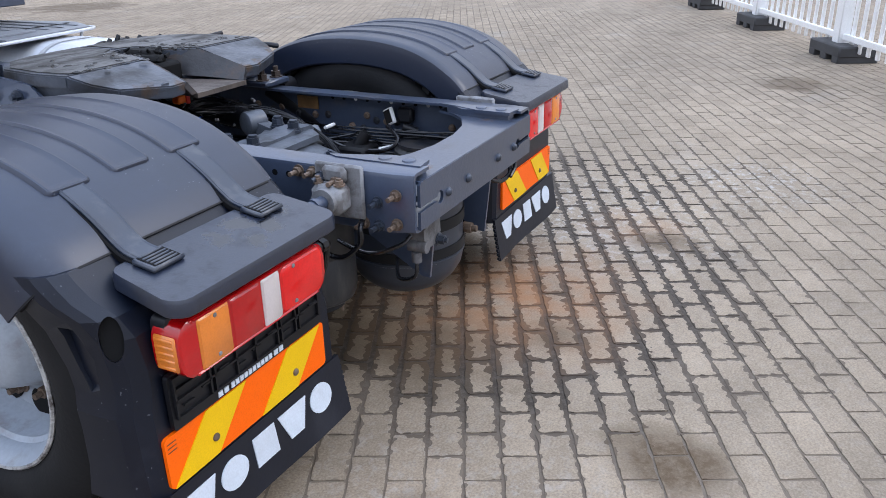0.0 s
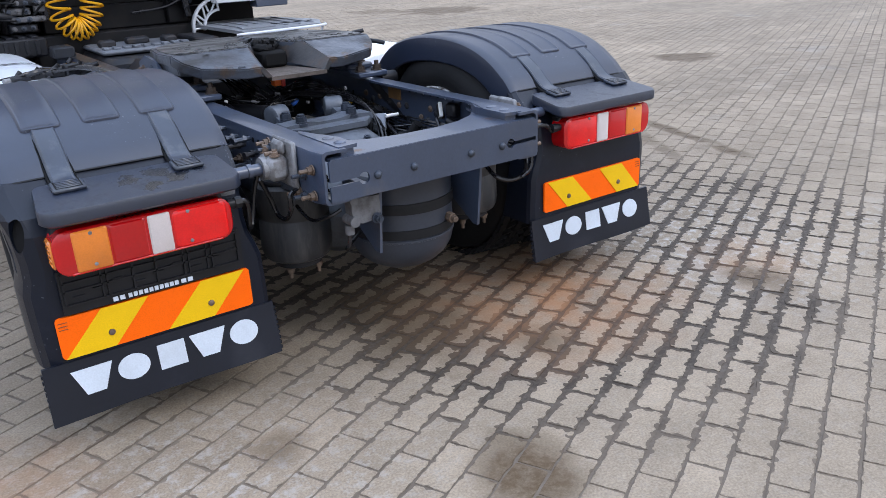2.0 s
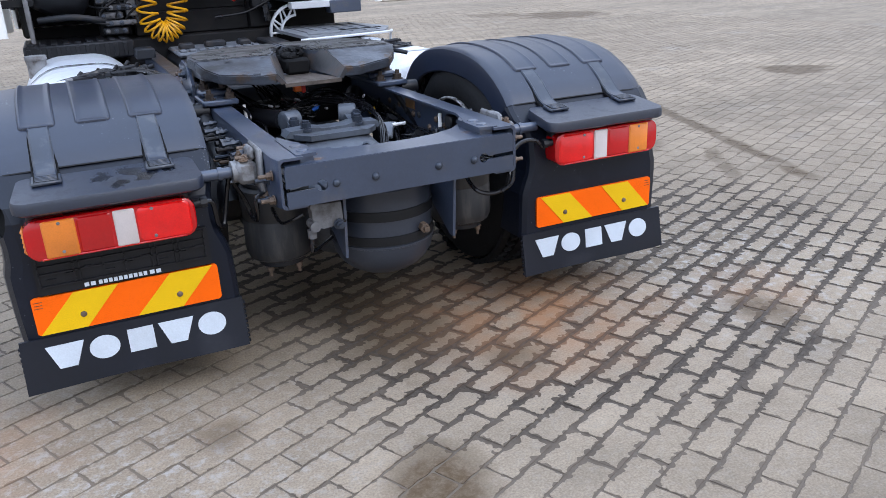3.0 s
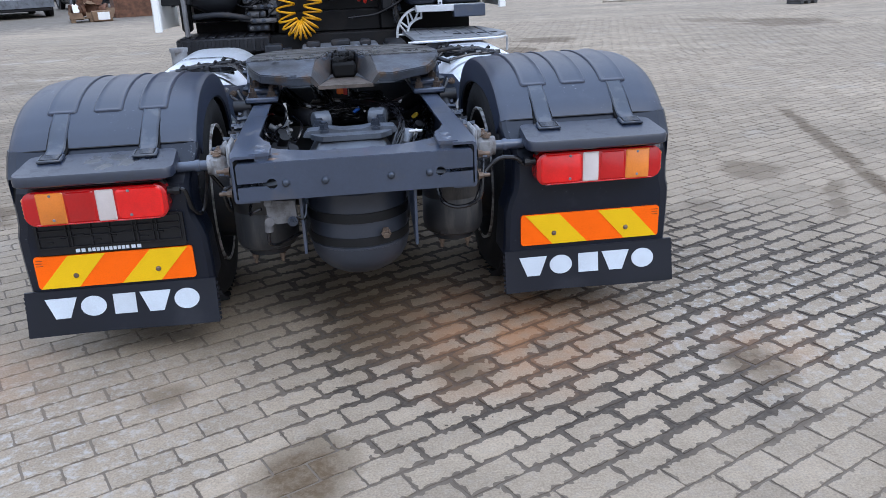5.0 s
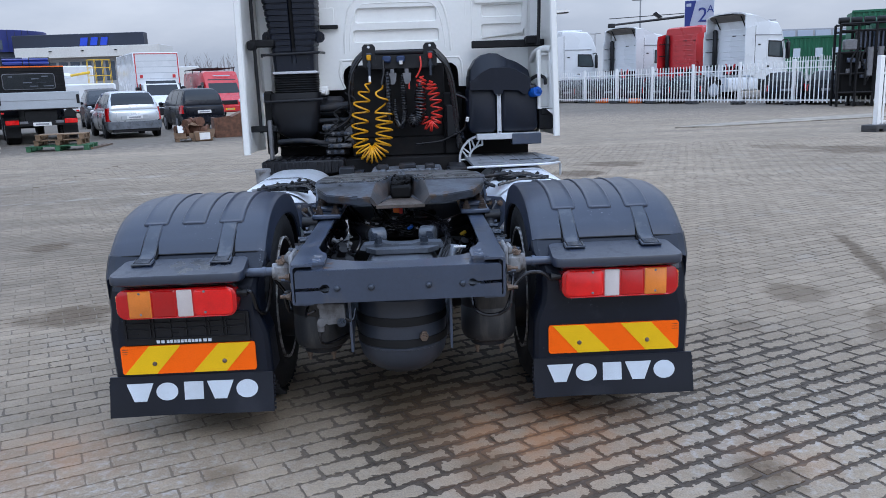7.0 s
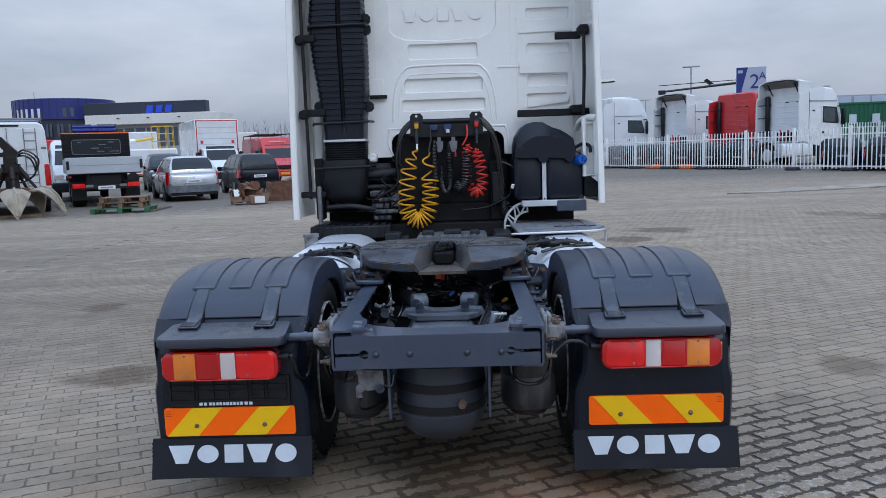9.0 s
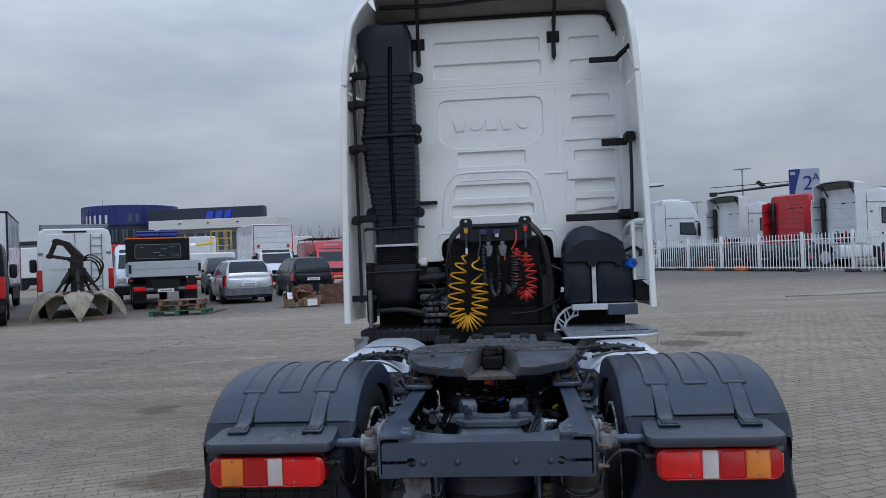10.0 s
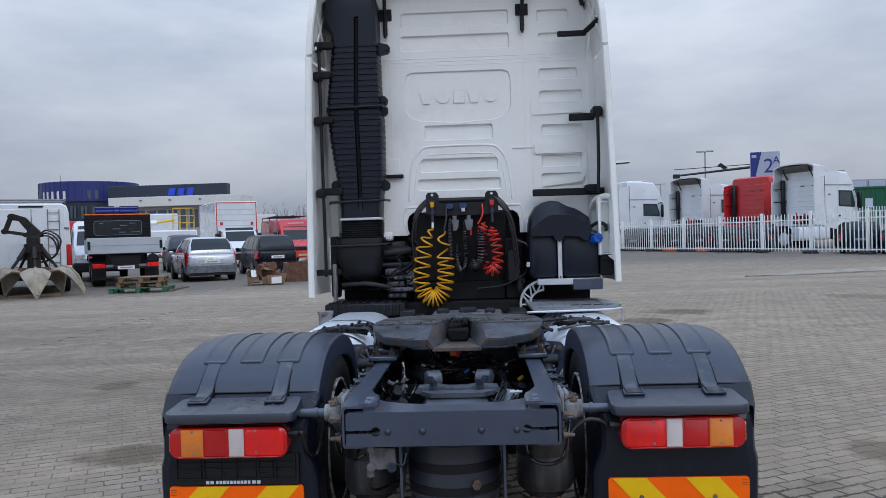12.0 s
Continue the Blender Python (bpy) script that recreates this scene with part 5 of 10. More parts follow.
for s in (-1, 1):
    inner = [(s * 0.02, 1.455), (s * 0.22, 1.445), (s * 0.345, 1.40), (s * 0.42, 1.30), (s * 0.442, 1.14), (s * 0.43, 1.015), (s * 0.145, 1.015), (s * 0.105, 1.07), (s * 0.09, 1.15), (s * 0.075, 1.26), (s * 0.02, 1.29)]
    part("grease_film", made(prism, inner, "z", 0.9848, 0.9885), M_GREASE, fifth, "dark smeared grease on the plate")
    for i in range(14):
        rr = random.Random(100 + i + (50 if s > 0 else 0))
        a, r = rr.uniform(0, 6.28), rr.uniform(0.004, 0.011)
        if i < 8:
            x, y = 0.10 + rr.uniform(-0.01, 0.03) + 0.010 * i, 1.20 - 0.022 * i + rr.uniform(-0.01, 0.01)
        else:
            x, y = rr.uniform(0.12, 0.38), rr.uniform(1.06, 1.36)
        gob = made(turned, (0, 0, 0), (0, 0, 1), [(0, r), (r * 0.35, r * 0.8), (r * 0.55, r * 0.35)], 9)
        for v in gob.verts:
            v.co = Vector((v.co.x * (1.0 + 1.4 * (i % 3)), v.co.y * (1 + 0.4 * math.sin(60 * v.co.x + i)), v.co.z))
        gob.transform(Matrix.Translation((s * x, y, 0.9882)) @ Matrix.Rotation(a, 4, "Z"))
        part("grease_gob", gob, M_GOB, fifth)
    pl = bmesh.new()
    box(pl, s * 0.315, s * 0.465, 0.86, 1.62, 0.812, 0.836, 0.006)
    box(pl, s * 0.315, s * 0.455, 0.97, 1.14, 0.834, 0.862, 0.008)
    sub = part("mounting_plate", pl, M_FRAME, fifth, "dark mounting plate with brown bolts")
    pd = bmesh.new()
    prism(pd, [(1.05, 0.86), (1.33, 0.86), (1.28, 0.95), (1.10, 0.95)], "x", s * 0.34, s * 0.42)
    cyl(pd, (s * 0.33, 1.19, 0.915), (s * 0.435, 1.19, 0.915), 0.04, n=18)
    part("pedestal", pd, M_FRAME_DIRTY, fifth)
    for x, y in ((0.345, 0.90), (0.43, 0.90), (0.345, 1.04), (0.425, 1.04), (0.39, 1.50)):
        part("mounting_bolt", made(bolt, (s * x, y, 0.836 if y < 0.95 or y > 1.4 else 0.862), (0, 0, 1), 0.019, 0.020, 0.018), M_BOLTD, fifth)
    if s < 0:
        em = bmesh.new()
        for i in range(4):
            box(em, -0.385 + i * 0.045, -0.352 + i * 0.045, 0.0, 0.006, 0.908, 0.938, 0.003, Matrix.Translation((0, 0.872 - i * 0.017, 0)))
        part("cast_mark", em, M_PLATE, fifth)
rg = random.Random(913)
for i in range(26):
    x, r = rg.uniform(-0.43, 0.43), rg.uniform(0.004, 0.010)
    if abs(x) < 0.12:
        continue
    gob = made(turned, (0, 0, 0), (0, 0, 1), [(0, r), (r * 0.3, r * 0.85), (r * 0.5, r * 0.3)], 8)
    for v in gob.verts:
        v.co = Vector((v.co.x * rg.uniform(1.2, 3.2), v.co.y * rg.uniform(0.6, 1.3), v.co.z))
    gob.transform(Matrix.Translation((x, 1.035 + 0.05 * math.sin(7 * x) + rg.uniform(-0.03, 0.03), 0.9882)) @ Matrix.Rotation(rg.uniform(-0.4, 0.4), 4, "Z"))
    part("grease_gob", gob, M_GOB, fifth)
# the throat: two flared walls, a tongue below and the greasy jaw at its end
for s in (-1, 1):
    bm = bmesh.new()
    top_line = [(0.150, 0.812, 0.926), (0.140, 0.90, 0.956), (0.125, 1.00, 0.984), (0.088, 1.07, 0.9855), (0.072, 1.15, 0.9855), (0.058, 1.25, 0.9855)]
    low_line = [(0.118, 0.802, 0.884), (0.100, 0.90, 0.890), (0.075, 1.00, 0.896), (0.060, 1.07, 0.900), (0.056, 1.15, 0.904), (0.050, 1.25, 0.908)]
    loft(bm, [[Vector((s * a[0], a[1], a[2])), Vector((s * b[0], b[1], b[2])), Vector((s * (b[0] + 0.02), b[1] + 0.005, b[2] - 0.004)), Vector((s * (a[0] + 0.02), a[1] + 0.005, a[2] - 0.006))] for a, b in zip(top_line, low_line)])
    part("throat_wall", bm, M_THROAT, fifth, "brown stained flared throat wall", sharp=60)
    # torn grease along the rim of the throat
    rg = random.Random(41 + s)
    for i in range(9):
        f = 2.1 + i / 8 * 2.6
        a = top_line[int(f)]
        b = top_line[min(int(f) + 1, 5)]
        q = Vector(a).lerp(Vector(b), f - int(f))
        r = rg.uniform(0.0025, 0.0065)
        gob = made(turned, (0, 0, 0), (0, 0, 1), [(-r * 0.3, r * 0.9), (r * 0.25, r), (r * 0.75, r * 0.45)], 7)
        for v in gob.verts:
            v.co = Vector((v.co.x * rg.uniform(0.8, 1.9), v.co.y * rg.uniform(0.7, 1.8), v.co.z * rg.uniform(0.7, 1.3)))
        gob.transform(Matrix.Translation((s * (q.x + rg.uniform(-0.004, 0.010)), q.y, q.z)) @ Matrix.Rotation(rg.uniform(0, 6), 4, "Z"))
        part("grease_gob", gob, M_GOB, fifth)
bm = bmesh.new()
prism(bm, [(-0.125, 0.795), (0.125, 0.795), (0.10, 0.90), (0.06, 1.07), (-0.06, 1.07), (-0.10, 0.90)], "z", 0.868, 0.884)
part("throat_plate", bm, M_TONGUE, fifth, "worn brown-grey tongue plate below the throat")
bm = bmesh.new()
box(bm, -0.055, 0.058, 1.02, 1.26, 0.885, 0.955, 0.012)
box(bm, -0.050, 0.020, 1.05, 1.15, 0.945, 0.978, 0.012)
box(bm, -0.015, 0.055, 1.10, 1.24, 0.950, 0.990, 0.012)
rg = random.Random(77)
for i in range(14):
    p = Vector((rg.uniform(-0.05, 0.055), rg.uniform(1.03, 1.20), rg.uniform(0.955, 0.992)))
    d = Vector((rg.uniform(-1, 1), rg.uniform(-1, 1), rg.uniform(0.1, 1))).normalized()
    cyl(bm, p, p + d * rg.uniform(0.012, 0.03), rg.uniform(0.006, 0.014), 0.003, n=6)
part("lock_jaw", bm, M_DARKVOID, fifth, "greasy black locking jaw")
# near-black block stands for the dark opening behind the jaw
part("jaw_back", made(box, -0.20, 0.20, 1.26, 1.30, 0.87, 0.944, 0.01), M_DARKVOID, fifth)
bm = bmesh.new()
tube(bm, [(0.50, 0.93, 0.945), (0.46, 0.98, 0.955), (0.47, 1.2, 0.94), (0.45, 1.37, 0.94), (0.62, 1.32, 0.965)], 0.010, 8, 3)
part("release_handle", bm, M_FRAME_DIRTY, fifth)

# ---- fuel tanks and side trays ----
for s in (-1, 1):
    y0, y1 = (1.45, 3.25) if s < 0 else (1.45, 3.15)
    bm = bmesh.new()
    rings = []
    for y, k in ((y0, 0.0), (y0 + 0.012, 0.6), (y0 + 0.04, 1.0), (y1 - 0.04, 1.0), (y1, 0.5)):
        g = 0.035 * (1 - k)
        rings.append([Vector((s * x, y, z)) for x, z in rounded(0.535 + g, 1.205 - g, 0.33 + g, 0.850 - g, 0.255 - g * 0.5, 12)])
    loft(bm, rings)
    tk = part("fuel_tank", bm, M_TANKW, truck, "rounded silver-white fuel tank")
    for y in (1.72, 2.55):
        o = rounded(0.530, 1.210, 0.325, 0.855, 0.259, 12)
        b = bmesh.new()
        loft(b, [[Vector((s * x, y - 0.016, z)) for x, z in o], [Vector((s * x, y + 0.016, z)) for x, z in o]], caps=False)
        part("tank_band", b, M_ALU if s > 0 else M_BLACK, tk)
    part("tank_hose", made(tube, [(s * 1.10, 2.02, 0.785), (s * 1.0, 1.96, 0.836), (s * 0.87, 1.93, 0.859), (s * 0.74, 1.92, 0.851), (s * 0.62, 1.88, 0.83)], 0.009), M_CABLE, tk)
    # parked plugs and couplings on their leads
    rr = random.Random(300 + (20 if s > 0 else 0))
    yc = 2.0 if s > 0 else 1.86
    for k, (x, w, h) in enumerate(((0.60, 0.09, 0.045), (0.66, 0.07, 0.06), (0.715, 0.08, 0.04), (0.80, 0.06, 0.035), (0.89, 0.09, 0.030))):
        y, ang = yc + rr.uniform(-0.05, 0.05), rr.uniform(-0.5, 0.5)
        m = Matrix.Translation((s * x, y, 0.846)) @ Matrix.Rotation(ang, 4, "Z") @ Matrix.Rotation(rr.uniform(-0.3, 0.3), 4, "Y")
        plug = bmesh.new()
        box(plug, -w / 2, w / 2, -0.022, 0.022, 0.0, h, 0.008, m)
        cyl(plug, m @ Vector((w / 2, 0, h * 0.5)), m @ Vector((w / 2 + 0.03, 0, h * 0.5)), 0.012, n=10)
        cyl(plug, m @ Vector((-0.01, 0, h)), m @ Vector((0.01, 0, h + 0.018)), 0.010, n=10)
        plug = part("cable_plug", plug, M_BLACKPL, tk)
        if k in (2, 4):
            part("plug_collar", made(cyl, m @ Vector((-w / 2, 0, h * 0.5)), m @ Vector((-w / 2 - 0.028, 0, h * 0.5)), 0.013, n=12), M_CAST, plug, "pale metal collar")
    for k in range(6):
        y = yc - 0.05 + 0.03 * k
        pts = [(s * (0.96 - 0.05 * k), y, 0.852), (s * (0.86 - 0.04 * k), y + rr.uniform(-0.06, 0.06), 0.885), (s * (0.74 - 0.03 * k), y + rr.uniform(-0.05, 0.05), 0.876), (s * 0.60, y - 0.08, 0.885), (s * 0.50, y - rr.uniform(0.2, 0.45), 0.85)]
        part("coupled_hose", made(tube, pts, 0.0125 if k == 1 else 0.007), M_CABLE, tk)
b = bmesh.new()
cyl(b, (-1.10, 2.93, 0.76), (-1.10, 2.93, 0.885), 0.055, n=20)
cyl(b, (-1.10, 2.93, 0.865), (-1.10, 2.93, 0.89), 0.062, n=24)
part("filler_cap", b, M_CAST, truck, "worn metal filler cap")
bm = bmesh.new()
box(bm, -1.17, -0.50, 3.25, 3.85, 0.80, 0.915, 0.012)
for i in range(11):
    box(bm, -1.15 + i * 0.058, -1.125 + i * 0.058, 3.236, 3.256, 0.815, 0.90, 0.003)
for i in range(9):
    box(bm, -1.14 + i * 0.07, -1.10 + i * 0.07, 3.27, 3.55, 0.912, 0.925, 0.004)
part("ribbed_tray", bm, M_BLACKPL, truck, "black ribbed plastic tray")
part("rail_box", made(box, -0.52, -0.40, 3.0, 3.15, 0.80, 0.87, 0.01), M_FRAME_DIRTY, truck)
part("rail_box", made(box, 0.36, 0.50, 3.0, 3.5, 0.80, 0.84, 0.01), M_FRAME_DIRTY, truck)
M_DECK = mat("grey_tread_plate", (0.22, 0.235, 0.26), 0.45, metal=0.1, vary=0.15, scale=6, dirt=(0.10, 0.10, 0.10), dirt_amount=0.35)
# light grey deck, pierced bracket and beam beside the cab
bm = bmesh.new()
prism(bm, [(0.52, 2.62), (1.10, 2.70), (1.22, 2.95), (1.22, 3.05), (1.12, 3.55), (0.50, 3.60)], "z", 0.868, 0.888)
deck = part("step_deck", bm, M_DECK, truck, "pale grey metal step deck")
for i in range(6):
    part("deck_rib", made(box, 0.60 + i * 0.095, 0.615 + i * 0.095, 2.78, 3.45, 0.8885, 0.894, 0.002), M_DECK, deck)
bm = bmesh.new()
edge = [Vector(p) for p in ((0.47, 2.615, 0.872), (0.52, 2.612, 0.874), (0.82, 2.652, 0.874), (1.10, 2.690, 0.874), (1.165, 2.76, 0.872), (1.205, 2.86, 0.862), (1.222, 2.92, 0.83), (1.225, 2.94, 0.76))]
tube(bm, edge, 0.009, 10, 5)
part("deck_edge", bm, M_ALU, deck, "white rolled edge of the step deck")
part("deck_edge_gap", made(box, 0.82, 1.15, 2.92, 2.945, 0.8885, 0.8925, 0.001), M_BLACK, deck)
part("deck_plate", made(prism, [(0.56, 2.74), (0.80, 2.76), (0.82, 2.90), (0.60, 2.92)], "z", 0.890, 0.897), M_DECK, deck)
bm = bmesh.new()
def arc(r, a0, a1, n=12):
    return [(0.655 - r * math.cos(radians(a0 + (a1 - a0) * i / n)), 0.865 + r * math.sin(radians(a0 + (a1 - a0) * i / n))) for i in range(n + 1)]


outer = arc(0.205, -6, 90) + [(1.10, 1.070)]
inner = [(1.10, 1.048), (0.655, 1.048)] + arc(0.188, 90, -6)
prism(bm, outer + inner, "y", 3.345, 3.375)
prism(bm, arc(0.125, -6, 90) + arc(0.110, 90, -6), "y", 3.345, 3.375)
for a, b in ((0, 0), (0, 24), (24, 30), (30, 54), (54, 60), (60, 88), (88, 88)):
    p, q = arc(0.118, a, a, 1)[0], arc(0.196, b, b, 1)[0]
    cyl(bm, (p[0], 3.36, p[1]), (q[0], 3.36, q[1]), 0.0075, n=8)
part("pierced_bracket", bm, M_ALU, truck, "cast aluminium bracket with triangular holes")
bm = bmesh.new()
box(bm, 0.60, 1.12, 3.24, 3.34, 1.030, 1.078, 0.004)
beam = part("support_beam", bm, M_ALU, truck, "bare aluminium support beam")
part("beam_end", made(box, 0.885, 1.125, 3.228, 3.35, 0.985, 1.075, 0.006), M_FRAME, beam)

# ---- dark tank beside the cab ----
bm = bmesh.new()
for x0, x1 in ((0.535, 0.775), (0.80, 1.115)):
    rings = []
    for y, g in ((3.30, 0.03), (3.31, 0.012), (3.34, 0.0), (3.60, 0.0)):
        rings.append([Vector((x, y, z)) for x, z in rounded(x0 + g, x1 - g, 1.08 + g, 1.47 - g, 0.05 - g * 0.6)])
    loft(bm, rings)
box(bm, 0.60, 1.08, 3.345, 3.62, 1.09, 1.46, 0.02)
lower = part("side_tank", bm, M_GUARD, truck, "dark plastic tank with rounded hood and aluminium strap")
bm = bmesh.new()
hood = [(0.545, 1.430), (0.545, 1.53), (0.56, 1.60), (0.605, 1.675), (0.655, 1.71), (0.72, 1.724), (0.79, 1.718), (0.84, 1.690), (0.87, 1.674), (0.93, 1.654), (0.985, 1.622), (1.043, 1.578), (1.052, 1.51), (1.045, 1.43), (1.022, 1.385),
        (0.99, 1.385), (0.955, 1.418), (0.825, 1.425), (0.812, 1.39), (0.752, 1.39), (0.735, 1.428)]


def hood_ring(k, y, gable=False):
    out = []
    for x, z in hood:
        if gable:
            z = min(z, 1.500 + 0.105 * min(1.0, max(0.0, (x - 0.55) / 0.15)) - 0.085 * max(0.0, (x - 0.90) / 0.14))
        out.append(Vector((0.80 + (x - 0.80) * k, y, 1.47 + (z - 1.47) * k)))
    return out


loft(bm, [hood_ring(0.970, 3.258, True), hood_ring(0.992, 3.266, True), hood_ring(0.985, 3.345), hood_ring(1.0, 3.365), hood_ring(1.0, 3.60)])
part("tank_hood", bm, M_GUARD, lower, "faceted dark plastic hood", sharp=18)
part("tank_strap", made(box, 0.772, 0.806, 3.288, 3.302, 1.07, 1.405, 0.002), M_ALU, lower, "bare aluminium strap")
for z in (1.09, 1.385):
    part("strap_rivet", made(cyl, (0.789, 3.289, z), (0.789, 3.282, z), 0.008, n=10), M_BOLTB, lower)
bm = bmesh.new()
cyl(bm, (1.062, 3.32, 1.395), (1.100, 3.24, 1.405), 0.040, n=20)
for i in range(3):
    box(bm, -0.034, 0.034, -0.006, 0.006, -0.008, 0.008, 0.003, Matrix.Translation((1.102, 3.236, 1.4055)) @ Matrix.Rotation(i * 1.05, 4, Vector((0.05, -0.08, 0.01)).normalized()))
part("blue_cap", bm, M_BLUECAP, lower, "bright blue screw cap")
bm = bmesh.new()
tube(bm, [(1.05, 3.33, 1.50), (1.11, 3.30, 1.53), (1.16, 3.27, 1.51), (1.165, 3.25, 1.46)], 0.014)
part("filler_hose", bm, M_BLACK, lower)

# ---- cab ----
WALL = 3.70
bm = bmesh.new()
poly = [(-1.13, 1.47), (-0.50, 1.47), (-0.50, 1.60), (-0.485, 1.64), (-0.45, 1.67), (0.43, 1.67), (0.47, 1.64), (0.485, 1.60), (0.49, 1.47), (1.13, 1.44), (1.13, 3.10), (1.11, 3.35), (1.05, 3.52), (0.94, 3.605),
        (-0.94, 3.605), (-1.05, 3.52), (-1.11, 3.35), (-1.13, 3.10)]
prism(bm, poly, "y", WALL, WALL + 0.05)
cab_wall = part("cab_rear_wall", bm, M_CAB, truck, "white pressed-steel cab rear wall with recessed panels", sharp=30)
bm = bmesh.new()
SLOTS = [(-0.507, 0.434, 3.289, 3.42), (-0.515, 0.436, 3.088, 3.219), (-0.327, 0.273, 2.299, 2.429), (-0.372, 0.312, 2.018, 2.138), (-0.394, 0.33, 1.858, 1.958), (0.682, 0.951, 3.293, 3.402), (0.69, 0.993, 3.127, 3.202), (0.687, 1.02, 2.798, 2.893), (0.69, 1.06, 2.604, 2.698), (0.698, 1.06, 2.315, 2.404), (0.698, 1.049, 2.038, 2.137), (0.692, 1.06, 1.869, 1.978)]
SLOTS.append((-0.49, 0.44, 2.45, 2.90))
for x0, x1, z0, z1 in SLOTS:
    big = z1 - z0 > 0.3
    r = 0.06 if big else 0.022
    def outline(g):
        o = rounded(x0 - g, x1 + g, z0 - g, z1 + g, r + g * 0.5)
        if big:
            c = (x0 + x1) / 2
            half = [(x1 - c + g, z1 - 0.07), (x1 - c + g, z0 + 0.13 - g), (x1 - c - 0.02 + g, z0 + 0.085 - g), (x1 - c - 0.06 + g, z0 + 0.05 - g), (x1 - c - 0.14 + g, z0 + 0.02 - g), (0.0, z0 - g)]
            o = [(c, z1 + g), (x1 - 0.07, z1 + g), (x1 - 0.02 + g * 0.7, z1 - 0.02 + g * 0.7)] + [(c + x, z) for x, z in half] + [(c - x, z) for x, z in half[-2::-1]] + [(x0 + 0.02 - g * 0.7, z1 - 0.02 + g * 0.7), (x0 + 0.07, z1 + g)]
        return o
    loft(bm, [[Vector((x, WALL - 0.004, z)) for x, z in outline(0.004)], [Vector((x, WALL + (0.016 if big else 0.024), z)) for x, z in outline(-0.006)]])
pressings = bm
carve(cab_wall, pressings, 12)
# raised swages on the wall
for pts, r in (([(-0.475, 1.77), (-0.465, 1.95), (-0.43, 2.12), (-0.37, 2.21), (-0.27, 2.245), (0.22, 2.245), (0.32, 2.21), (0.38, 2.12), (0.415, 1.95), (0.43, 1.77)], 0.012),
               ([(-0.43, 1.79), (-0.42, 1.93), (-0.385, 2.08), (-0.34, 2.15), (-0.25, 2.175), (0.20, 2.175), (0.29, 2.15), (0.335, 2.08), (0.37, 1.93), (0.385, 1.79)], 0.006),
               ([(-0.66, 2.99), (0.0, 2.99), (1.02, 2.99)], 0.004), ([(-0.66, 3.02), (0.0, 3.02), (1.02, 3.02)], 0.004), ([(-0.66, 2.955), (0.0, 2.955), (1.02, 2.955)], 0.003),
               ([(0.615, 1.80), (0.612, 2.2), (0.612, 2.62)], 0.005), ([(0.56, 2.05), (0.56, 2.5), (0.56, 3.4)], 0.003), ([(-0.61, 2.05), (-0.61, 2.5), (-0.61, 3.3)], 0.003),
               ([(-0.49, 1.48), (-0.53, 1.60), (-0.51, 1.70), (-0.44, 1.715), (0.40, 1.715), (0.50, 1.70), (0.52, 1.60), (0.52, 1.48)], 0.010)):
    bm = bmesh.new()
    tube(bm, [(x, WALL + r * 0.3, z) for x, z in pts], r, 8, 6)
    part("pressed_rib", bm, M_CAB, cab_wall)
# plain raised shapes inside the large recess
for i, kind in enumerate("wrbwr"):
    x = -0.36 + i * 0.14
    bm = bmesh.new()
    if kind == "w":
        prism(bm, [(x, 2.73), (x + 0.12, 2.73), (x + 0.09, 2.62), (x + 0.03, 2.62)], "y", WALL + 0.005, WALL + 0.014)
    elif kind == "r":
        prism(bm, ellipse(x + 0.066, 2.675, 0.058, 0.052, 20), "y", WALL + 0.005, WALL + 0.014)
    else:
        box(bm, x + 0.015, x + 0.115, WALL + 0.005, WALL + 0.014, 2.62, 2.73, 0.004)
    part("pressed_shape", bm, M_CAB, cab_wall)
# lower right step of the wall
part("wall_swage", made(prism, [(0.63, 2.245), (1.08, 2.245), (1.06, 2.20), (1.05, 2.15), (0.64, 2.15)], "y", WALL - 0.018, WALL + 0.004), M_CAB, cab_wall)
part("wall_swage", made(prism, [(0.70, 1.86), (1.04, 1.90), (1.08, 1.98), (1.085, 2.15), (1.05, 2.15), (1.03, 1.95), (0.70, 1.885)], "y", WALL - 0.014, WALL + 0.004), M_CAB, cab_wall)
part("wall_swage", made(prism, [(0.63, 2.52), (1.08, 2.52), (1.07, 2.50), (0.63, 2.49)], "y", WALL - 0.012, WALL + 0.004), M_CAB, cab_wall)
part("wall_swage", made(box, 0.44, 0.63, WALL - 0.008, WALL + 0.004, 2.205, 2.225, 0.003), M_CAB, cab_wall)
part("wall_swage", made(box, -0.675, -0.55, WALL - 0.008, WALL + 0.004, 1.98, 2.15, 0.004), M_CAB, cab_wall)
# cab body forward of the wall, sides and roof
bm = bmesh.new()
rings = []
for y, k in ((WALL + 0.02, 1.0), (WALL + 0.10, 1.02), (5.55, 1.02), (5.85, 0.96)):
    rings.append([Vector((x * k, y, 1.0 + (z - 1.0) * (k if k < 1 else 1.0))) for x, z in [(-1.18, 1.0), (1.18, 1.0), (1.20, 3.2), (1.10, 3.62), (0.9, 3.74), (-0.9, 3.74), (-1.10, 3.62), (-1.20, 3.2)]])
loft(bm, rings, caps=False)
bm.faces.new([bm.verts.new(v) for v in [Vector((x, 5.85, z)) for x, z in ((-1.13, 1.0), (1.13, 1.0), (1.15, 3.1), (1.05, 3.5), (-1.05, 3.5), (-1.15, 3.1))]])
part("cab_body", bm, M_CAB, truck, "white cab body")
# added black sheet and blocks below the cab; they stand for deep shade
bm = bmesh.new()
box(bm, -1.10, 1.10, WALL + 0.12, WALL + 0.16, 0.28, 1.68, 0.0)
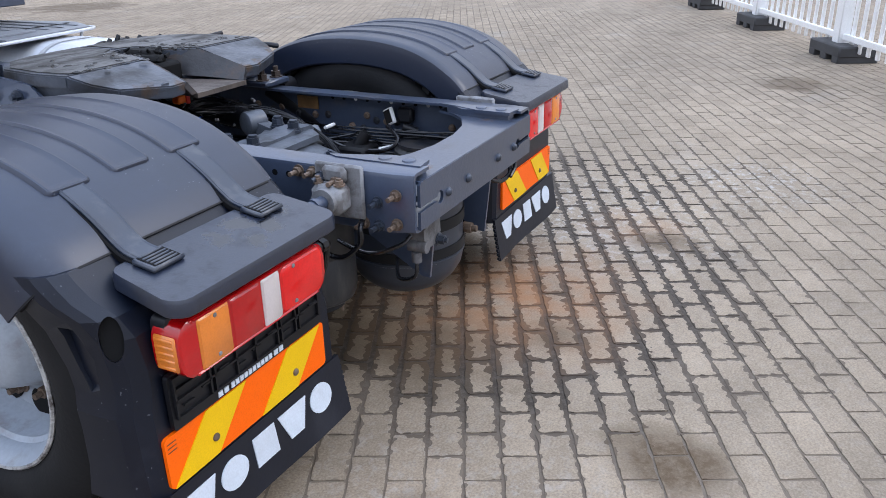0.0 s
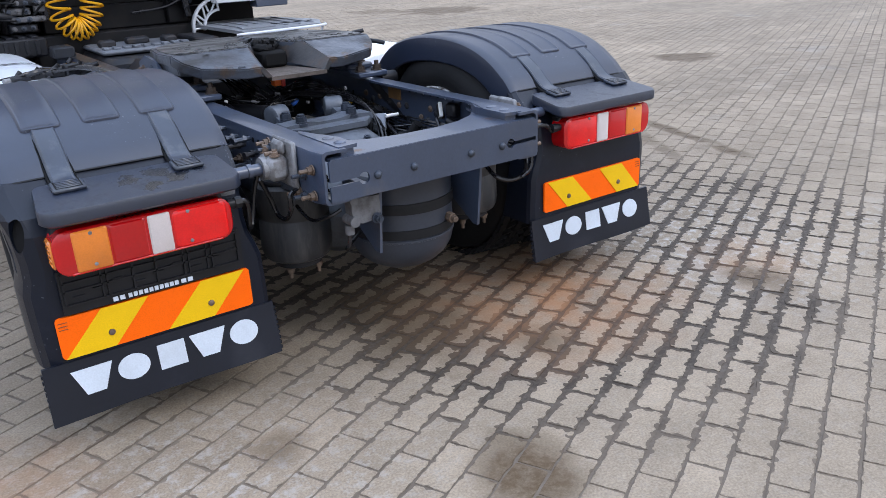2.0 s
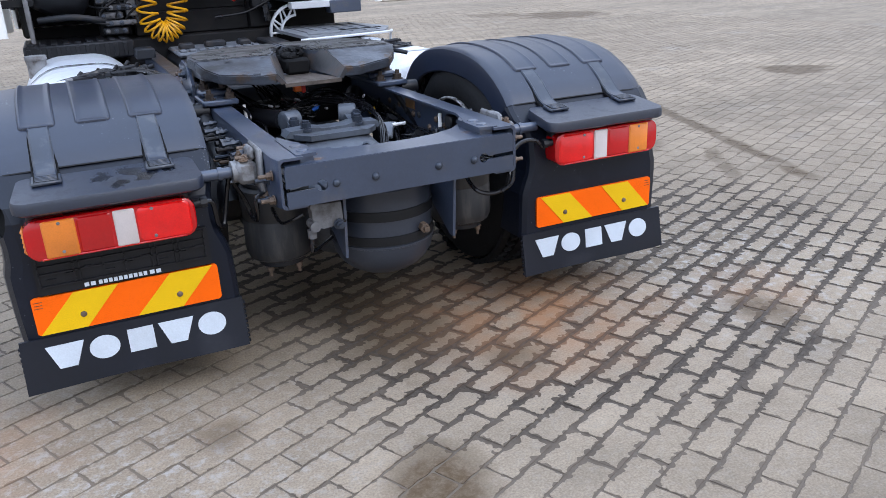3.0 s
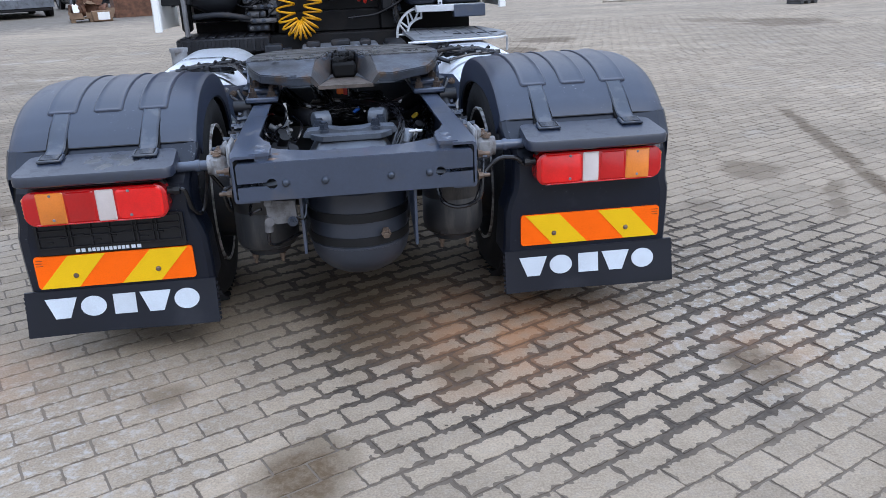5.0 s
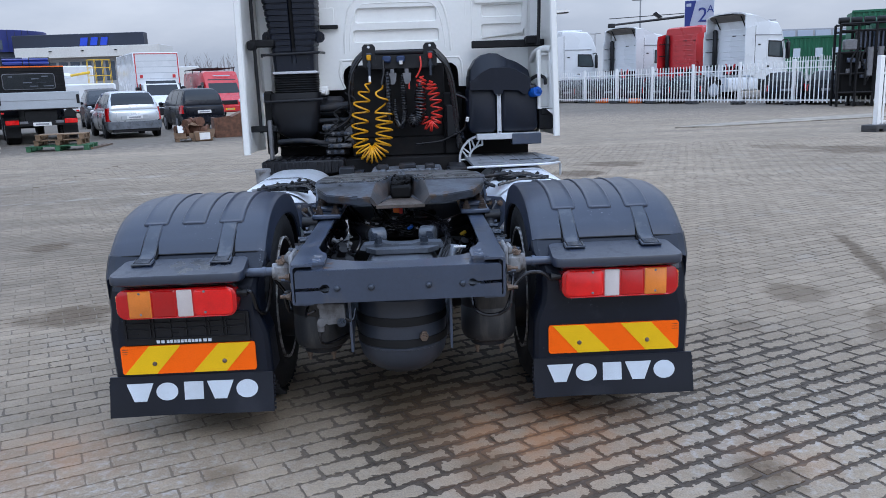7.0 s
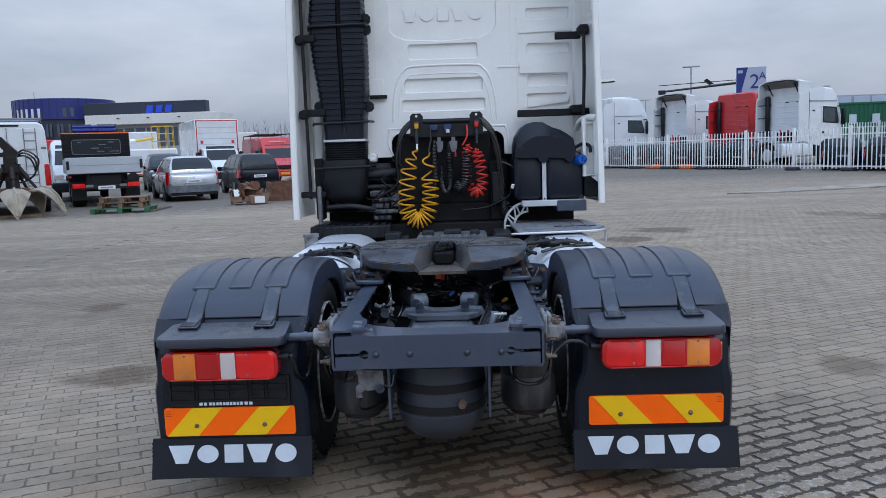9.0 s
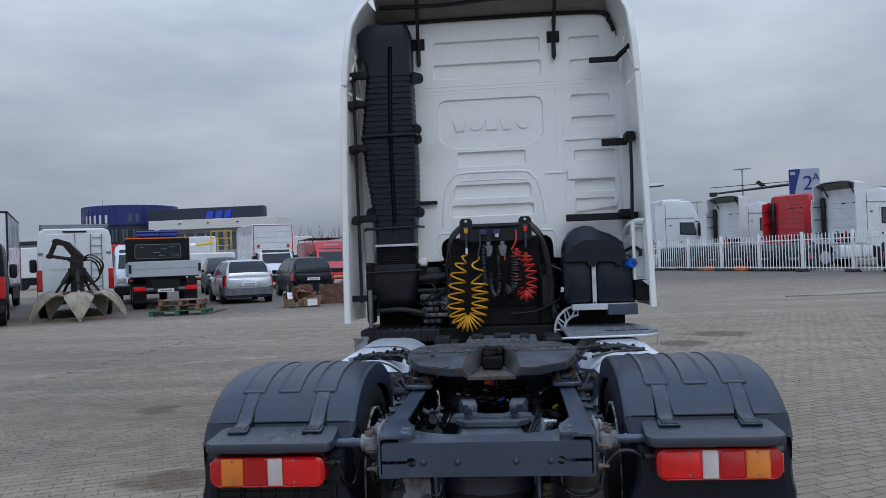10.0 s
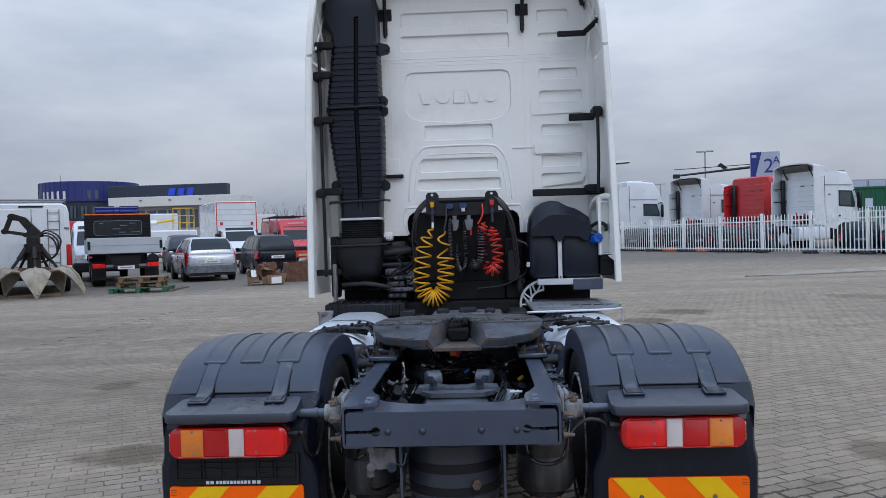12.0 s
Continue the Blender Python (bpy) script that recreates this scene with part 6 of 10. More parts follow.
part("cab_shade_sheet", bm, M_DARKVOID, truck)
part("engine_shade_block", made(box, -0.54, 0.52, 3.44, 3.80, 0.50, 0.90, 0.01), M_VOID, truck)
part("tray_shade_block", made(box, -1.10, -0.54, 3.58, 3.80, 0.40, 0.80, 0.01), M_VOID, truck)
bm = bmesh.new()
tube(bm, [(-1.08, WALL - 0.01, 3.43), (-1.04, WALL - 0.015, 3.52), (-0.92, WALL - 0.015, 3.60), (0.0, WALL - 0.015, 3.612), (0.92, WALL - 0.015, 3.60), (1.04, WALL - 0.015, 3.52), (1.08, WALL - 0.01, 3.43)], 0.018)
part("roof_seal", bm, M_BLACK, truck)

# roof deflector with its struts
bm = bmesh.new()
rings = []
for y, z, w in ((3.16, 3.98, 0.98), (3.30, 3.96, 1.0), (3.72, 3.86, 1.02), (4.2, 3.74, 1.05)):
    o = [Vector((w * u, y + 0.05 * u * u, z - 0.10 * abs(u) ** 4)) for u in (-1, -0.9, -0.7, -0.4, 0, 0.4, 0.7, 0.9, 1)]
    rings.append(o + [v - Vector((0, 0, 0.03)) for v in o[::-1]])
loft(bm, rings)
roof = part("roof_deflector", bm, M_CAB, truck, "white roof air deflector, dull grey-brown underneath")
M_UNDER = mat("dull_fibre_underside", (0.20, 0.178, 0.155), 0.85, vary=0.2, scale=3)
bm = bmesh.new()
rings = []
for y, z, w in ((3.20, 3.94, 0.96), (3.45, 3.78, 0.98), (3.66, 3.65, 1.0), (3.74, 3.60, 1.0)):
    o = [Vector((w * u, y, z - 0.02 * abs(u) ** 4)) for u in (-1, -0.6, -0.2, 0.2, 0.6, 1)]
    rings.append(o + [v + Vector((0, 0.015, 0.02)) for v in o[::-1]])
loft(bm, rings)
part("deflector_lining", bm, M_UNDER, roof, "grey-brown fibre lining")
bm = bmesh.new()
tube(bm, [(-0.95, 3.50, 3.70), (-0.4, 3.50, 3.69), (0.0, 3.50, 3.715), (0.5, 3.50, 3.72), (0.95, 3.50, 3.70)], 0.02)
part("lining_bar", bm, M_BLACKPL, roof)
for x in (-0.640, 0.553):
    bm = bmesh.new()
    box(bm, x - 0.018, x + 0.018, WALL - 0.05, WALL - 0.015, 3.22, 3.40, 0.006)
    cyl(bm, (x, WALL - 0.05, 3.36), (x + 0.02, WALL - 0.22, 3.82), 0.016, n=10)
    cyl(bm, (x, WALL - 0.05, 3.20), (x, WALL - 0.04, 3.56), 0.011, n=10)
    strut = part("roof_strut", bm, M_BLACKPL, truck, "black deflector strut")
    part("strut_plate", made(box, x - 0.055, x + 0.055, WALL - 0.014, WALL + 0.002, 3.36, 3.46, 0.004), M_BLACK, strut)

# side deflectors: upper and lower panel each side
LOWER = {-1: [(0.985, 1.284), (1.4, 1.280), (2.0, 1.270), (2.5, 1.260), (2.945, 1.248)], 1: [(1.050, 1.266), (1.4, 1.258), (2.0, 1.242), (2.5, 1.226), (2.945, 1.210)]}
UPPER = {-1: [(2.965, 1.243), (3.2, 1.222), (3.45, 1.187), (3.60, 1.132), (3.72, 1.05)], 1: [(2.965, 1.206), (3.2, 1.192), (3.45, 1.164), (3.60, 1.110), (3.72, 1.03)]}
for s in (-1, 1):
    for name, stations in (("side_deflector", LOWER[s]), ("upper_side_deflector", UPPER[s])):
        bm = bmesh.new()
        rings = []
        for z, x in stations:
            tail = 3.14 if z < 3.4 else 3.14 + (z - 3.4) * 0.5
            if name == "side_deflector" and z > 2.9:
                tail += 0.01
            rings.append([Vector((s * px, py, z)) for px, py in ((x - 0.045, 3.76), (x - 0.012, 3.60), (x, 3.4), (x, tail + 0.02), (x - 0.010, tail), (x - 0.045, tail), (x - 0.055, tail + 0.015), (x - 0.045, tail + 0.03),
                                                                 (x - 0.022, tail + 0.04), (x - 0.022, 3.4), (x - 0.035, 3.60), (x - 0.07, 3.76))])
        loft(bm, rings)
        part(name, bm, M_CAB, truck, "white side air deflector panel")
    bm = bmesh.new()
    box(bm, s * 1.08, s * 1.20, WALL - 0.02, WALL + 0.12, 1.44, 3.40, 0.03)
    part("cab_corner", bm, M_CAB, truck)
# inner stays of the deflectors
def rod(pts, r, name, m=None):
    bm = bmesh.new()
    tube(bm, pts, r, 8, 0 if len(pts) == 2 else 4)
    return part(name, bm, m or M_BLACKPL, truck)
rod([(-1.185, 3.42, 3.05), (-1.185, 3.42, 2.4), (-1.18, 3.42, 1.14)], 0.014, "deflector_rod")
rod([(1.150, 3.45, 2.44), (1.150, 3.45, 2.1), (1.140, 3.45, 1.78)], 0.014, "deflector_rod")
bm = bmesh.new()
box(bm, 0.60, 1.215, 3.58, 3.62, 1.775, 1.835, 0.006)
box(bm, 1.05, 1.16, 3.50, 3.66, 1.79, 1.86, 0.01)
part("lower_stay", bm, M_BLACK, truck, "black flat steel stay")
bm = bmesh.new()
box(bm, 0.925, 1.14, 3.55, 3.59, 2.41, 2.47, 0.006)
box(bm, 1.11, 1.19, 3.44, 3.60, 2.43, 2.51, 0.012)
part("middle_stay", bm, M_BLACK, truck)
bm = bmesh.new()
box(bm, 0.845, 1.09, 3.55, 3.585, 3.13, 3.175, 0.006)
tube(bm, [(1.07, 3.56, 3.155), (1.12, 3.50, 3.19), (1.18, 3.42, 3.23)], 0.022, 8)
part("upper_stay", bm, M_BLACK, truck)
for z, w in ((3.10, 0.10), (2.85, 0.07), (2.47, 0.08), (1.86, 0.14)):
    bm = bmesh.new()
    box(bm, -1.22, -1.22 + w + 0.06, 3.40, 3.46, z - 0.03, z + 0.03, 0.01)
    tube(bm, [(-1.10, 3.43, z), (-1.02, 3.52, z - 0.01), (-0.95, 3.62, z - 0.01)], 0.018, 8)
    box(bm, -1.235, -1.17, 3.36, 3.48, z - 0.05, z + 0.02, 0.012)
    part("deflector_hinge", bm, M_BLACK, truck)
for a, b in (((1.15, 3.45, 3.40), (1.10, 3.60, 2.98)), ((1.12, 3.60, 3.42), (1.185, 3.35, 3.05)), ((1.13, 3.55, 3.28), (1.19, 3.35, 3.24))):
    part("panel_rib", made(cyl, a, b, 0.010, n=8), M_CAB, truck)
for a, b in (((-1.19, 3.35, 3.40), (-1.15, 3.60, 2.98)), ((-1.16, 3.60, 3.42), (-1.20, 3.35, 3.05))):
    part("panel_rib", made(cyl, a, b, 0.010, n=8), M_CAB, truck)
brace = part("inner_bracing", made(box, 1.105, 1.245, 3.335, 3.350, 1.262, 1.735, 0.006), M_CAB, truck, "white moulded inner bracing of the deflector")
for x0, x1, y0 in ((1.105, 1.132, 3.27), (1.196, 1.240, 3.24)):
    part("brace_post", made(box, x0, x1, y0, 3.338, 1.262, 1.735, 0.006), M_CAB, brace)
for z in (1.27, 1.52, 1.70):
    part("brace_rib", made(box, 1.125, 1.205, 3.300, 3.338, z - 0.009, z + 0.009, 0.003), M_CAB, brace)
part("brace_head", made(tube, [(1.10, 3.55, 1.66), (1.115, 3.44, 1.72), (1.165, 3.32, 1.745), (1.215, 3.24, 1.735)], 0.026, 10), M_CAB, brace)
part("brace_foot", made(prism, [(1.165, 1.262), (1.262, 1.262), (1.272, 1.06), (1.252, 1.055), (1.235, 1.20)], "y", 3.20, 3.225), M_CAB, brace)
part("brace_gap", made(box, 1.12, 1.235, 3.31, 3.48, 1.095, 1.255, 0.010), M_BLACK, brace)
part("lower_hinge", made(box, -1.265, -1.05, 3.40, 3.46, 1.150, 1.200, 0.008), M_BLACK, truck)
part("lower_hinge", made(box, 1.13, 1.25, 3.30, 3.60, 1.21, 1.28, 0.012), M_BLACK, truck)
part("support_leg", made(box, -1.115, -1.085, 3.36, 3.42, 0.92, 1.245, 0.006), M_CABLEG, truck)

# ---- intake duct ----
DUCT_Z = [1.62, 1.70, 1.79, 1.90, 2.03, 2.25, 2.45, 2.63, 2.90, 3.10, 3.20, 3.31, 3.47, 3.53, 3.56]
DUCT_L = [-1.048, -1.050, -1.056, -1.070, -1.087, -1.118, -1.136, -1.140, -1.108, -1.086, -1.092, -1.146, -1.150, -1.11, -1.06]
DUCT_R = [-0.708, -0.705, -0.700, -0.682, -0.674, -0.668, -0.668, -0.680, -0.686, -0.688, -0.690, -0.690, -0.694, -0.70, -0.72]
levels = [(3.56, 0.05, 0.0), (3.53, 0.015, 0.0), (3.47, 0.0, 0.0), (3.40, 0.0, 0.0), (3.34, 0.0, 0.0), (3.335, 0.0, 0.03), (3.31, 0.0, 0.035), (3.25, 0.0, 0.035), (3.20, 0.0, 0.035), (3.14, 0.0, 0.035)]
z = 3.12
while z > 1.80:
    levels += [(z, 0.0, 0.035), (z - 0.030, 0.0, 0.035), (z - 0.034, 0.008, 0.035), (z - 0.044, 0.008, 0.035)]
    z -= 0.048
levels += [(1.79, 0.0, 0.02), (1.70, 0.0, 0.0), (1.62, 0.0, 0.0)]
bm = bmesh.new()
rings = []
for z, inset, g in levels:
    x0, x1 = float(np.interp(z, DUCT_Z, DUCT_L)) + inset * 0.8, float(np.interp(z, DUCT_Z, DUCT_R)) - inset * 0.8
    yb = 3.44 + inset
    xc = float(np.interp(z, [1.7, 2.57, 3.35], [-0.872, -0.885, -0.861]))
    rings.append([Vector((x, y, z)) for x, y in ((x0, 3.69), (x0, yb + 0.05), (x0 + 0.012, yb + 0.018), (x0 + 0.035, yb), (xc - 0.020, yb), (xc - 0.013, yb + g), (xc + 0.013, yb + g), (xc + 0.020, yb), (x1 - 0.035, yb), (x1 - 0.012, yb + 0.018),
                                                 (x1, yb + 0.05), (x1, 3.69))])
loft(bm, rings)
duct_ob = part("intake_duct", bm, M_GUARD, truck, "tall ribbed black plastic air intake duct", sharp=25)
# near-black strip along the groove's floor, with the groove's shade in its colour
part("duct_groove", made(loft, [[Vector((float(np.interp(z, [1.7, 2.57, 3.35], [-0.872, -0.885, -0.861])) + u, 3.466 + v, z)) for u, v in ((-0.012, 0), (0.012, 0), (0.012, 0.008), (-0.012, 0.008))] for z in (1.82, 2.2, 2.57, 3.0, 3.32)]),
     M_DARKVOID, duct_ob)
for x, z in ((-0.640, 3.075), (-0.672, 2.630), (-0.672, 2.545), (-0.672, 1.905), (-1.085, 1.915)):
    sgn = 1 if x > -0.9 else -1
    lug = part("duct_lug", made(prism, [(x - sgn * 0.06, z + 0.065), (x + sgn * 0.03, z + 0.040), (x + sgn * 0.048, z + 0.018), (x + sgn * 0.048, z - 0.018), (x + sgn * 0.03, z - 0.040), (x - sgn * 0.06, z - 0.055)], "y", 3.53, 3.56), M_GUARD, duct_ob)
    part("lug_bolt", made(cyl, (x + sgn * 0.02, 3.533, z), (x + sgn * 0.02, 3.515, z), 0.013, n=8), M_BLACKPL, lug)
for z in (2.573, 1.775, 1.40):
    b = bmesh.new()
    tube(b, [(-1.16, 3.60, z - 0.01), (-1.13, 3.42, z - 0.006), (-0.66, 3.42, z + 0.002), (-0.64, 3.60, z + 0.005)], 0.011, 8, 0)
    part("duct_clamp", b, M_BLACKPL, duct_ob)
part("duct_band", made(box, -1.055, -0.698, 3.432, 3.69, 1.612, 1.634, 0.004), M_ALU, duct_ob, "thin bright clamp band")
part("wall_strap", made(box, -0.67, -0.52, 3.655, 3.690, 1.978, 2.008, 0.004), M_BLACK, duct_ob)
bm = bmesh.new()
rings = []
for i in range(21):
    z = 1.612 - i * 0.0095
    g = 0.0 if i % 2 else 0.010
    rings.append([Vector((x, y, z)) for x, y in rounded(-1.06 + g, -0.695 - g, 3.45 + g, 3.69 - g, 0.05)])
loft(bm, rings)
part("bellows_sleeve", bm, M_BLACK, duct_ob, "black corrugated rubber sleeve")
bm = bmesh.new()
rings = []
for z, x0, x1, y0 in ((1.46, -1.10, -0.68, 3.45), (1.30, -1.10, -0.70, 3.43), (1.14, -1.07, -0.72, 3.46), (1.08, -0.98, -0.76, 3.52)):
    rings.append([Vector((x, y, z)) for x, y in rounded(x0, x1, y0, 3.80, 0.06)])
loft(bm, rings)
part("filter_housing", bm, M_BLACKPL, duct_ob)
bm = bmesh.new()
box(bm, -1.155, -1.085, 3.50, 3.62, 0.95, 1.48, 0.015)
part("rear_panel_edge", bm, M_BLACK, truck)
bm = bmesh.new()
tube(bm, [(-1.05, 3.45, 1.06), (-0.85, 3.42, 1.07), (-0.70, 3.44, 1.045), (-0.60, 3.50, 1.02)], 0.022, 10)
part("pipe", bm, M_FRAME_DIRTY, truck)
rack_ob = part("valve_carrier", made(box, -0.68, -0.47, 3.55, 3.66, 0.92, 1.20, 0.01), M_VOID, truck, "soiled carrier plate with stacked air valves")
for i, (x0, x1, y0, z0, z1) in enumerate(((-0.66, -0.50, 3.45, 0.935, 0.985), (-0.64, -0.44, 3.43, 0.995, 1.030), (-0.67, -0.52, 3.46, 1.038, 1.085), (-0.62, -0.46, 3.44, 1.092, 1.135), (-0.68, -0.55, 3.45, 1.140, 1.19), (-0.50, -0.43, 3.45, 1.05, 1.17))):
    v = part("air_valve", made(box, x0, x1, y0, 3.552, z0, z1, 0.008), M_VALVE if i % 3 else M_FRAME_DIRTY, rack_ob)
    zc = (z0 + z1) / 2
    for k in range(3):
        x = x0 + (x1 - x0) * (k + 0.5) / 3
        part("valve_port", made(bolt, (x, y0, zc), (0.1 * (k - 1), -1, 0.15), 0.012, 0.012, 0.022), M_VALVE if (i + k) % 3 == 0 else M_BOLTB, v)
    if i % 2:
        part("valve_hose", made(tube, [(x0 + 0.02, y0 - 0.02, zc), (x0 - 0.03, y0 - 0.02, zc + 0.005), (x0 - 0.08, y0 + 0.03, zc + 0.01), (x0 - 0.12, y0 + 0.10, zc + 0.03)], 0.006, 8), M_BLACK, v)
rk = random.Random(23)
for k in range(5):
    x, z = rk.uniform(-0.66, -0.46), rk.uniform(1.20, 1.46)
    pts = [(x, 3.47, z), (x + rk.uniform(-0.10, 0.10), 3.44, z - 0.07), (x + rk.uniform(-0.12, 0.12), 3.45, z - 0.16), (x + rk.uniform(-0.08, 0.08), 3.47, max(0.95, z - 0.26))]
    part("air_line", made(tube, pts, rk.choice((0.005, 0.007)), 8), M_BLACK, rack_ob)
part("dryer_body", made(box, -0.80, -0.50, 3.60, 3.75, 1.25, 1.42, 0.03), M_FRAME_DIRTY, truck)
part("air_pipe", made(cyl, (-0.80, 3.58, 1.32), (-0.45, 3.58, 1.34), 0.035, n=12), M_FRAME_DIRTY, truck)
part("air_pipe", made(cyl, (-0.75, 3.56, 1.22), (-0.46, 3.57, 1.22), 0.022, n=12), M_FRAME_DIRTY, truck)
bm = bmesh.new()
box(bm, -0.725, -0.625, 3.60, 3.69, 1.43, 1.505, 0.012)
box(bm, -0.70, -0.65, 3.57, 3.61, 1.44, 1.475, 0.006)
part("cab_latch", bm, M_CAB, truck)
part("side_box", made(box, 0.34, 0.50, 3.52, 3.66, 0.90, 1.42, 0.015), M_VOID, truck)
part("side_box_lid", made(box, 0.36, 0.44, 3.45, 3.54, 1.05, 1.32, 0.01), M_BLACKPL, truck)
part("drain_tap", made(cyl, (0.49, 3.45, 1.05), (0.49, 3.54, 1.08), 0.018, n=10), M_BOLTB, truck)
# near-black bar and panel fill the dark space behind the hoses
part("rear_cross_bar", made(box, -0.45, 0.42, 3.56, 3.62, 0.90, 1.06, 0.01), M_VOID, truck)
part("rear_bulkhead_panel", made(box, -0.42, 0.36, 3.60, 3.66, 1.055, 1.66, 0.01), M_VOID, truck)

# ---- connection panel with coil hoses ----
bm = bmesh.new()
box(bm, -0.295, 0.275, 3.48, 3.53, 1.625, 1.745, 0.006)
for x in (-0.262, 0.243):
    prism(bm, [(x - 0.055, 1.645), (x + 0.055, 1.645), (x + 0.055, 1.805), (x + 0.035, 1.830), (x - 0.035, 1.830), (x - 0.055, 1.805)], "y", 3.475, 3.487)
cyl(bm, (-0.21, 3.49, 1.760), (0.19, 3.49, 1.760), 0.022, n=12)
panel = part("connection_panel", bm, M_BLACKPL, truck, "black trailer connection panel")
for x in (-0.262, 0.243):
    part("panel_hole", made(cyl, (x, 3.474, 1.807), (x, 3.470, 1.807), 0.011, n=12), M_WHITEPL, panel)
for x, m in ((-0.115, M_SOCKET), (0.0, M_SOCKET)):
    b = bmesh.new()
    box(b, x - 0.035, x + 0.035, 3.445, 3.48, 1.680, 1.730, 0.008)
    part("socket", b, m, panel, "small blue socket cover")
part("white_coupling", made(cyl, (0.0, 3.44, 1.690), (0.0, 3.44, 1.660), 0.016, n=12), M_WHITEPL, panel)
for x in (-0.075, 0.045):
    b = bmesh.new()
    prism(b, [(x - 0.035, 1.590), (x + 0.035, 1.590), (x + 0.03, 1.530), (x + 0.012, 1.500), (x - 0.012, 1.500), (x - 0.03, 1.530)], "y", 3.43, 3.47)
    cyl(b, (x, 3.45, 1.585), (x, 3.45, 1.625), 0.018, n=10)
    part("parked_plug", b, M_CABLEG, panel, "grey parked plug")
for x, m in ((-0.262, M_BOLTB), (0.243, M_BOLTB)):
    b = bmesh.new()
    cyl(b, (x, 3.455, 1.745), (x, 3.455, 1.565), 0.012, n=10)
    cyl(b, (x, 3.450, 1.675), (x, 3.450, 1.645), 0.018, n=8)
    box(b, x - 0.022, x + 0.022, 3.44, 3.475, 1.720, 1.760, 0.006)
    coupling = part("air_coupling", b, m, panel)
    part("coupling_cap", made(box, x - 0.018, x + 0.018, 3.432, 3.452, 1.700, 1.745, 0.006), M_COILR if x > 0 else M_COILY, coupling)


def coil(pts, radius, turns, r, name, m, label, pace=None):
    """A coiled hose whose coil follows a line; radius and density may change along it."""
    line = smooth_line(pts, 12)
    out = []
    n = turns * 14
    u = None
    for i in range(n + 1):
        f = i / n * (len(line) - 1)
        a = min(int(f), len(line) - 2)
        c = line[a].lerp(line[a + 1], f - a)
        d = (line[min(a + 2, len(line) - 1)] - line[max(a - 1, 0)]).normalized()
        side = d.cross(Vector((0, 1, 0))).normalized()
        depth = side.cross(d)
        ang = 2 * math.pi * i / 14
        if pace:
            ang = 2 * math.pi * float(np.interp(i / n, [q[0] for q in pace], [q[1] for q in pace]))
        k = min(1.0, 7 * i / n + 0.1, 7 * (n - i) / n + 0.1)
        out.append(c + radius * k * (side * math.cos(ang) + depth * math.sin(ang)))
    bm = bmesh.new()
    tube(bm, out, r, 6, 0)
    part(name, bm, m, panel, label)


coil([(-0.262, 3.41, 1.53), (-0.315, 3.40, 1.43), (-0.345, 3.40, 1.30), (-0.362, 3.40, 1.17), (-0.366, 3.40, 1.05), (-0.335, 3.40, 0.965), (-0.270, 3.40, 0.930), (-0.205, 3.40, 0.965), (-0.170, 3.40, 1.05), (-0.160, 3.40, 1.17),
      (-0.162, 3.40, 1.29), (-0.185, 3.40, 1.40), (-0.165, 3.41, 1.50)], 0.066, 64, 0.0078, "coil_hose", M_COILY, "yellow coiled air hose", ((0.0, 0.0), (0.36, 6.5), (0.45, 8.8), (0.60, 14.5), (0.83, 20.0), (1.0, 21.5)))
rod([(-0.262, 3.45, 1.57), (-0.262, 3.43, 1.55), (-0.262, 3.41, 1.525)], 0.0095, "hose_end", M_WHITEPL)
rod([(-0.145, 3.45, 1.70), (-0.145, 3.43, 1.60), (-0.155, 3.42, 1.55), (-0.165, 3.41, 1.50)], 0.009, "hose_end", M_CABLE)
coil([(0.175, 3.43, 1.56), (0.155, 3.43, 1.48), (0.15, 3.43, 1.36), (0.16, 3.43, 1.24)], 0.036, 8, 0.0066, "coil_hose", M_COILR, "red coiled air hose")
coil([(0.16, 3.41, 1.26), (0.20, 3.41, 1.17), (0.25, 3.41, 1.16), (0.28, 3.41, 1.23), (0.275, 3.41, 1.36), (0.245, 3.41, 1.46), (0.235, 3.41, 1.52)], 0.045, 13, 0.0074, "coil_hose", M_COILR, "red coiled air hose")
coil([(0.145, 3.38, 1.50), (0.145, 3.38, 1.38), (0.135, 3.38, 1.24), (0.09, 3.38, 1.19), (0.07, 3.38, 1.26)], 0.042, 22, 0.008, "coil_cable", M_CABLE, "black coiled electric cable")
coil([(-0.115, 3.42, 1.60), (-0.115, 3.42, 1.40), (-0.11, 3.42, 1.20)], 0.022, 34, 0.006, "coil_cable", M_CABLE, "black coiled electric cable")
coil([(0.005, 3.42, 1.58), (0.01, 3.42, 1.40), (0.01, 3.42, 1.22), (-0.03, 3.42, 1.16), (-0.06, 3.42, 1.24), (-0.06, 3.42, 1.38)], 0.022, 46, 0.006, "coil_cable", M_CABLE, "black coiled electric cable")
rod([(0.16, 3.46, 1.72), (0.165, 3.44, 1.65), (0.15, 3.43, 1.60), (0.12, 3.43, 1.55)], 0.007, "hose_end", M_COILR)
rod([(0.06, 3.45, 1.56), (0.06, 3.44, 1.46)], 0.007, "hose_end", M_COILR)
rod([(-0.30, 3.50, 1.76), (-0.40, 3.46, 1.62), (-0.44, 3.44, 1.45), (-0.44, 3.44, 1.25), (-0.60, 3.44, 1.14), (-0.66, 3.44, 1.10)], 0.012, "air_line", M_CABLE)
rod([(-0.28, 3.52, 1.78), (-0.38, 3.50, 1.68), (-0.425, 3.48, 1.5), (-0.43, 3.48, 1.0)], 0.026, "air_line", M_CABLE)
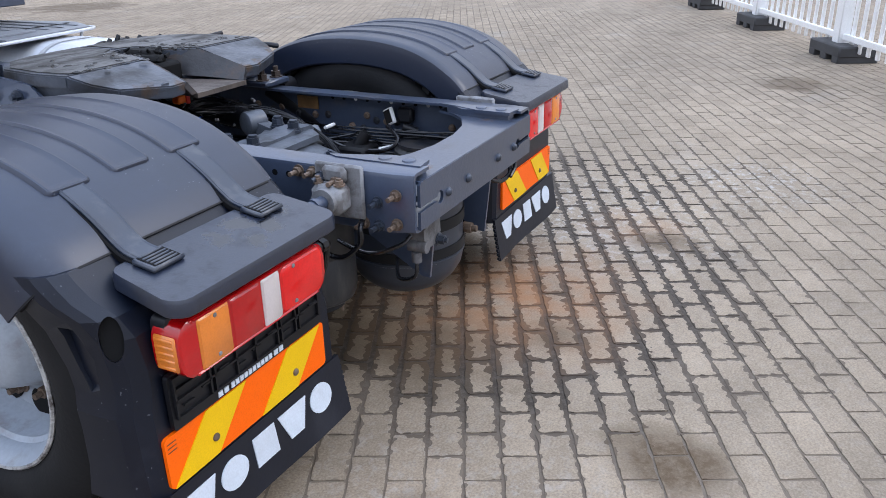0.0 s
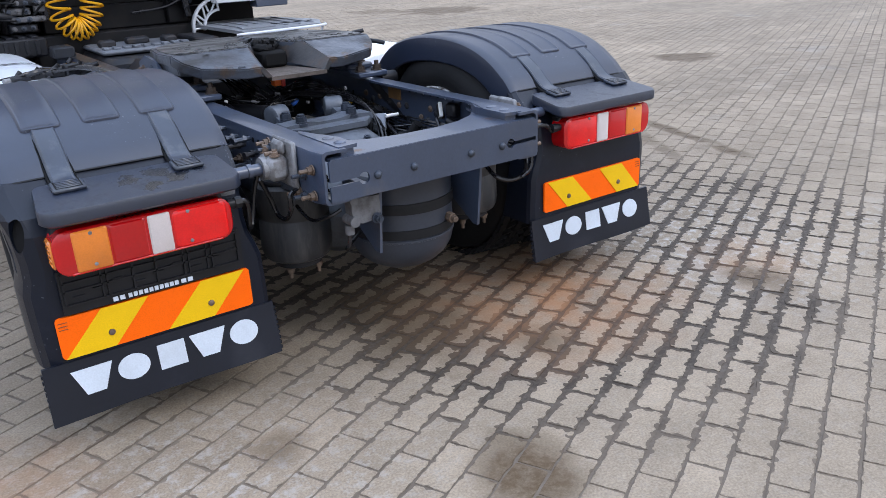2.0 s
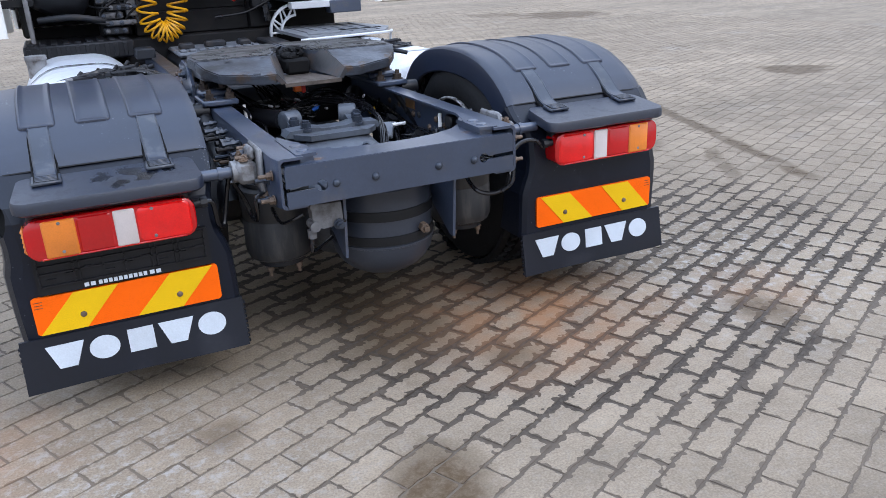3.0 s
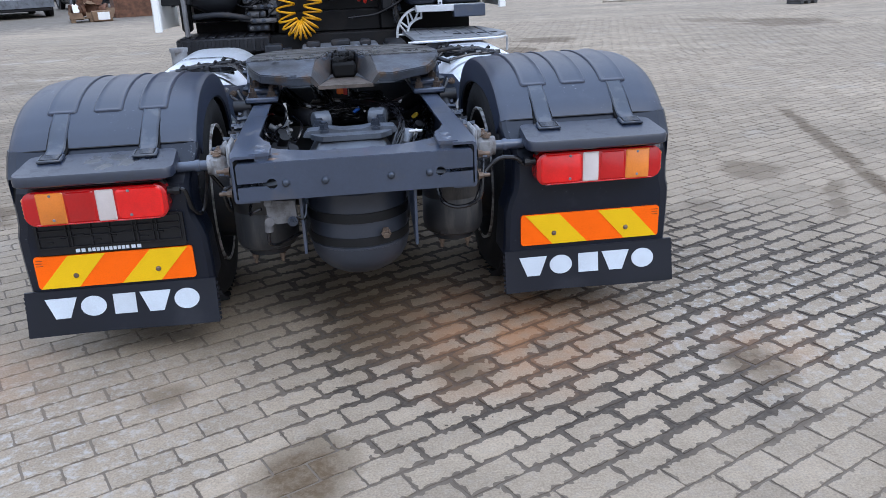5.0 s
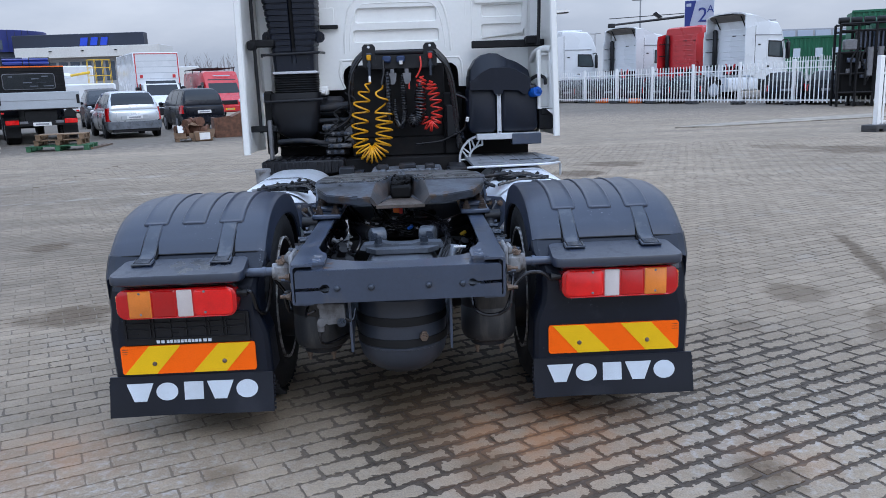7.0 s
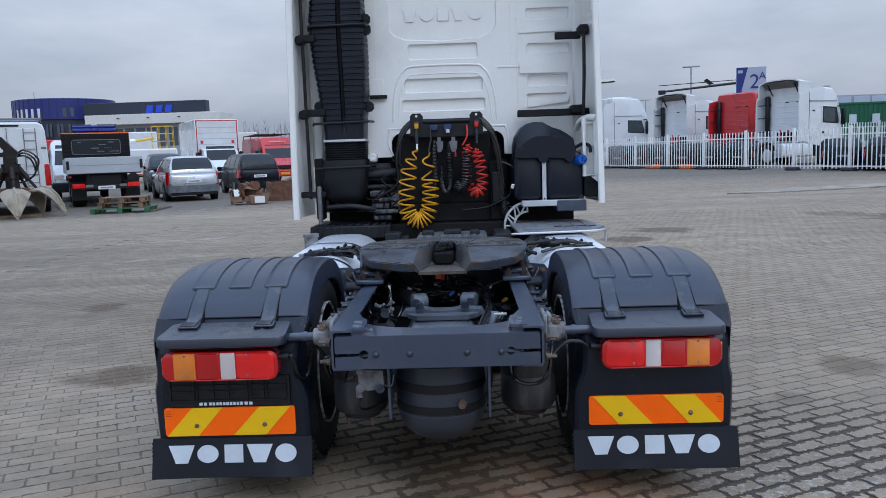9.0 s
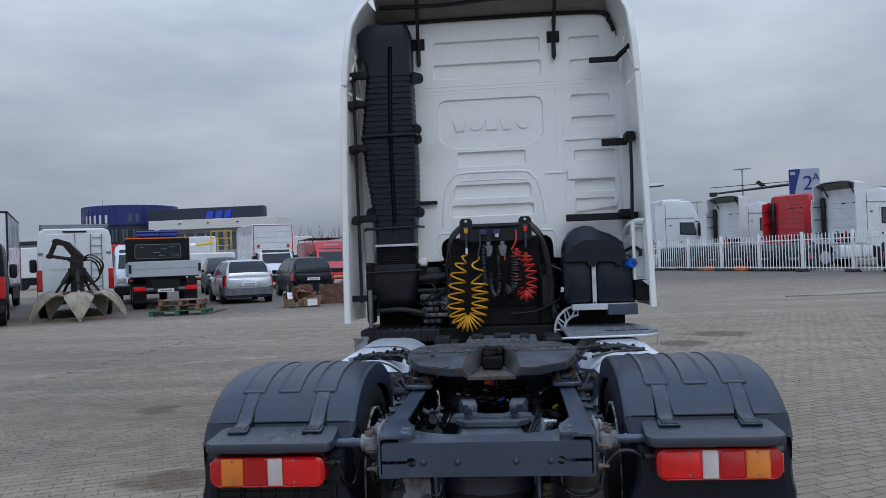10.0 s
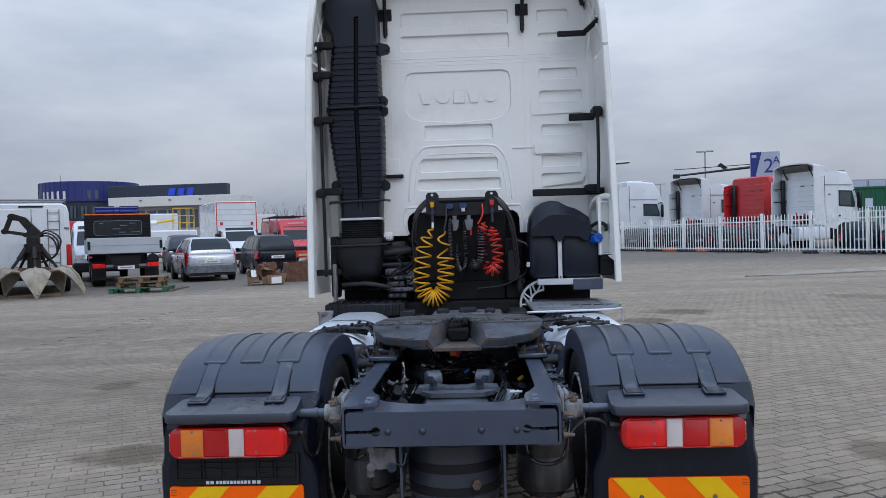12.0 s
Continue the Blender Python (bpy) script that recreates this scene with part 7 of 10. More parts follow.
rod([(0.27, 3.50, 1.78), (0.37, 3.48, 1.66), (0.42, 3.46, 1.45), (0.44, 3.46, 1.25), (0.47, 3.46, 0.95)], 0.026, "air_line", M_CABLE)
rod([(0.29, 3.48, 1.74), (0.40, 3.45, 1.60), (0.44, 3.44, 1.40), (0.46, 3.44, 1.20)], 0.014, "air_line", M_CABLE)
rod([(0.52, 3.32, 1.20), (0.50, 3.36, 1.12), (0.40, 3.42, 1.06), (0.30, 3.46, 1.02), (0.10, 3.50, 1.0)], 0.010, "air_line", M_CABLE)
rod([(0.53, 3.30, 1.215), (0.525, 3.31, 1.185)], 0.014, "line_clip", M_WHITEPL)
rod([(0.45, 3.44, 1.40), (0.52, 3.40, 1.37), (0.54, 3.36, 1.34)], 0.010, "air_line", M_CABLE)

# mirror wing beyond the cab
wing_m = Matrix.Translation((1.70, 5.55, 2.215)) @ Matrix.Rotation(radians(-3), 4, "Y")
mirror = part("mirror_arm", made(prism, [(-0.34, -0.012), (0.10, -0.014), (0.11, 0.0), (0.09, 0.012), (-0.34, 0.022)], "y", -0.06, 0.06, wing_m), M_CAB, truck, "white mirror arm cover")
part("arm_edge", made(box, -0.34, 0.10, -0.064, 0.066, -0.020, -0.0125, 0.002, wing_m), M_BLACKPL, mirror)


# ---- the yard round the truck ----
Z0, FAR = -0.007, 1.12


def placed(x, y, deg, k=FAR):
    return Matrix.Translation((x, y, Z0)) @ Matrix.Rotation(radians(deg), 4, "Z") @ Matrix.Diagonal((k, k, k, 1))


def shell(name, stations, material, parent, label="", sharp=35):
    """A car body skinned over cross sections: rows of (y, points of the right half from the bottom up)."""
    bm = bmesh.new()
    rings = []
    for y, half in stations:
        rings.append([Vector((x, y, z)) for x, z in half] + [Vector((-x, y, z)) for x, z in half[::-1]])
    loft(bm, rings)
    return part(name, bm, material, parent, label, sharp)


def road_wheel(parent, x, y, r, w, rim=M_CABLEG, dual=False):
    bm = bmesh.new()
    turned(bm, (x - w / 2, y, r), (1, 0, 0), [(0.0, r * 0.62), (0.0, r * 0.88), (w * 0.12, r), (w * 0.88, r), (w, r * 0.88), (w, r * 0.62)], 24)
    t = part("wheel", bm, M_TYRE, parent)
    s = 1 if x > 0 else -1
    part("hub_cap", made(turned, (x + s * (w / 2 - 0.01), y, r), (s, 0, 0), [(0, r * 0.64), (0.012, r * 0.60), (0.02, r * 0.25), (0.03, r * 0.1)], 18), rim, t)


def plate_bar(parent, x, y, z, w=0.50, material=None, s=-1):
    p = part("number_plate", made(box, x - w / 2, x + w / 2, y - 0.008, y + 0.008, z - 0.055, z + 0.055, 0.004), material or M_PAPER, parent, "blank number plate")
    part("plate_marks", made(box, x - w * 0.36, x + w * 0.36, y + s * 0.012 - 0.003, y + s * 0.012 + 0.003, z - 0.022, z + 0.022, 0), M_GREYB, p)


def patch(name, fn, nu, nv, material, parent, label="", thick=0.006):
    """A thin panel laid on the surface fn(u, v), u and v from 0 to 1."""
    bm = bmesh.new()
    g = [[Vector(fn(i / nu, j / nv)) for j in range(nv + 1)] for i in range(nu + 1)]
    out = []
    for i in range(nu + 1):
        for j in range(nv + 1):
            du = g[min(i + 1, nu)][j] - g[max(i - 1, 0)][j]
            dv = g[i][min(j + 1, nv)] - g[i][max(j - 1, 0)]
            n = du.cross(dv).normalized()
            if n.dot(g[i][j] - Vector((0, 1.8, 0.7))) < 0:
                n = -n
            out.append(g[i][j] + n * thick)
    vs = [bm.verts.new(p) for p in out]
    k = nv + 1
    for i in range(nu):
        for j in range(nv):
            bm.faces.new((vs[i * k + j], vs[(i + 1) * k + j], vs[(i + 1) * k + j + 1], vs[i * k + j + 1]))
    rim = [vs[i * k] for i in range(nu + 1)] + [vs[nu * k + j] for j in range(1, nv + 1)] + [vs[i * k + nv] for i in range(nu - 1, -1, -1)] + [vs[j] for j in range(nv - 1, 0, -1)]
    c = Vector((0, 1.8, 0.7))
    low = [bm.verts.new(v.co + (c - v.co).normalized() * 0.02) for v in rim]
    for i in range(len(rim)):
        j = (i + 1) % len(rim)
        bm.faces.new((rim[i], rim[j], low[j], low[i]))
    return part(name, bm, material, parent, label, 30)


def build_car(name, label, paint, m, L=4.5, W=1.76, H=1.47, estate=True, group="", bumper=None):
    car = thing(name, label, "car", group=group, m=m)
    w = W / 2
    belt = H * 0.615
    def sec(k, zt, zb=0.20):
        return [(w * k * 0.88, zb), (w * k * 0.97, zb + 0.08), (w * k * 0.99, zb + 0.22), (w * k, zt - 0.30), (w * k * 0.985, zt - 0.14), (w * k * 0.955, zt - 0.03), (w * k * 0.90, zt)]
    st = [(-0.02, sec(0.80, belt - 0.08, 0.40)), (0.03, sec(0.90, belt - 0.02, 0.32)), (0.14, sec(0.96, belt, 0.26)), (0.36, sec(0.995, belt + 0.01)), (1.0, sec(1.0, belt)), (2.2, sec(1.0, belt - 0.01)),
          (3.0, sec(1.0, belt - 0.03)), (L - 1.25, sec(0.985, belt - 0.06)), (L - 0.60, sec(0.95, belt - 0.15)), (L - 0.22, sec(0.87, belt - 0.25, 0.24)), (L - 0.04, sec(0.74, belt - 0.34, 0.30)), (L, sec(0.66, belt - 0.40, 0.34))]
    body = shell("car_body", st, paint, car, sharp=50)
    yb, yt = (0.05, 0.40) if estate else (0.05, 0.34)
    # rows of the cabin: length, belt height, half width at belt, roof height, half width at roof
    cab = [(yb, belt - 0.02, 0.86, belt + 0.03, 0.84), (yb + (yt - yb) * 0.5, belt, 0.90, belt + (H - belt) * 0.58, 0.80), (yt, belt, 0.915, H - 0.07, 0.70), (yt + 0.35, belt, 0.925, H - 0.02, 0.690),
           (1.55, belt, 0.93, H, 0.690), (2.25, belt - 0.01, 0.93, H - 0.02, 0.690), (2.62, belt - 0.02, 0.925, H - 0.09, 0.70), (3.05, belt - 0.03, 0.91, belt + (H - belt) * 0.48, 0.79), (3.48, belt - 0.05, 0.88, belt - 0.02, 0.84)]
    def at(y):
        for r0, r1 in zip(cab, cab[1:]):
            if r0[0] <= y <= r1[0]:
                t = (y - r0[0]) / (r1[0] - r0[0])
                return [a_ + (b_ - a_) * t for a_, b_ in zip(r0, r1)]
        return cab[-1]
    def side(y, v, s=1):
        _, z0, a_, z1, b_ = at(y)
        k = a_ + (b_ - a_) * v + 0.022 * math.sin(math.pi * v)
        return (s * w * k, y, z0 + (z1 - z0) * v)
    rings = []
    for y, z0, a_, z1, b_ in cab:
        half = [side(y, v) for v in (0.0, 0.25, 0.5, 0.75, 1.0)]
        half = [(x, z) for x, _, z in half] + [(w * b_ * 0.86, z1 + 0.022), (w * b_ * 0.45, z1 + 0.036)]
        rings.append((y, half))
    shell("cabin", rings, paint, car, sharp=50)
    def slope(y0, y1, k):
        def fn(u, v):
            y = y0 + (y1 - y0) * v
            _, z0, a_, z1, b_ = at(y)
            e = 1 - abs(2 * u - 1) ** 3
            return (w * b_ * k * (2 * u - 1), y, z1 + 0.024 + 0.010 * e)
        return fn
    patch("rear_window", slope(yb + 0.05, yt - 0.01, 0.93), 8, 5, M_GLASS, car, "dark rear window")
    patch("windscreen", slope(2.64, 3.40, 0.90), 8, 5, M_GLASS, car, "dark windscreen")
    for s in (-1, 1):
        for y0, y1, y2, y3 in ((yb + 0.30, 0.98, 0.98, yt + 0.12), (1.04, 1.92, 1.92, 1.04), (1.99, 3.02, 2.58, 1.99)):
            def fn(u, v, s=s, y0=y0, y1=y1, y2=y2, y3=y3):
                lo, hi = y0 + (y1 - y0) * u, y3 + (y2 - y3) * u
                return side(lo + (hi - lo) * v, 0.10 + 0.80 * v, s)
            patch("side_window", fn, 4, 4, M_GLASS, car)
        for y in (0.80, L - 0.92):
            road_wheel(car, s * (w - 0.085), y, 0.31, 0.20)
            part("wheel_arch", made(turned, (s * (w - 0.10), y, 0.31), (s, 0, 0), [(0, 0.37), (0.106, 0.365), (0.107, 0.30)], 20), M_BLACKPL, car)
        def lamp(u, v, s=s):
            a_ = u * 1.15
            x = w * (0.975 - 0.20 * max(0.0, a_ - 0.5) - 0.03 * v)
            y = 0.42 - 0.36 * min(1.0, a_ / 0.75) - 0.02
            z = (belt - 0.30 if not estate else belt - 0.36) + (0.30 if not estate else 0.42) * v
            return (s * x, y + 0.06 * v, z)
        patch("tail_lamp", lamp, 5, 3, M_RED, car, "red wrap-round tail lamp", 0.02)
        part("headlamp", made(box, s * w * 0.50, s * w * 0.82, L - 0.34, L - 0.08, belt - 0.38, belt - 0.24, 0.04), M_CLEAR, car, "clear headlamp")
        part("door_mirror", made(box, s * (w + 0.0), s * (w + 0.17), 2.95, 3.06, belt + 0.00, belt + 0.13, 0.04), paint, car)
        for y in (1.70, 2.75):
            part("door_handle", made(box, s * w * 0.985, s * (w + 0.02), y, y + 0.16, belt - 0.16, belt - 0.13, 0.008), paint, car)
        part("door_gap", made(box, s * w * 0.98, s * (w + 0.003), 1.95, 1.957, 0.30, belt - 0.05, 0), M_BLACK, car)
    part("rear_bumper", made(prism, [(-w * 0.80, -0.10), (w * 0.80, -0.10), (w * 0.96, 0.0), (w * 0.99, 0.30), (-w * 0.99, 0.30), (-w * 0.96, 0.0)], "z", 0.30, 0.54), bumper or paint, car)
    part("rear_valance", made(box, -w * 0.84, w * 0.84, -0.07, 0.2, 0.20, 0.305, 0.02), M_BLACKPL, car)
    part("front_bumper", made(prism, [(-w * 0.74, L + 0.06), (w * 0.74, L + 0.06), (w * 0.94, L - 0.20), (-w * 0.94, L - 0.20)], "z", 0.24, 0.46), paint, car)
    part("grille", made(box, -w * 0.45, w * 0.45, L - 0.09, L + 0.01, belt - 0.44, belt - 0.32, 0.02), M_BLACKPL, car)
    recess = part("plate_recess", made(box, -0.42, 0.42, -0.035, 0.02, belt - 0.33, belt - 0.17, 0.012), paint, car)
    plate_bar(car, 0, -0.038, belt - 0.25, material=M_PAPER if not group else M_GREYB)
    plate_bar(car, 0, L + 0.065, 0.36, material=M_YELLOW, s=1)
    part("rear_wiper", made(box, -0.02, 0.30, yb + 0.04, yb + 0.06, belt + 0.08, belt + 0.092, 0.003), M_BLACKPL, car)
    return car


def build_van(name, label, paint, m, L=5.6, W=2.0, H=2.65, front_cab=True, category="van"):
    van = thing(name, label, category, m=m)
    w = W / 2
    def sec(k, zt, zb=0.42):
        return [(w * 0.94 * k, zb), (w * k, zb + 0.18), (w * k, zb + 0.9), (w * 0.955 * k, zt - 0.25), (w * 0.90 * k, zt - 0.07), (w * 0.78 * k, zt)]
    st = [(0.0, sec(0.97, H - 0.04)), (0.05, sec(1.0, H)), (3.6, sec(1.0, H)), (4.1, sec(1.0, H - 0.06)), (L - 1.05, sec(0.99, 1.95)), (L - 0.75, sec(0.98, 1.38)), (L - 0.25, sec(0.94, 1.10)), (L, sec(0.86, 0.86))]
    shell("van_body", st, paint, van)
    part("windscreen", made(prism, [(-w * 0.80, 0), (w * 0.80, 0), (w * 0.74, 0.86), (-w * 0.74, 0.86)], "z", 0.0, 0.012,
                            Matrix.Translation((0, L - 0.70, 1.36)) @ Matrix.Rotation(radians(121), 4, "X")), M_GLASS, van, "dark windscreen")
    for s in (-1, 1):
        part("side_window", made(box, s * w * 0.985, s * (w + 0.004), 3.85, 4.45, 1.35, 1.95, 0.004), M_GLASS, van)
        part("tail_lamp", made(box, s * w * 0.86, s * w * 1.005, -0.02, 0.10, 0.80, 1.42, 0.02), M_RED, van, "tall red tail lamp")
        part("headlamp", made(box, s * w * 0.52, s * w * 0.86, L - 0.22, L + 0.0, 0.78, 1.02, 0.04), M_CLEAR, van)
        bm = bmesh.new()
        box(bm, s * (w + 0.04), s * (w + 0.26), L - 1.35, L - 1.22, 1.35, 1.80, 0.05)
        part("door_mirror", bm, M_BLACKPL, van)
        for y in (1.0, L - 0.95):
            road_wheel(van, s * (w - 0.13), y, 0.36, 0.24)
        part("rear_door", made(box, s * 0.02, s * w * 0.86, -0.014, 0.02, 0.62, H - 0.16, 0.02), paint, van)
        part("rear_window", made(box, s * 0.14, s * w * 0.72, -0.020, -0.006, 1.55, 2.15, 0.004) if front_cab is None else made(box, s * 0.10, s * 0.16, -0.03, -0.010, 1.0, 1.10, 0.004), M_GLASS, van)
    part("rear_bumper", made(box, -w * 0.97, w * 0.97, -0.08, 0.15, 0.40, 0.60, 0.03), M_BLACKPL, van)
    part("front_bumper", made(box, -w * 0.94, w * 0.94, L - 0.15, L + 0.07, 0.36, 0.72, 0.05), M_BLACKPL if paint is not M_REDV else paint, van)
    part("grille", made(box, -w * 0.44, w * 0.44, L - 0.05, L + 0.03, 0.76, 0.98, 0.03), M_BLACKPL, van)
    plate_bar(van, 0, L + 0.075, 0.52, material=M_YELLOW, s=1)
    return van


# silver estate, dark hatchback, dark off-roader
LOT = 26.0
build_car("estate_car", "silver estate car parked on the paved yard", M_SILVER, placed(-10.12, 26.29, LOT + 3), 4.45, 1.74, 1.50, True, bumper=M_AXLE)
build_car("hatchback", "black-blue small hatchback parked on the yard", M_DARKCAR, placed(-8.62, 30.3, LOT + 3), 3.75, 1.66, 1.54, False)
build_car("off_roader", "dark blue off-road car facing the yard", M_DARKCAR, placed(-16.9, 40.6, LOT + 180), 4.3, 1.82, 1.72, True)
red = build_van("red_van", "red high-roof van with roof rack", M_REDV, placed(-13.7, 49.6, LOT + 183), 5.5, 2.0, 2.55)
bm = bmesh.new()
for y in (0.3, 1.2, 2.1, 3.0, 3.8):
    cyl(bm, (-0.9, y, 2.68), (0.9, y, 2.68), 0.025, n=8)
for x in (-0.9, 0.0, 0.9):
    cyl(bm, (x, 0.2, 2.66), (x, 3.9, 2.72), 0.025, n=8)
for x in (-0.9, 0.9):
    for y in (0.3, 2.0, 3.7):
        cyl(bm, (x, y, 2.45), (x, y, 2.68), 0.02, n=6)
part("roof_rack", bm, M_BLACKPL, red, "black roof rack")
part("roof_print", made(box, -0.45, 0.45, 4.35, 4.37, 2.26, 2.30, 0), M_PRINT, red, "white printed bar")
van = build_van("white_van", "white panel van seen from behind with ladder on the door", M_WHITEV, placed(-14.0, 20.9, 32, 1.10), 5.6, 2.05, 2.62)
bm = bmesh.new()
for x in (0.42, 0.72):
    cyl(bm, (x, -0.05, 0.75), (x, -0.05, 2.45), 0.014, n=6)
for i in range(7):
    cyl(bm, (0.42, -0.05, 0.9 + i * 0.24), (0.72, -0.05, 0.9 + i * 0.24), 0.011, n=6)
part("door_ladder", bm, M_CABLEG, van)
part("roof_light", made(box, -0.32, 0.32, -0.03, 0.02, 2.50, 2.55, 0.01), M_BLACKPL, van)
for s in (-1, 1):
    part("door_pressing", made(prism, rounded(min(s * 0.10, s * 0.80), max(s * 0.10, s * 0.80), 1.42, 2.22, 0.10), "y", -0.026, -0.010), M_WHITEV, van)
    part("door_pressing", made(prism, rounded(min(s * 0.08, s * 0.78), max(s * 0.08, s * 0.78), 0.72, 1.28, 0.06), "y", -0.024, -0.010), M_WHITEV, van)
    part("door_hinge", made(box, s * 0.84, s * 0.97, -0.035, -0.005, 1.86, 1.92, 0.01), M_CABLEG, van)
part("door_seam", made(box, -0.006, 0.006, -0.0285, -0.012, 0.62, 2.46, 0), M_BLACK, van)
bm = bmesh.new()
for y in (0.2, 1.4, 2.6):
    cyl(bm, (-0.9, y, 2.72), (0.9, y, 2.72), 0.03, n=8)
for x in (-0.9, 0.9):
    cyl(bm, (x, 0.0, 2.72), (x, 3.4, 2.72), 0.03, n=8)
    cyl(bm, (x, 0.2, 2.6), (x, 0.2, 2.72), 0.02, n=6)
part("roof_rack", bm, M_CABLEG, van)
build_van("white_van", "white van standing behind the pick-up lorry", M_WHITEV, placed(-18.3, 34.0, LOT + 180), 5.4, 1.95, 2.3)

build_van("dark_van", "dark blue-black panel van parked beside the box lorry", M_DARKCAR, placed(-14.9, 16.9, 33, 1.0), 5.0, 2.0, 2.45)

# box lorry, front towards the yard
boxer = build_van("box_lorry", "white box lorry with red-edged body above the cab", M_WHITEV, placed(-16.9, 48.2, LOT + 183), 5.6, 2.0, 2.05, category="lorry")
bm = bmesh.new()
box(bm, -1.15, 1.15, -1.2, 3.9, 0.95, 3.55, 0.03)
cargo = part("cargo_box", bm, M_WHITEV, boxer, "white cargo box")
for a in ((-1.10, 1.10, 3.46, 3.50), (-1.10, -1.05, 1.6, 3.5), (1.05, 1.10, 1.6, 3.5)):
    part("red_edge", made(box, a[0], a[1], 3.895, 3.91, a[2], a[3], 0), M_REDV, cargo)
for z in (2.2, 2.5, 2.8, 3.1):
    part("box_rib", made(box, -1.0, 1.0, 3.895, 3.905, z, z + 0.03, 0), M_GREYST, cargo)
for x in (-0.9, 0.75):
    part("box_mark", made(box, x, x + 0.15, 3.895, 3.915, 2.25, 2.42, 0), M_REDV, cargo)

# tipper lorry with black headboard
tip = thing("dropside_lorry", "small lorry with grey dropside body and black headboard", "lorry", m=placed(-12.56, 24.3, 28.5, 1.13))
bm = bmesh.new()
box(bm, -1.05, 1.05, 0.0, 3.6, 1.02, 1.10, 0.01)
deck = part("deck", bm, M_BLACKPL, tip)
bm = bmesh.new()
box(bm, -1.12, 1.12, -0.03, 0.02, 1.05, 1.55, 0.012)
tail = part("tailboard", bm, M_GREYST, tip, "light grey metal tailboard")
part("tail_groove", made(box, -1.10, 1.10, -0.036, -0.02, 1.30, 1.315, 0), M_GREYB, tail)
for s in (-1, 1):
    part("side_board", made(box, s * 1.08, s * 1.12, 0.03, 3.55, 1.05, 1.52, 0.01), M_GREYST, tip)
    part("latch", made(box, s * 1.02, s * 1.10, -0.055, -0.02, 1.18, 1.45, 0.01), M_BLACKPL, tail)
    part("tail_lamp", made(box, s * 0.62, s * 0.98, -0.02, 0.05, 0.60, 0.74, 0.01), M_REDLIT, tip, "red tail lamp")
    part("lamp_mark", made(box, s * 0.38, s * 0.60, -0.01, 0.04, 0.62, 0.70, 0), M_CABLEG, tip)
    part("corner_lamp", made(box, s * 0.98, s * 1.06, -0.01, 0.05, 0.93, 0.98, 0), M_REDLIT, tip)
    for y in (0.85, 3.9):
        road_wheel(tip, s * (0.78 if y < 2 else 0.85), y, 0.38, 0.42 if y < 2 else 0.24)
    part("mud_flap", made(box, s * 0.58, s * 1.0, 0.30, 0.33, 0.22, 0.80, 0), M_BLACK, tip)
part("under_bar", made(box, -0.95, 0.95, 0.02, 0.12, 0.55, 0.68, 0.01), M_BLACKPL, tip)
part("chassis", made(box, -0.45, 0.45, 0.1, 4.8, 0.60, 1.02, 0.02), M_BLACK, tip)
plate_bar(tip, 0, -0.005, 0.60)
head = part("headboard", made(box, -1.10, 1.10, 3.55, 3.60, 1.50, 2.40, 0.006), M_VOID, tip, "black boarded headboard with barred window")
for i in range(7):
    part("headboard_slat", made(box, -1.09, 1.09, 3.538, 3.552, 1.53 + i * 0.122, 1.53 + i * 0.122 + 0.105, 0.006), M_VOID, head)
part("window_trim", made(loft, [[Vector((x, y, z)) for x, z in rounded(-0.80 + g, 0.80 - g, 1.67 + g, 2.20 - g, 0.10 - g)] for y, g in ((3.538, 0.0), (3.524, 0.008), (3.524, 0.022), (3.540, 0.024))], caps=False), M_CABLEG, head)
part("window_pane", made(prism, rounded(-0.775, 0.775, 1.695, 2.175, 0.08), "y", 3.528, 3.54), M_GLASS, head)
rs = random.Random(5)
for i in range(9):
    x, z = rs.uniform(-0.70, 0.55), rs.choice((1.76, 1.88, 2.00, 2.08))
    part("window_bar", made(box, x, x + rs.uniform(0.10, 0.28), 3.515, 3.526, z, z + 0.035, 0.004), M_AXLE, head)
part("orange_edge", made(box, -1.10, 1.10, 3.54, 3.61, 2.40, 2.44, 0), M_CONE, head, "orange edge strip")
bm = bmesh.new()
box(bm, -0.98, 0.98, 3.75, 5.4, 0.55, 2.25, 0.12)
part("cab", bm, M_DARKCAR, tip)
part("cab_rear_window", made(box, -0.70, 0.70, 3.735, 3.75, 1.60, 2.10, 0.01), M_GLASS, tip)
bm = bmesh.new()
box(bm, -0.72, 0.72, 3.9, 4.5, 2.45, 2.62, 0.06)
cyl(bm, (-0.7, 4.0, 2.66), (0.7, 4.0, 2.66), 0.06, n=10)
part("roof_load", bm, M_BLUEV, tip, "blue load on the cab roof")
bm = bmesh.new()
for s in (-1, 1):
    tube(bm, [(s * 0.1, 3.85, 2.45), (s * 0.1, 3.85, 2.72), (s * 0.72, 3.85, 2.72), (s * 0.72, 3.85, 2.45)], 0.02, 6, 0)
part("roof_frame", bm, M_BLACKPL, tip)

# dark lorry body at the yard's edge
edge = thing("box_lorry", "white box lorry with black corner frames on the yard", "lorry", m=placed(-18.3, 23.85, 30.8, 1.0))
part("cargo_box", made(box, -2.4, 0.0, 0.0, 7.4, 1.05, 3.74, 0.03), M_WHITEV, edge)
for x in (-2.38, -0.02):
    part("corner_frame", made(box, x - 0.035, x + 0.03, -0.02, 0.05, 1.05, 3.76, 0.01), M_BLACKPL, edge)
part("roof_rail", made(box, -2.42, 0.015, -0.02, 7.42, 3.72, 3.79, 0.01), M_BLACKPL, edge)
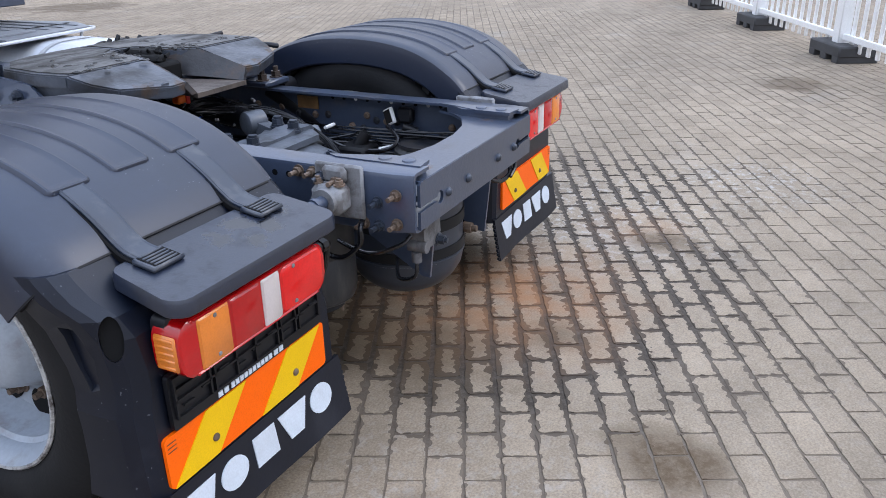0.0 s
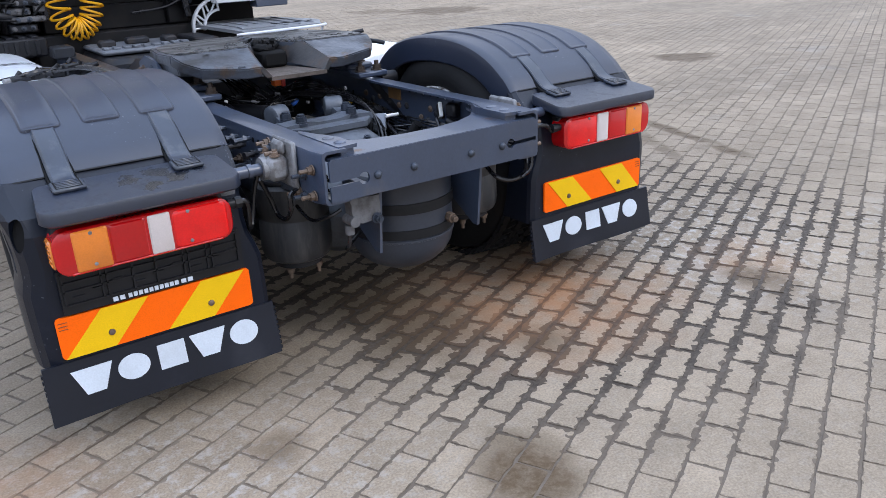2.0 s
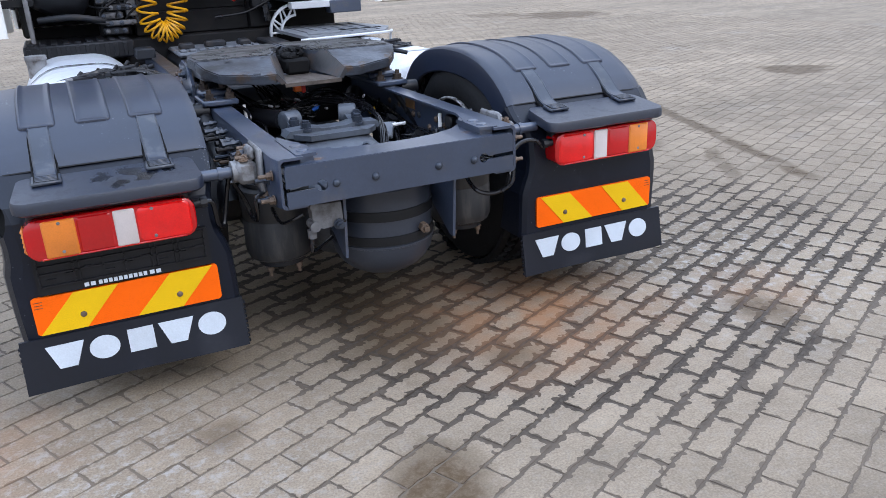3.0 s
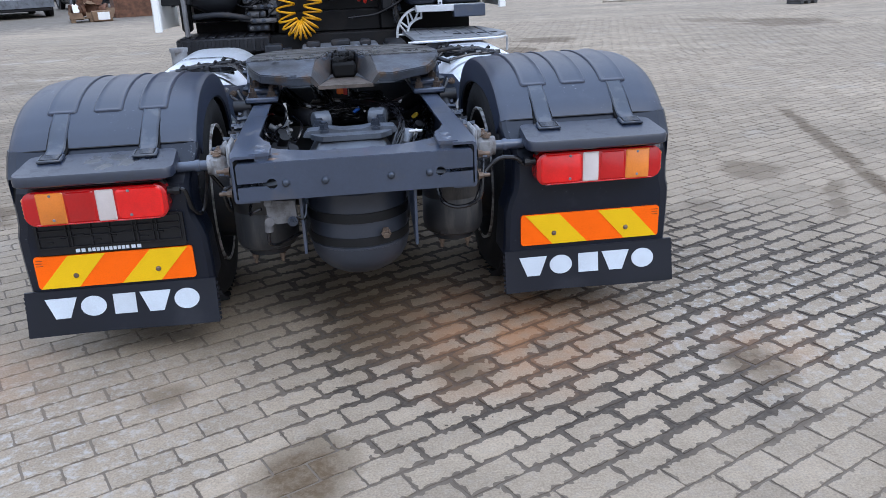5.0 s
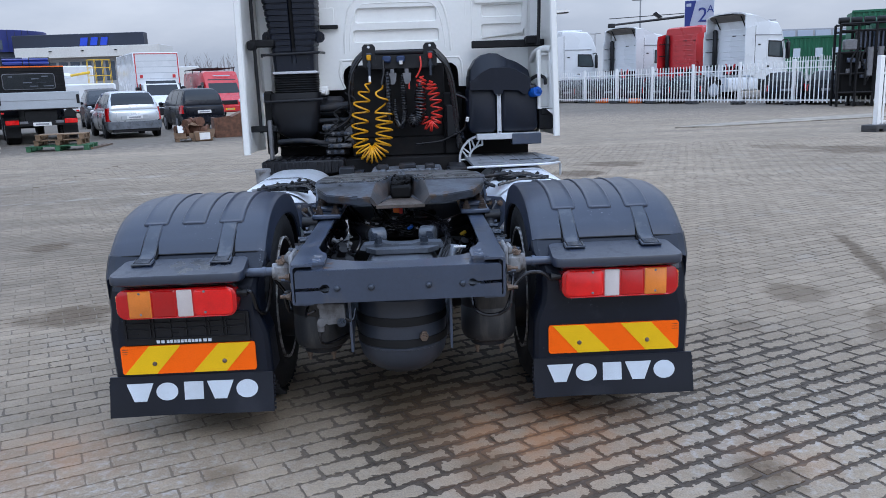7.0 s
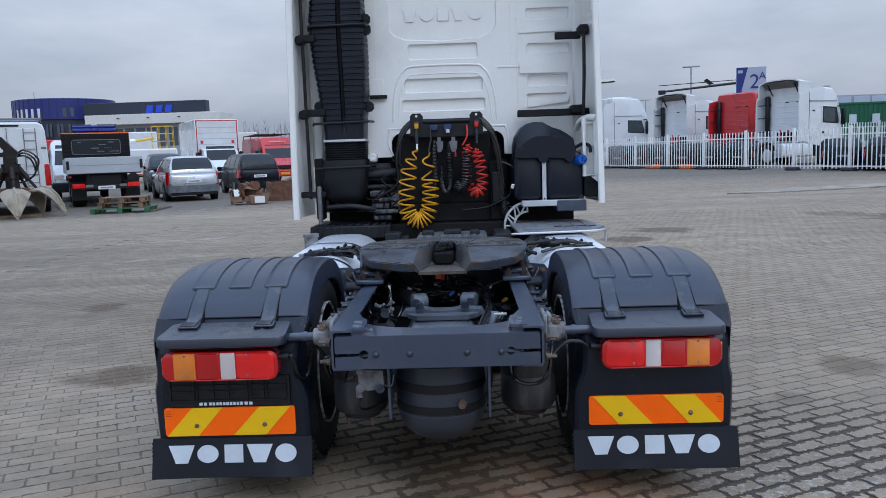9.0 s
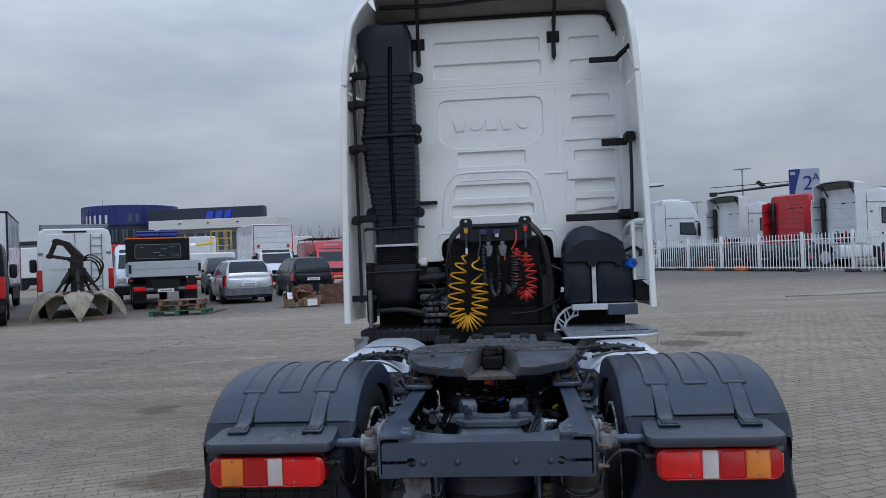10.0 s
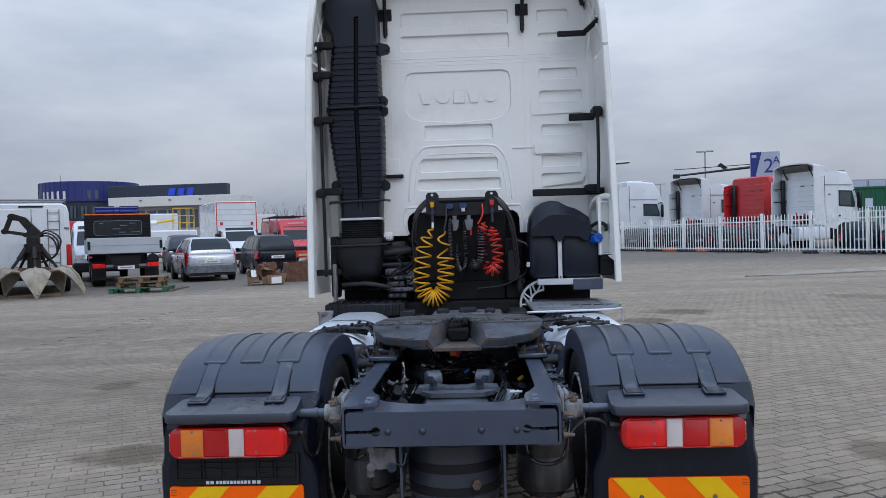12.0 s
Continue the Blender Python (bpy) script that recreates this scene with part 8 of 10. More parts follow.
part("floor_rail", made(box, -2.42, 0.015, -0.02, 7.42, 0.97, 1.06, 0.01), M_BLACKPL, edge)
for x in (-1.85, -1.45, -0.95, -0.55):
    part("lock_rod", made(cyl, (x, -0.04, 1.05), (x, -0.04, 3.72), 0.02, n=8), M_CABLEG, edge)
part("lorry_cab", made(box, -2.3, -0.05, 7.7, 9.5, 0.55, 3.0, 0.15), M_DARKCAR, edge)
part("lorry_frame", made(box, -1.7, -0.6, 0.0, 8.0, 0.62, 0.97, 0.02), M_BLACK, edge)
part("side_guard", made(box, -0.08, -0.02, 2.4, 6.4, 0.45, 0.95, 0.02), M_BLACK, edge)
for y in (1.3, 8.4):
    road_wheel(edge, -0.25, y, 0.47, 0.28)
    road_wheel(edge, -2.10, y, 0.47, 0.28)

# orange-peel grab on the ground
grab = thing("grapple_grab", "worn steel orange-peel grab with hydraulic head, resting open on boards", "grab", m=placed(-13.26, 19.71, 20, 0.86))
for k in range(5):
    a = 2 * math.pi * k / 5 - 1.363
    d, side = Vector((math.cos(a), math.sin(a), 0)), Vector((-math.sin(a), math.cos(a), 0))
    bm = bmesh.new()
    rings = []
    for r, z, w in ((0.34, 0.84, 0.13), (0.62, 0.98, 0.28), (0.92, 1.04, 0.46), (1.18, 0.94, 0.57), (1.38, 0.70, 0.46), (1.51, 0.40, 0.28), (1.60, 0.14, 0.11), (1.62, 0.02, 0.035)):
        out = Vector((0, 0, 1)) if r < 0.7 else (d * min(1.0, (r - 0.7) * 1.5) + Vector((0, 0, max(0.1, z - 0.3)))).normalized()
        c = d * r + Vector((0, 0, z))
        # a shell hollow inside and bowed across its width
        w *= 0.84
        rings.append([c - side * w - out * w * 0.30, c - side * w * 0.55 - out * w * 0.06, c, c + side * w * 0.55 - out * w * 0.06, c + side * w - out * w * 0.30,
                      c + side * w * 0.92 - out * (w * 0.30 + 0.05), c - out * 0.06, c - side * w * 0.92 - out * (w * 0.30 + 0.05)])
    loft(bm, rings)
    tine = part("grab_tine", bm, M_CREAM, grab, "worn cream-painted steel shell")
    bm = bmesh.new()
    rib = ((0.55, 0.97), (0.92, 1.06), (1.20, 0.96), (1.41, 0.71), (1.54, 0.41), (1.62, 0.13))
    loft(bm, [[d * (r + o) + Vector((0, 0, z + o * 0.5)) + side * e for e, o in ((-0.035, -0.05), (-0.035, 0.03), (0.035, 0.03), (0.035, -0.05))] for r, z in rib])
    part("tine_rib", bm, M_CREAM, tine)
    bm = bmesh.new()
    cyl(bm, d * 0.24 + Vector((0, 0, 1.72)), d * 0.50 + Vector((0, 0, 1.32)), 0.085, n=12)
    cyl(bm, d * 0.48 + Vector((0, 0, 1.36)), d * 0.74 + Vector((0, 0, 1.00)), 0.05, n=10)
    part("tine_cylinder", bm, M_GRABDARK, grab)
    bm = bmesh.new()
    box(bm, 0.18, 0.52, -0.09, 0.09, 0.80, 1.02, 0.02, Matrix.Rotation(a, 4, "Z"))
    part("tine_hinge", bm, M_RUST, grab)
bm = bmesh.new()
cyl(bm, (0, 0, 0.75), (0, 0, 1.60), 0.24, 0.20, n=16)
cyl(bm, (0, 0, 1.55), (0, 0, 1.85), 0.30, n=16)
box(bm, -0.22, 0.22, -0.2, 0.2, 0.62, 0.95, 0.04)
part("grab_body", bm, M_GRABDARK, grab)
part("grab_neck", made(box, -0.20, 0.20, -0.16, 0.16, 1.78, 2.12, 0.04), M_GRABDARK, grab)
part("grab_head", made(prism, [(0.16, 2.05), (0.30, 2.20), (-0.22, 2.78), (-0.62, 2.92), (-0.78, 2.84), (-0.72, 2.70), (-0.42, 2.66), (-0.16, 2.30), (-0.30, 2.10)], "y", -0.13, 0.13), M_GRABDARK, grab, "black hydraulic head")
part("grab_arm", made(prism, [(-0.10, 2.10), (-0.10, 2.22), (-0.86, 2.36), (-0.92, 2.26)], "y", -0.10, 0.10), M_GRABDARK, grab)
part("grab_link", made(prism, [(-0.74, 2.84), (-0.58, 2.82), (-0.82, 2.24), (-0.96, 2.28)], "y", -0.05, 0.05), M_GRABDARK, grab)
for x, z in ((-0.66, 2.82), (-0.88, 2.30)):
    part("grab_pin", made(cyl, (x, -0.17, z), (x, 0.17, z), 0.09, n=12), M_GRABDARK, grab)
for i in range(3):
    bm = bmesh.new()
    tube(bm, [(0.12, 0.05 * i, 2.1), (0.45, 0.05 * i, 2.32 - 0.1 * i), (0.86 - 0.1 * i, 0.06 * i, 2.0 - 0.05 * i), (0.72, 0.03 * i, 1.50), (0.42, 0.02, 1.25), (0.2, 0.0, 1.2)], 0.032, 8)
    part("hydraulic_hose", bm, M_CABLE, grab)
part("support_board", made(box, -0.8, 0.9, -0.35, -0.15, 0.0, 0.06, 0.005), M_WOOD, grab)
part("support_board", made(box, -0.8, 0.8, 0.20, 0.42, 0.0, 0.06, 0.005), M_WOOD, grab)


def build_pallet(name, label, m, wood, L=1.2, W=0.8):
    p = thing(name, label, "pallet", group="stacked pallets", m=m)
    for i in range(5):
        part("top_board", made(box, -L / 2, L / 2, -W / 2 + i * (W - 0.12) / 4, -W / 2 + 0.12 + i * (W - 0.12) / 4, 0.122, 0.144, 0.003), wood, p)
    for x in (-L / 2 + 0.07, 0, L / 2 - 0.07):
        for y in (-W / 2 + 0.06, 0, W / 2 - 0.06):
            part("block", made(box, x - 0.06, x + 0.06, y - 0.05, y + 0.05, 0.022, 0.122, 0.003), wood, p)
        part("bottom_board", made(box, x - 0.05, x + 0.05, -W / 2, W / 2, 0.0, 0.022, 0.002), wood, p)
    return p


build_pallet("green_pallet", "flat green painted pallet on the paving", placed(-10.40, 20.7, 8), M_GREENWOOD, 1.55, 1.0)
for k in range(2):
    build_pallet("wooden_pallet", "weathered wooden pallet stacked on a green pallet", Matrix.Translation((-10.42 + 0.05 * k, 20.75, Z0 + (0.144 + 0.144 * k) * FAR)) @ Matrix.Rotation(radians(7 + 3 * k), 4, "Z") @ Matrix.Diagonal((1.12, 1.12, 1.12, 1)), M_WOOD)
for k in range(2):
    bar = thing("loose_bar", "long thin steel bar lying on the paving", "bar", group="loose bars", m=placed(-9.75 + 0.16 * k, 21.6, 5))
    part("bar_body", made(box, -0.03, 0.03, -0.9, 0.9, 0.0, 0.05, 0.006), M_BOLT, bar)
    part("bar_end", made(box, -0.033, 0.033, -0.93, -0.88, 0.0, 0.055, 0.004), M_WOOD, bar)
card = thing("scrap_pallet", "pallet with rusty castings, torn cardboard and a white label", "pallet", m=placed(-7.15, 23.0, 18, 0.92))
for i in range(4):
    part("pallet_board", made(box, -0.66, 0.66, -0.42 + i * 0.27, -0.24 + i * 0.27, 0.11, 0.135, 0.004), M_WOOD, card)
for x in (-0.56, 0.0, 0.56):
    part("pallet_block", made(box, x - 0.07, x + 0.07, -0.42, 0.57, 0.0, 0.11, 0.005), M_WOOD, card)
rs = random.Random(19)
for i, (x, y, z, a, r, w) in enumerate(((-0.38, 0.05, 0.36, 0.4, 0.24, 0.36), (0.02, 0.22, 0.44, 1.1, 0.27, 0.30), (0.36, 0.15, 0.36, -0.3, 0.22, 0.34), (-0.12, 0.02, 0.64, 0.8, 0.16, 0.34), (0.22, 0.10, 0.66, 2.0, 0.17, 0.30))):
    bm = bmesh.new()
    d = Vector((math.cos(a), math.sin(a), 0.25 * math.sin(3 * a)))
    c = Vector((x, y, z))
    turned(bm, c - d * w / 2, d, [(0.0, r * 0.55), (0.0, r), (w * 0.25, r * 0.96), (w * 0.3, r * 0.72), (w * 0.7, r * 0.70), (w * 0.75, r * 0.98), (w, r), (w, r * 0.55)], 14)
    part("rusty_casting", bm, M_RUST, card, "rusty cast drum")
def torn_sheet(x, y, z, w, h, ang, tilt, material, name):
    """A crumpled sheet with a ragged outline."""
    bm = bmesh.new()
    rows = []
    for i in range(5):
        rows.append([])
        for j in range(6):
            u, v = (j / 5 - 0.5) * w + rs.uniform(-0.02, 0.02), (i / 4) * h + rs.uniform(-0.03, 0.03)
            rows[-1].append(Vector((u, 0.05 * math.sin(5 * u + 3 * v) + rs.uniform(-0.015, 0.015), v)))
    m = Matrix.Translation((x, y, z)) @ Matrix.Rotation(ang, 4, "Z") @ Matrix.Rotation(tilt, 4, "X")
    front = [[bm.verts.new(m @ p) for p in r] for r in rows]
    back = [[bm.verts.new(m @ (p + Vector((0, 0.012, 0)))) for p in r] for r in rows]
    for g in (front, back):
        for i in range(4):
            for j in range(5):
                bm.faces.new((g[i][j], g[i][j + 1], g[i + 1][j + 1], g[i + 1][j]))
    rim = lambda g: g[0] + [r[-1] for r in g[1:]] + g[-1][-2::-1] + [r[0] for r in g[-2:0:-1]]
    a, b = rim(front), rim(back)
    for i in range(len(a)):
        k = (i + 1) % len(a)
        bm.faces.new((a[i], a[k], b[k], b[i]))
    part(name, bm, material, card)
for a in ((-0.45, -0.38, 0.10, 0.42, 0.24, 0.25, -0.35), (0.10, -0.42, 0.10, 0.50, 0.22, -0.10, -0.2), (0.50, -0.20, 0.14, 0.36, 0.34, -0.7, -0.5), (-0.62, 0.0, 0.12, 0.50, 0.30, 1.4, 0.2), (0.02, -0.20, 0.55, 0.40, 0.20, 0.15, -0.9)):
    torn_sheet(*a, M_CARD, "torn_cardboard")
part("low_carton", made(box, -0.02, 0.56, -0.62, -0.30, 0.01, 0.34, 0.03, Matrix.Rotation(0.06, 4, "Z")), M_CARD, card, "low cardboard carton")
part("white_label", made(box, 0.14, 0.50, -0.632, -0.618, 0.06, 0.30, 0, Matrix.Rotation(0.06, 4, "Z")), M_PAPER, card)
torn_sheet(-0.42, -0.47, 0.30, 0.20, 0.28, 0.4, -0.2, M_PAPER, "paper_strip")
skip = thing("steel_bucket", "rusty brown steel excavator bucket", "bucket", m=placed(-6.2, 24.9, 20))
bm = bmesh.new()
side = [(-0.6, 0.0), (0.7, 0.0), (0.78, 0.30), (0.60, 0.62), (0.25, 0.78), (-0.1, 0.62), (-0.6, 0.58)]
prism(bm, side, "y", 0.48, 0.52)
prism(bm, side, "y", -0.36, -0.32)
for a, b in zip(side[:5], side[1:6]):
    d = Vector((b[0] - a[0], b[1] - a[1])).normalized()
    nx, nz = d.y * 0.03, -d.x * 0.03
    prism(bm, [a, b, (b[0] - nx, b[1] - nz), (a[0] - nx, a[1] - nz)], "y", -0.32, 0.48)
part("bucket_shell", bm, M_RUST, skip, smooth=False)
part("bucket_lip", made(box, -0.66, -0.56, -0.38, 0.54, 0.0, 0.60, 0.01), M_RUST, skip)
for i in range(4):
    part("bucket_tooth", made(prism, [(-0.66, 0.02), (-0.66, 0.12), (-0.86, 0.05)], "y", -0.32 + i * 0.24, -0.22 + i * 0.24), M_RUST, skip)

# yellow platform machine and far clutter
plat = thing("work_platform", "yellow lattice work platform standing behind the cars", "platform", m=placed(-22.2, 55.0, LOT, 1.0))
for x in (-0.75, -0.25, 0.25, 0.75):
    for y in (-0.4, 0.4):
        part("basket_post", made(cyl, (x, y, 2.5), (x, y, 4.15), 0.020, n=6), M_YELMACH, plat)
for z in (2.5, 3.05, 3.6, 4.15):
    for y in (-0.4, 0.4):
        part("basket_rail", made(cyl, (-0.75, y, z), (0.75, y, z), 0.018, n=6), M_YELMACH, plat)
part("arm", made(cyl, (-1.9, 0.3, 3.1), (-0.6, 0.3, 3.3), 0.09, n=8), M_YELMACH, plat)
part("arm_head", made(cyl, (-2.3, 0.3, 3.1), (-1.9, 0.3, 3.1), 0.18, n=8), M_WHITEV, plat)
part("base", made(box, -3.0, 0.9, -0.8, 0.8, 0.6, 2.5, 0.1), M_WHITEV, plat)
for y in (-0.7, 0.7):
    for x in (-2.3, 0.4):
        part("support_wheel", made(cyl, (x, y - 0.12, 0.42), (x, y + 0.12, 0.42), 0.42, n=16), M_TYRE, plat)
for k, (x, y, w, h, m_) in enumerate(((-26.3, 57, 5.4, 3.9, M_WHITEV), (-34.0, 60, 5.0, 3.6, M_REDV), (-21.0, 66, 6.0, 3.9, M_WALLW), (-39.5, 60, 6, 3.6, M_WHITEV))):
    t = thing("parked_lorry", ("white", "red", "pale grey", "white")[k] + " lorry parked in the far row", "lorry", group="far row of lorries", m=placed(x, y, LOT, 1.0))
    part("lorry_body", made(box, -w / 2, w / 2, 0, 2.4, 1.0, h, 0.08), m_, t)
    part("lorry_cab", made(box, w / 2 - 1.9, w / 2 + 0.05, -0.05, 2.35, 0.5, 2.5, 0.2), M_WHITEV, t)
    part("cab_window", made(box, w / 2 - 1.6, w / 2 - 0.2, -0.075, -0.04, 1.5, 2.2, 0.03), M_GLASS, t)
    part("lorry_chassis", made(box, -w / 2, w / 2, 0.2, 2.2, 0.4, 1.0, 0.02), M_BLACK, t)
    for xx in (-w * 0.3, w * 0.35):
        part("lorry_wheel", made(cyl, (xx, -0.02, 0.48), (xx, 0.35, 0.48), 0.48, n=16), M_TYRE, t)

# blue office building
bld = thing("office_building", "dark blue round-fronted office building with flat roofs", "building", kind="structure")
BX, BY, BR = -51.9, 99.5, 6.1
part("lower_wall", made(turned, (BX, BY, 0.0), (0, 0, 1), [(0.0, BR - 0.15), (7.2, BR - 0.15)], 48), M_DARKB, bld)
part("round_wall", made(turned, (BX, BY, 7.2), (0, 0, 1), [(0, BR), (0.02, BR + 0.06), (2.55, BR + 0.06), (2.6, BR), (2.62, BR - 0.3)], 64), M_BLUEB, bld, "curved blue metal wall")
for i in range(36):
    a = radians(-160 + i * 4.0)
    m = Matrix.Translation((BX + (BR + 0.07) * math.cos(a), BY + (BR + 0.07) * math.sin(a), 0)) @ Matrix.Rotation(a + math.pi / 2, 4, "Z")
    if i % 2 == 0:
        part("wall_seam", made(box, -0.02, 0.02, -0.02, 0.02, 7.2, 9.8, 0, m), M_DARKB, bld)
    if 8 <= i <= 17 and i % 2:
        part("window_pane", made(box, -0.17, 0.17, -0.03, 0.03, 7.45, 8.55, 0.02, m), M_WALLW, bld)
    if i in (24, 26):
        part("window_pane", made(box, -0.22, 0.22, -0.03, 0.03, 7.5, 8.6, 0.02, m), M_WINDOW, bld)
    if i % 3:
        part("storey_window", made(box, -0.15, 0.15, -0.05, -0.0, 5.0, 6.6, 0.02, m), M_WINDOW, bld)
wing = part("upper_wing", made(box, -46.0, -30.9, 92.2, 93.6, 7.1, 8.85, 0.05), M_DARKB, bld, "dark blue-grey upper storey")
part("white_band", made(box, -43.4, -27.6, 87.0, 92.0, 5.95, 7.1, 0.03), M_WALLW, bld, "white fascia band")
for x in (-39.5, -36.0, -32.4):
    part("facade_lamp", made(box, x - 0.15, x + 0.15, 86.9, 87.0, 6.6, 6.7, 0.01), M_BLACKPL, bld)
part("ground_floor", made(box, -44.5, -28.0, 87.8, 92.0, 0.0, 5.95, 0.0), M_GREYB, bld)
part("left_wing", made(box, -62.0, -54.0, 95.0, 104.0, 0.0, 6.6, 0.05), M_DARKB, bld)
part("roof_unit", made(box, -63.0, -57.5, 96.0, 100.0, 6.6, 7.5, 0.05), M_DARKB, bld)
for i in range(13):
    part("ground_window", made(box, -44.2 + i * 1.28, -43.2 + i * 1.28, 87.72, 87.82, 3.4, 5.5, 0.02), M_WINDOW, bld)
for x0, x1 in ((-38.3, -37.25), (-37.1, -36.1), (-35.95, -34.95)):
    poly = [(x0, 7.50), (x1 - 0.22, 7.50), (x1, 8.40), (x0 + 0.22, 8.40)]
    part("sign_shape", made(prism, poly, "y", 92.08, 92.19), M_LOGOB, wing, "plain bright blue sign shape", smooth=False)
part("roof_mast", made(cyl, (-54.5, 97, 9.7), (-54.5, 97, 10.9), 0.04, n=6), M_GREYB, bld)
hall = thing("low_hall", "long pale grey industrial hall in the distance", "building", kind="structure")
part("hall_wall", made(box, -75, -48, 95, 110, 0, 5.2, 0.05), M_GREYB, hall)
part("hall_roof", made(box, -75.4, -47.6, 94.6, 110.4, 5.2, 5.6, 0.05), M_DARKB, hall)
for i in range(6):
    part("hall_door", made(box, -74 + i * 4.3, -71 + i * 4.3, 94.9, 95.02, 0.3, 3.8, 0.02), M_WALLW, hall)
hall = thing("low_hall", "grey clad warehouse beyond the fence", "building", kind="structure")
part("hall_wall", made(box, 43.0, 60, 89.6, 110, 0, 6.6, 0.05), M_GREYB, hall)
for i in range(8):
    part("hall_panel", made(box, 43.2 + i * 2.1, 45.0 + i * 2.1, 89.5, 89.62, 5.3, 6.4, 0.02), M_SIGNG, hall)
hall = thing("low_hall", "pale grey warehouse behind the parked cars", "building", kind="structure")
part("hall_wall", made(box, -24, -4, 118, 140, 0, 6.2, 0.05), M_SIGNG, hall)
part("hall_roof", made(box, -24.3, -3.7, 117.7, 140.3, 6.2, 6.5, 0.05), M_GREYB, hall)

# bare trees far off
bm = bmesh.new()
rt = random.Random(11)
for k in range(120):
    x, y, h = -32 + k * 0.45 + rt.uniform(-0.2, 0.2), 112 + rt.uniform(-2, 2), rt.uniform(6.2, 7.8)
    cyl(bm, (x, y, 0), (x + rt.uniform(-0.2, 0.2), y, h * 0.8), 0.06, 0.02, n=5)
    for j in range(16):
        z = h * rt.uniform(0.45, 0.85)
        cyl(bm, (x, y, z), (x + rt.uniform(-0.45, 0.45), y + rt.uniform(-0.3, 0.3), z + rt.uniform(0.5, 1.2)), 0.020, 0.008, n=3)
tagged(part("bare_trees", bm, M_TWIG), "row of bare leafless trees far away", "trees", kind="stuff")


# ---- white picket fences on heavy feet ----
def build_fence_panel(a, b, h=1.92, step=0.19):
    a, b = Vector((*a, Z0)), Vector((*b, Z0))
    f = thing("fence_panel", "white metal picket fence panel with post on a dark plastic foot", "fence", group="white picket fence", m=Matrix.Translation(a) @ Matrix.Rotation(math.atan2(b.y - a.y, b.x - a.x), 4, "Z"))
    L = (b - a).length
    part("post", made(box, -0.075, 0.075, -0.06, 0.06, 0.08, h + 0.10, 0.01), M_FENCE, f)
    for z in (0.20, h - 0.36):
        part("rail", made(box, 0.06, L - 0.06, -0.02, 0.02, z, z + 0.06, 0.004), M_FENCE, f)
    n = int(round(L / step))
    me = None
    for i in range(1, n):
        x = L * i / n
        if me is None:
            p = part("picket", made(box, -0.031, 0.031, -0.011, 0.011, 0.10, h, 0.005), M_FENCE, f)
            me = p.data
        else:
            p = new("picket", me)
            p.parent = f
        p.location = (x, -0.03, 0)
    foot = bmesh.new()
    box(foot, -0.36, 0.36, -0.24, 0.16, 0.06, 0.17, 0.015)
    for x in (-0.28, 0.0, 0.28):
        box(foot, x - 0.07, x + 0.07, -0.24, 0.16, 0.0, 0.08, 0.01)
    part("foot", foot, M_FOOT, f, "dark recycled plastic foot")


line = [Vector((9.07, 56.84)) + Vector((1.358, -3.138)) * i for i in range(11)]
for a, b in zip(line, line[1:]):
    build_fence_panel(a, b, 2.08, 0.25)
line = [Vector((27.0 + 3.2 * i, 55.0 - 0.3 * i)) for i in range(6)]
for a, b in zip(line, line[1:]):
    build_fence_panel(a, b, 2.7)
for a, b in (((11.67, 16.2), (14.0, 17.3)), ((14.0, 17.3), (16.4, 18.4)), ((7.05, -1.12), (9.30, -0.10)), ((9.30, -0.10), (11.60, 0.95)), ((11.60, 0.95), (13.9, 2.0)), ((4.7, -2.2), (7.05, -1.12))):
    build_fence_panel(a, b, 1.75)
cone = thing("traffic_cone", "orange traffic cone standing by the fence", "cone", m=placed(13.0, 2.1, 0, 1.0))
part("cone_body", made(turned, (0, 0, 0.03), (0, 0, 1), [(0, 0.17), (0.02, 0.16), (0.65, 0.03), (0.66, 0.02)], 20), M_CONE, cone)
part("cone_base", made(box, -0.2, 0.2, -0.2, 0.2, 0, 0.035, 0.01), M_BLACK, cone)
block = thing("plastic_block", "dark plastic fence foot lying on the yard", "block", m=placed(14.0, 2.0, 30, 1.0))
part("block_body", made(box, -0.45, 0.45, -0.2, 0.2, 0, 0.28, 0.03), M_FOOT, block)
M_STRIP = mat("worn_concrete_strip", (0.30, 0.265, 0.215), 0.85, vary=0.2, scale=1.5, dirt=(0.10, 0.085, 0.07), dirt_amount=0.4, dirt_scale=2.0, bump=0.3)
slab = thing("concrete_strip", "long flat pale concrete strip in the paving", "strip", kind="structure")
part("strip_body", made(prism, [(7.9, 20.2), (9.3, 20.15), (18.5, 22.9), (18.5, 24.9), (9.4, 21.35)], "z", -0.02, 0.03), M_STRIP, slab, smooth=False)


# ---- lorries beyond the fence ----
M_CABGLASS = mat("pale_reflecting_glass", (0.03, 0.045, 0.05), 0.05, vary=0.2, scale=1.5, spec=0.9)


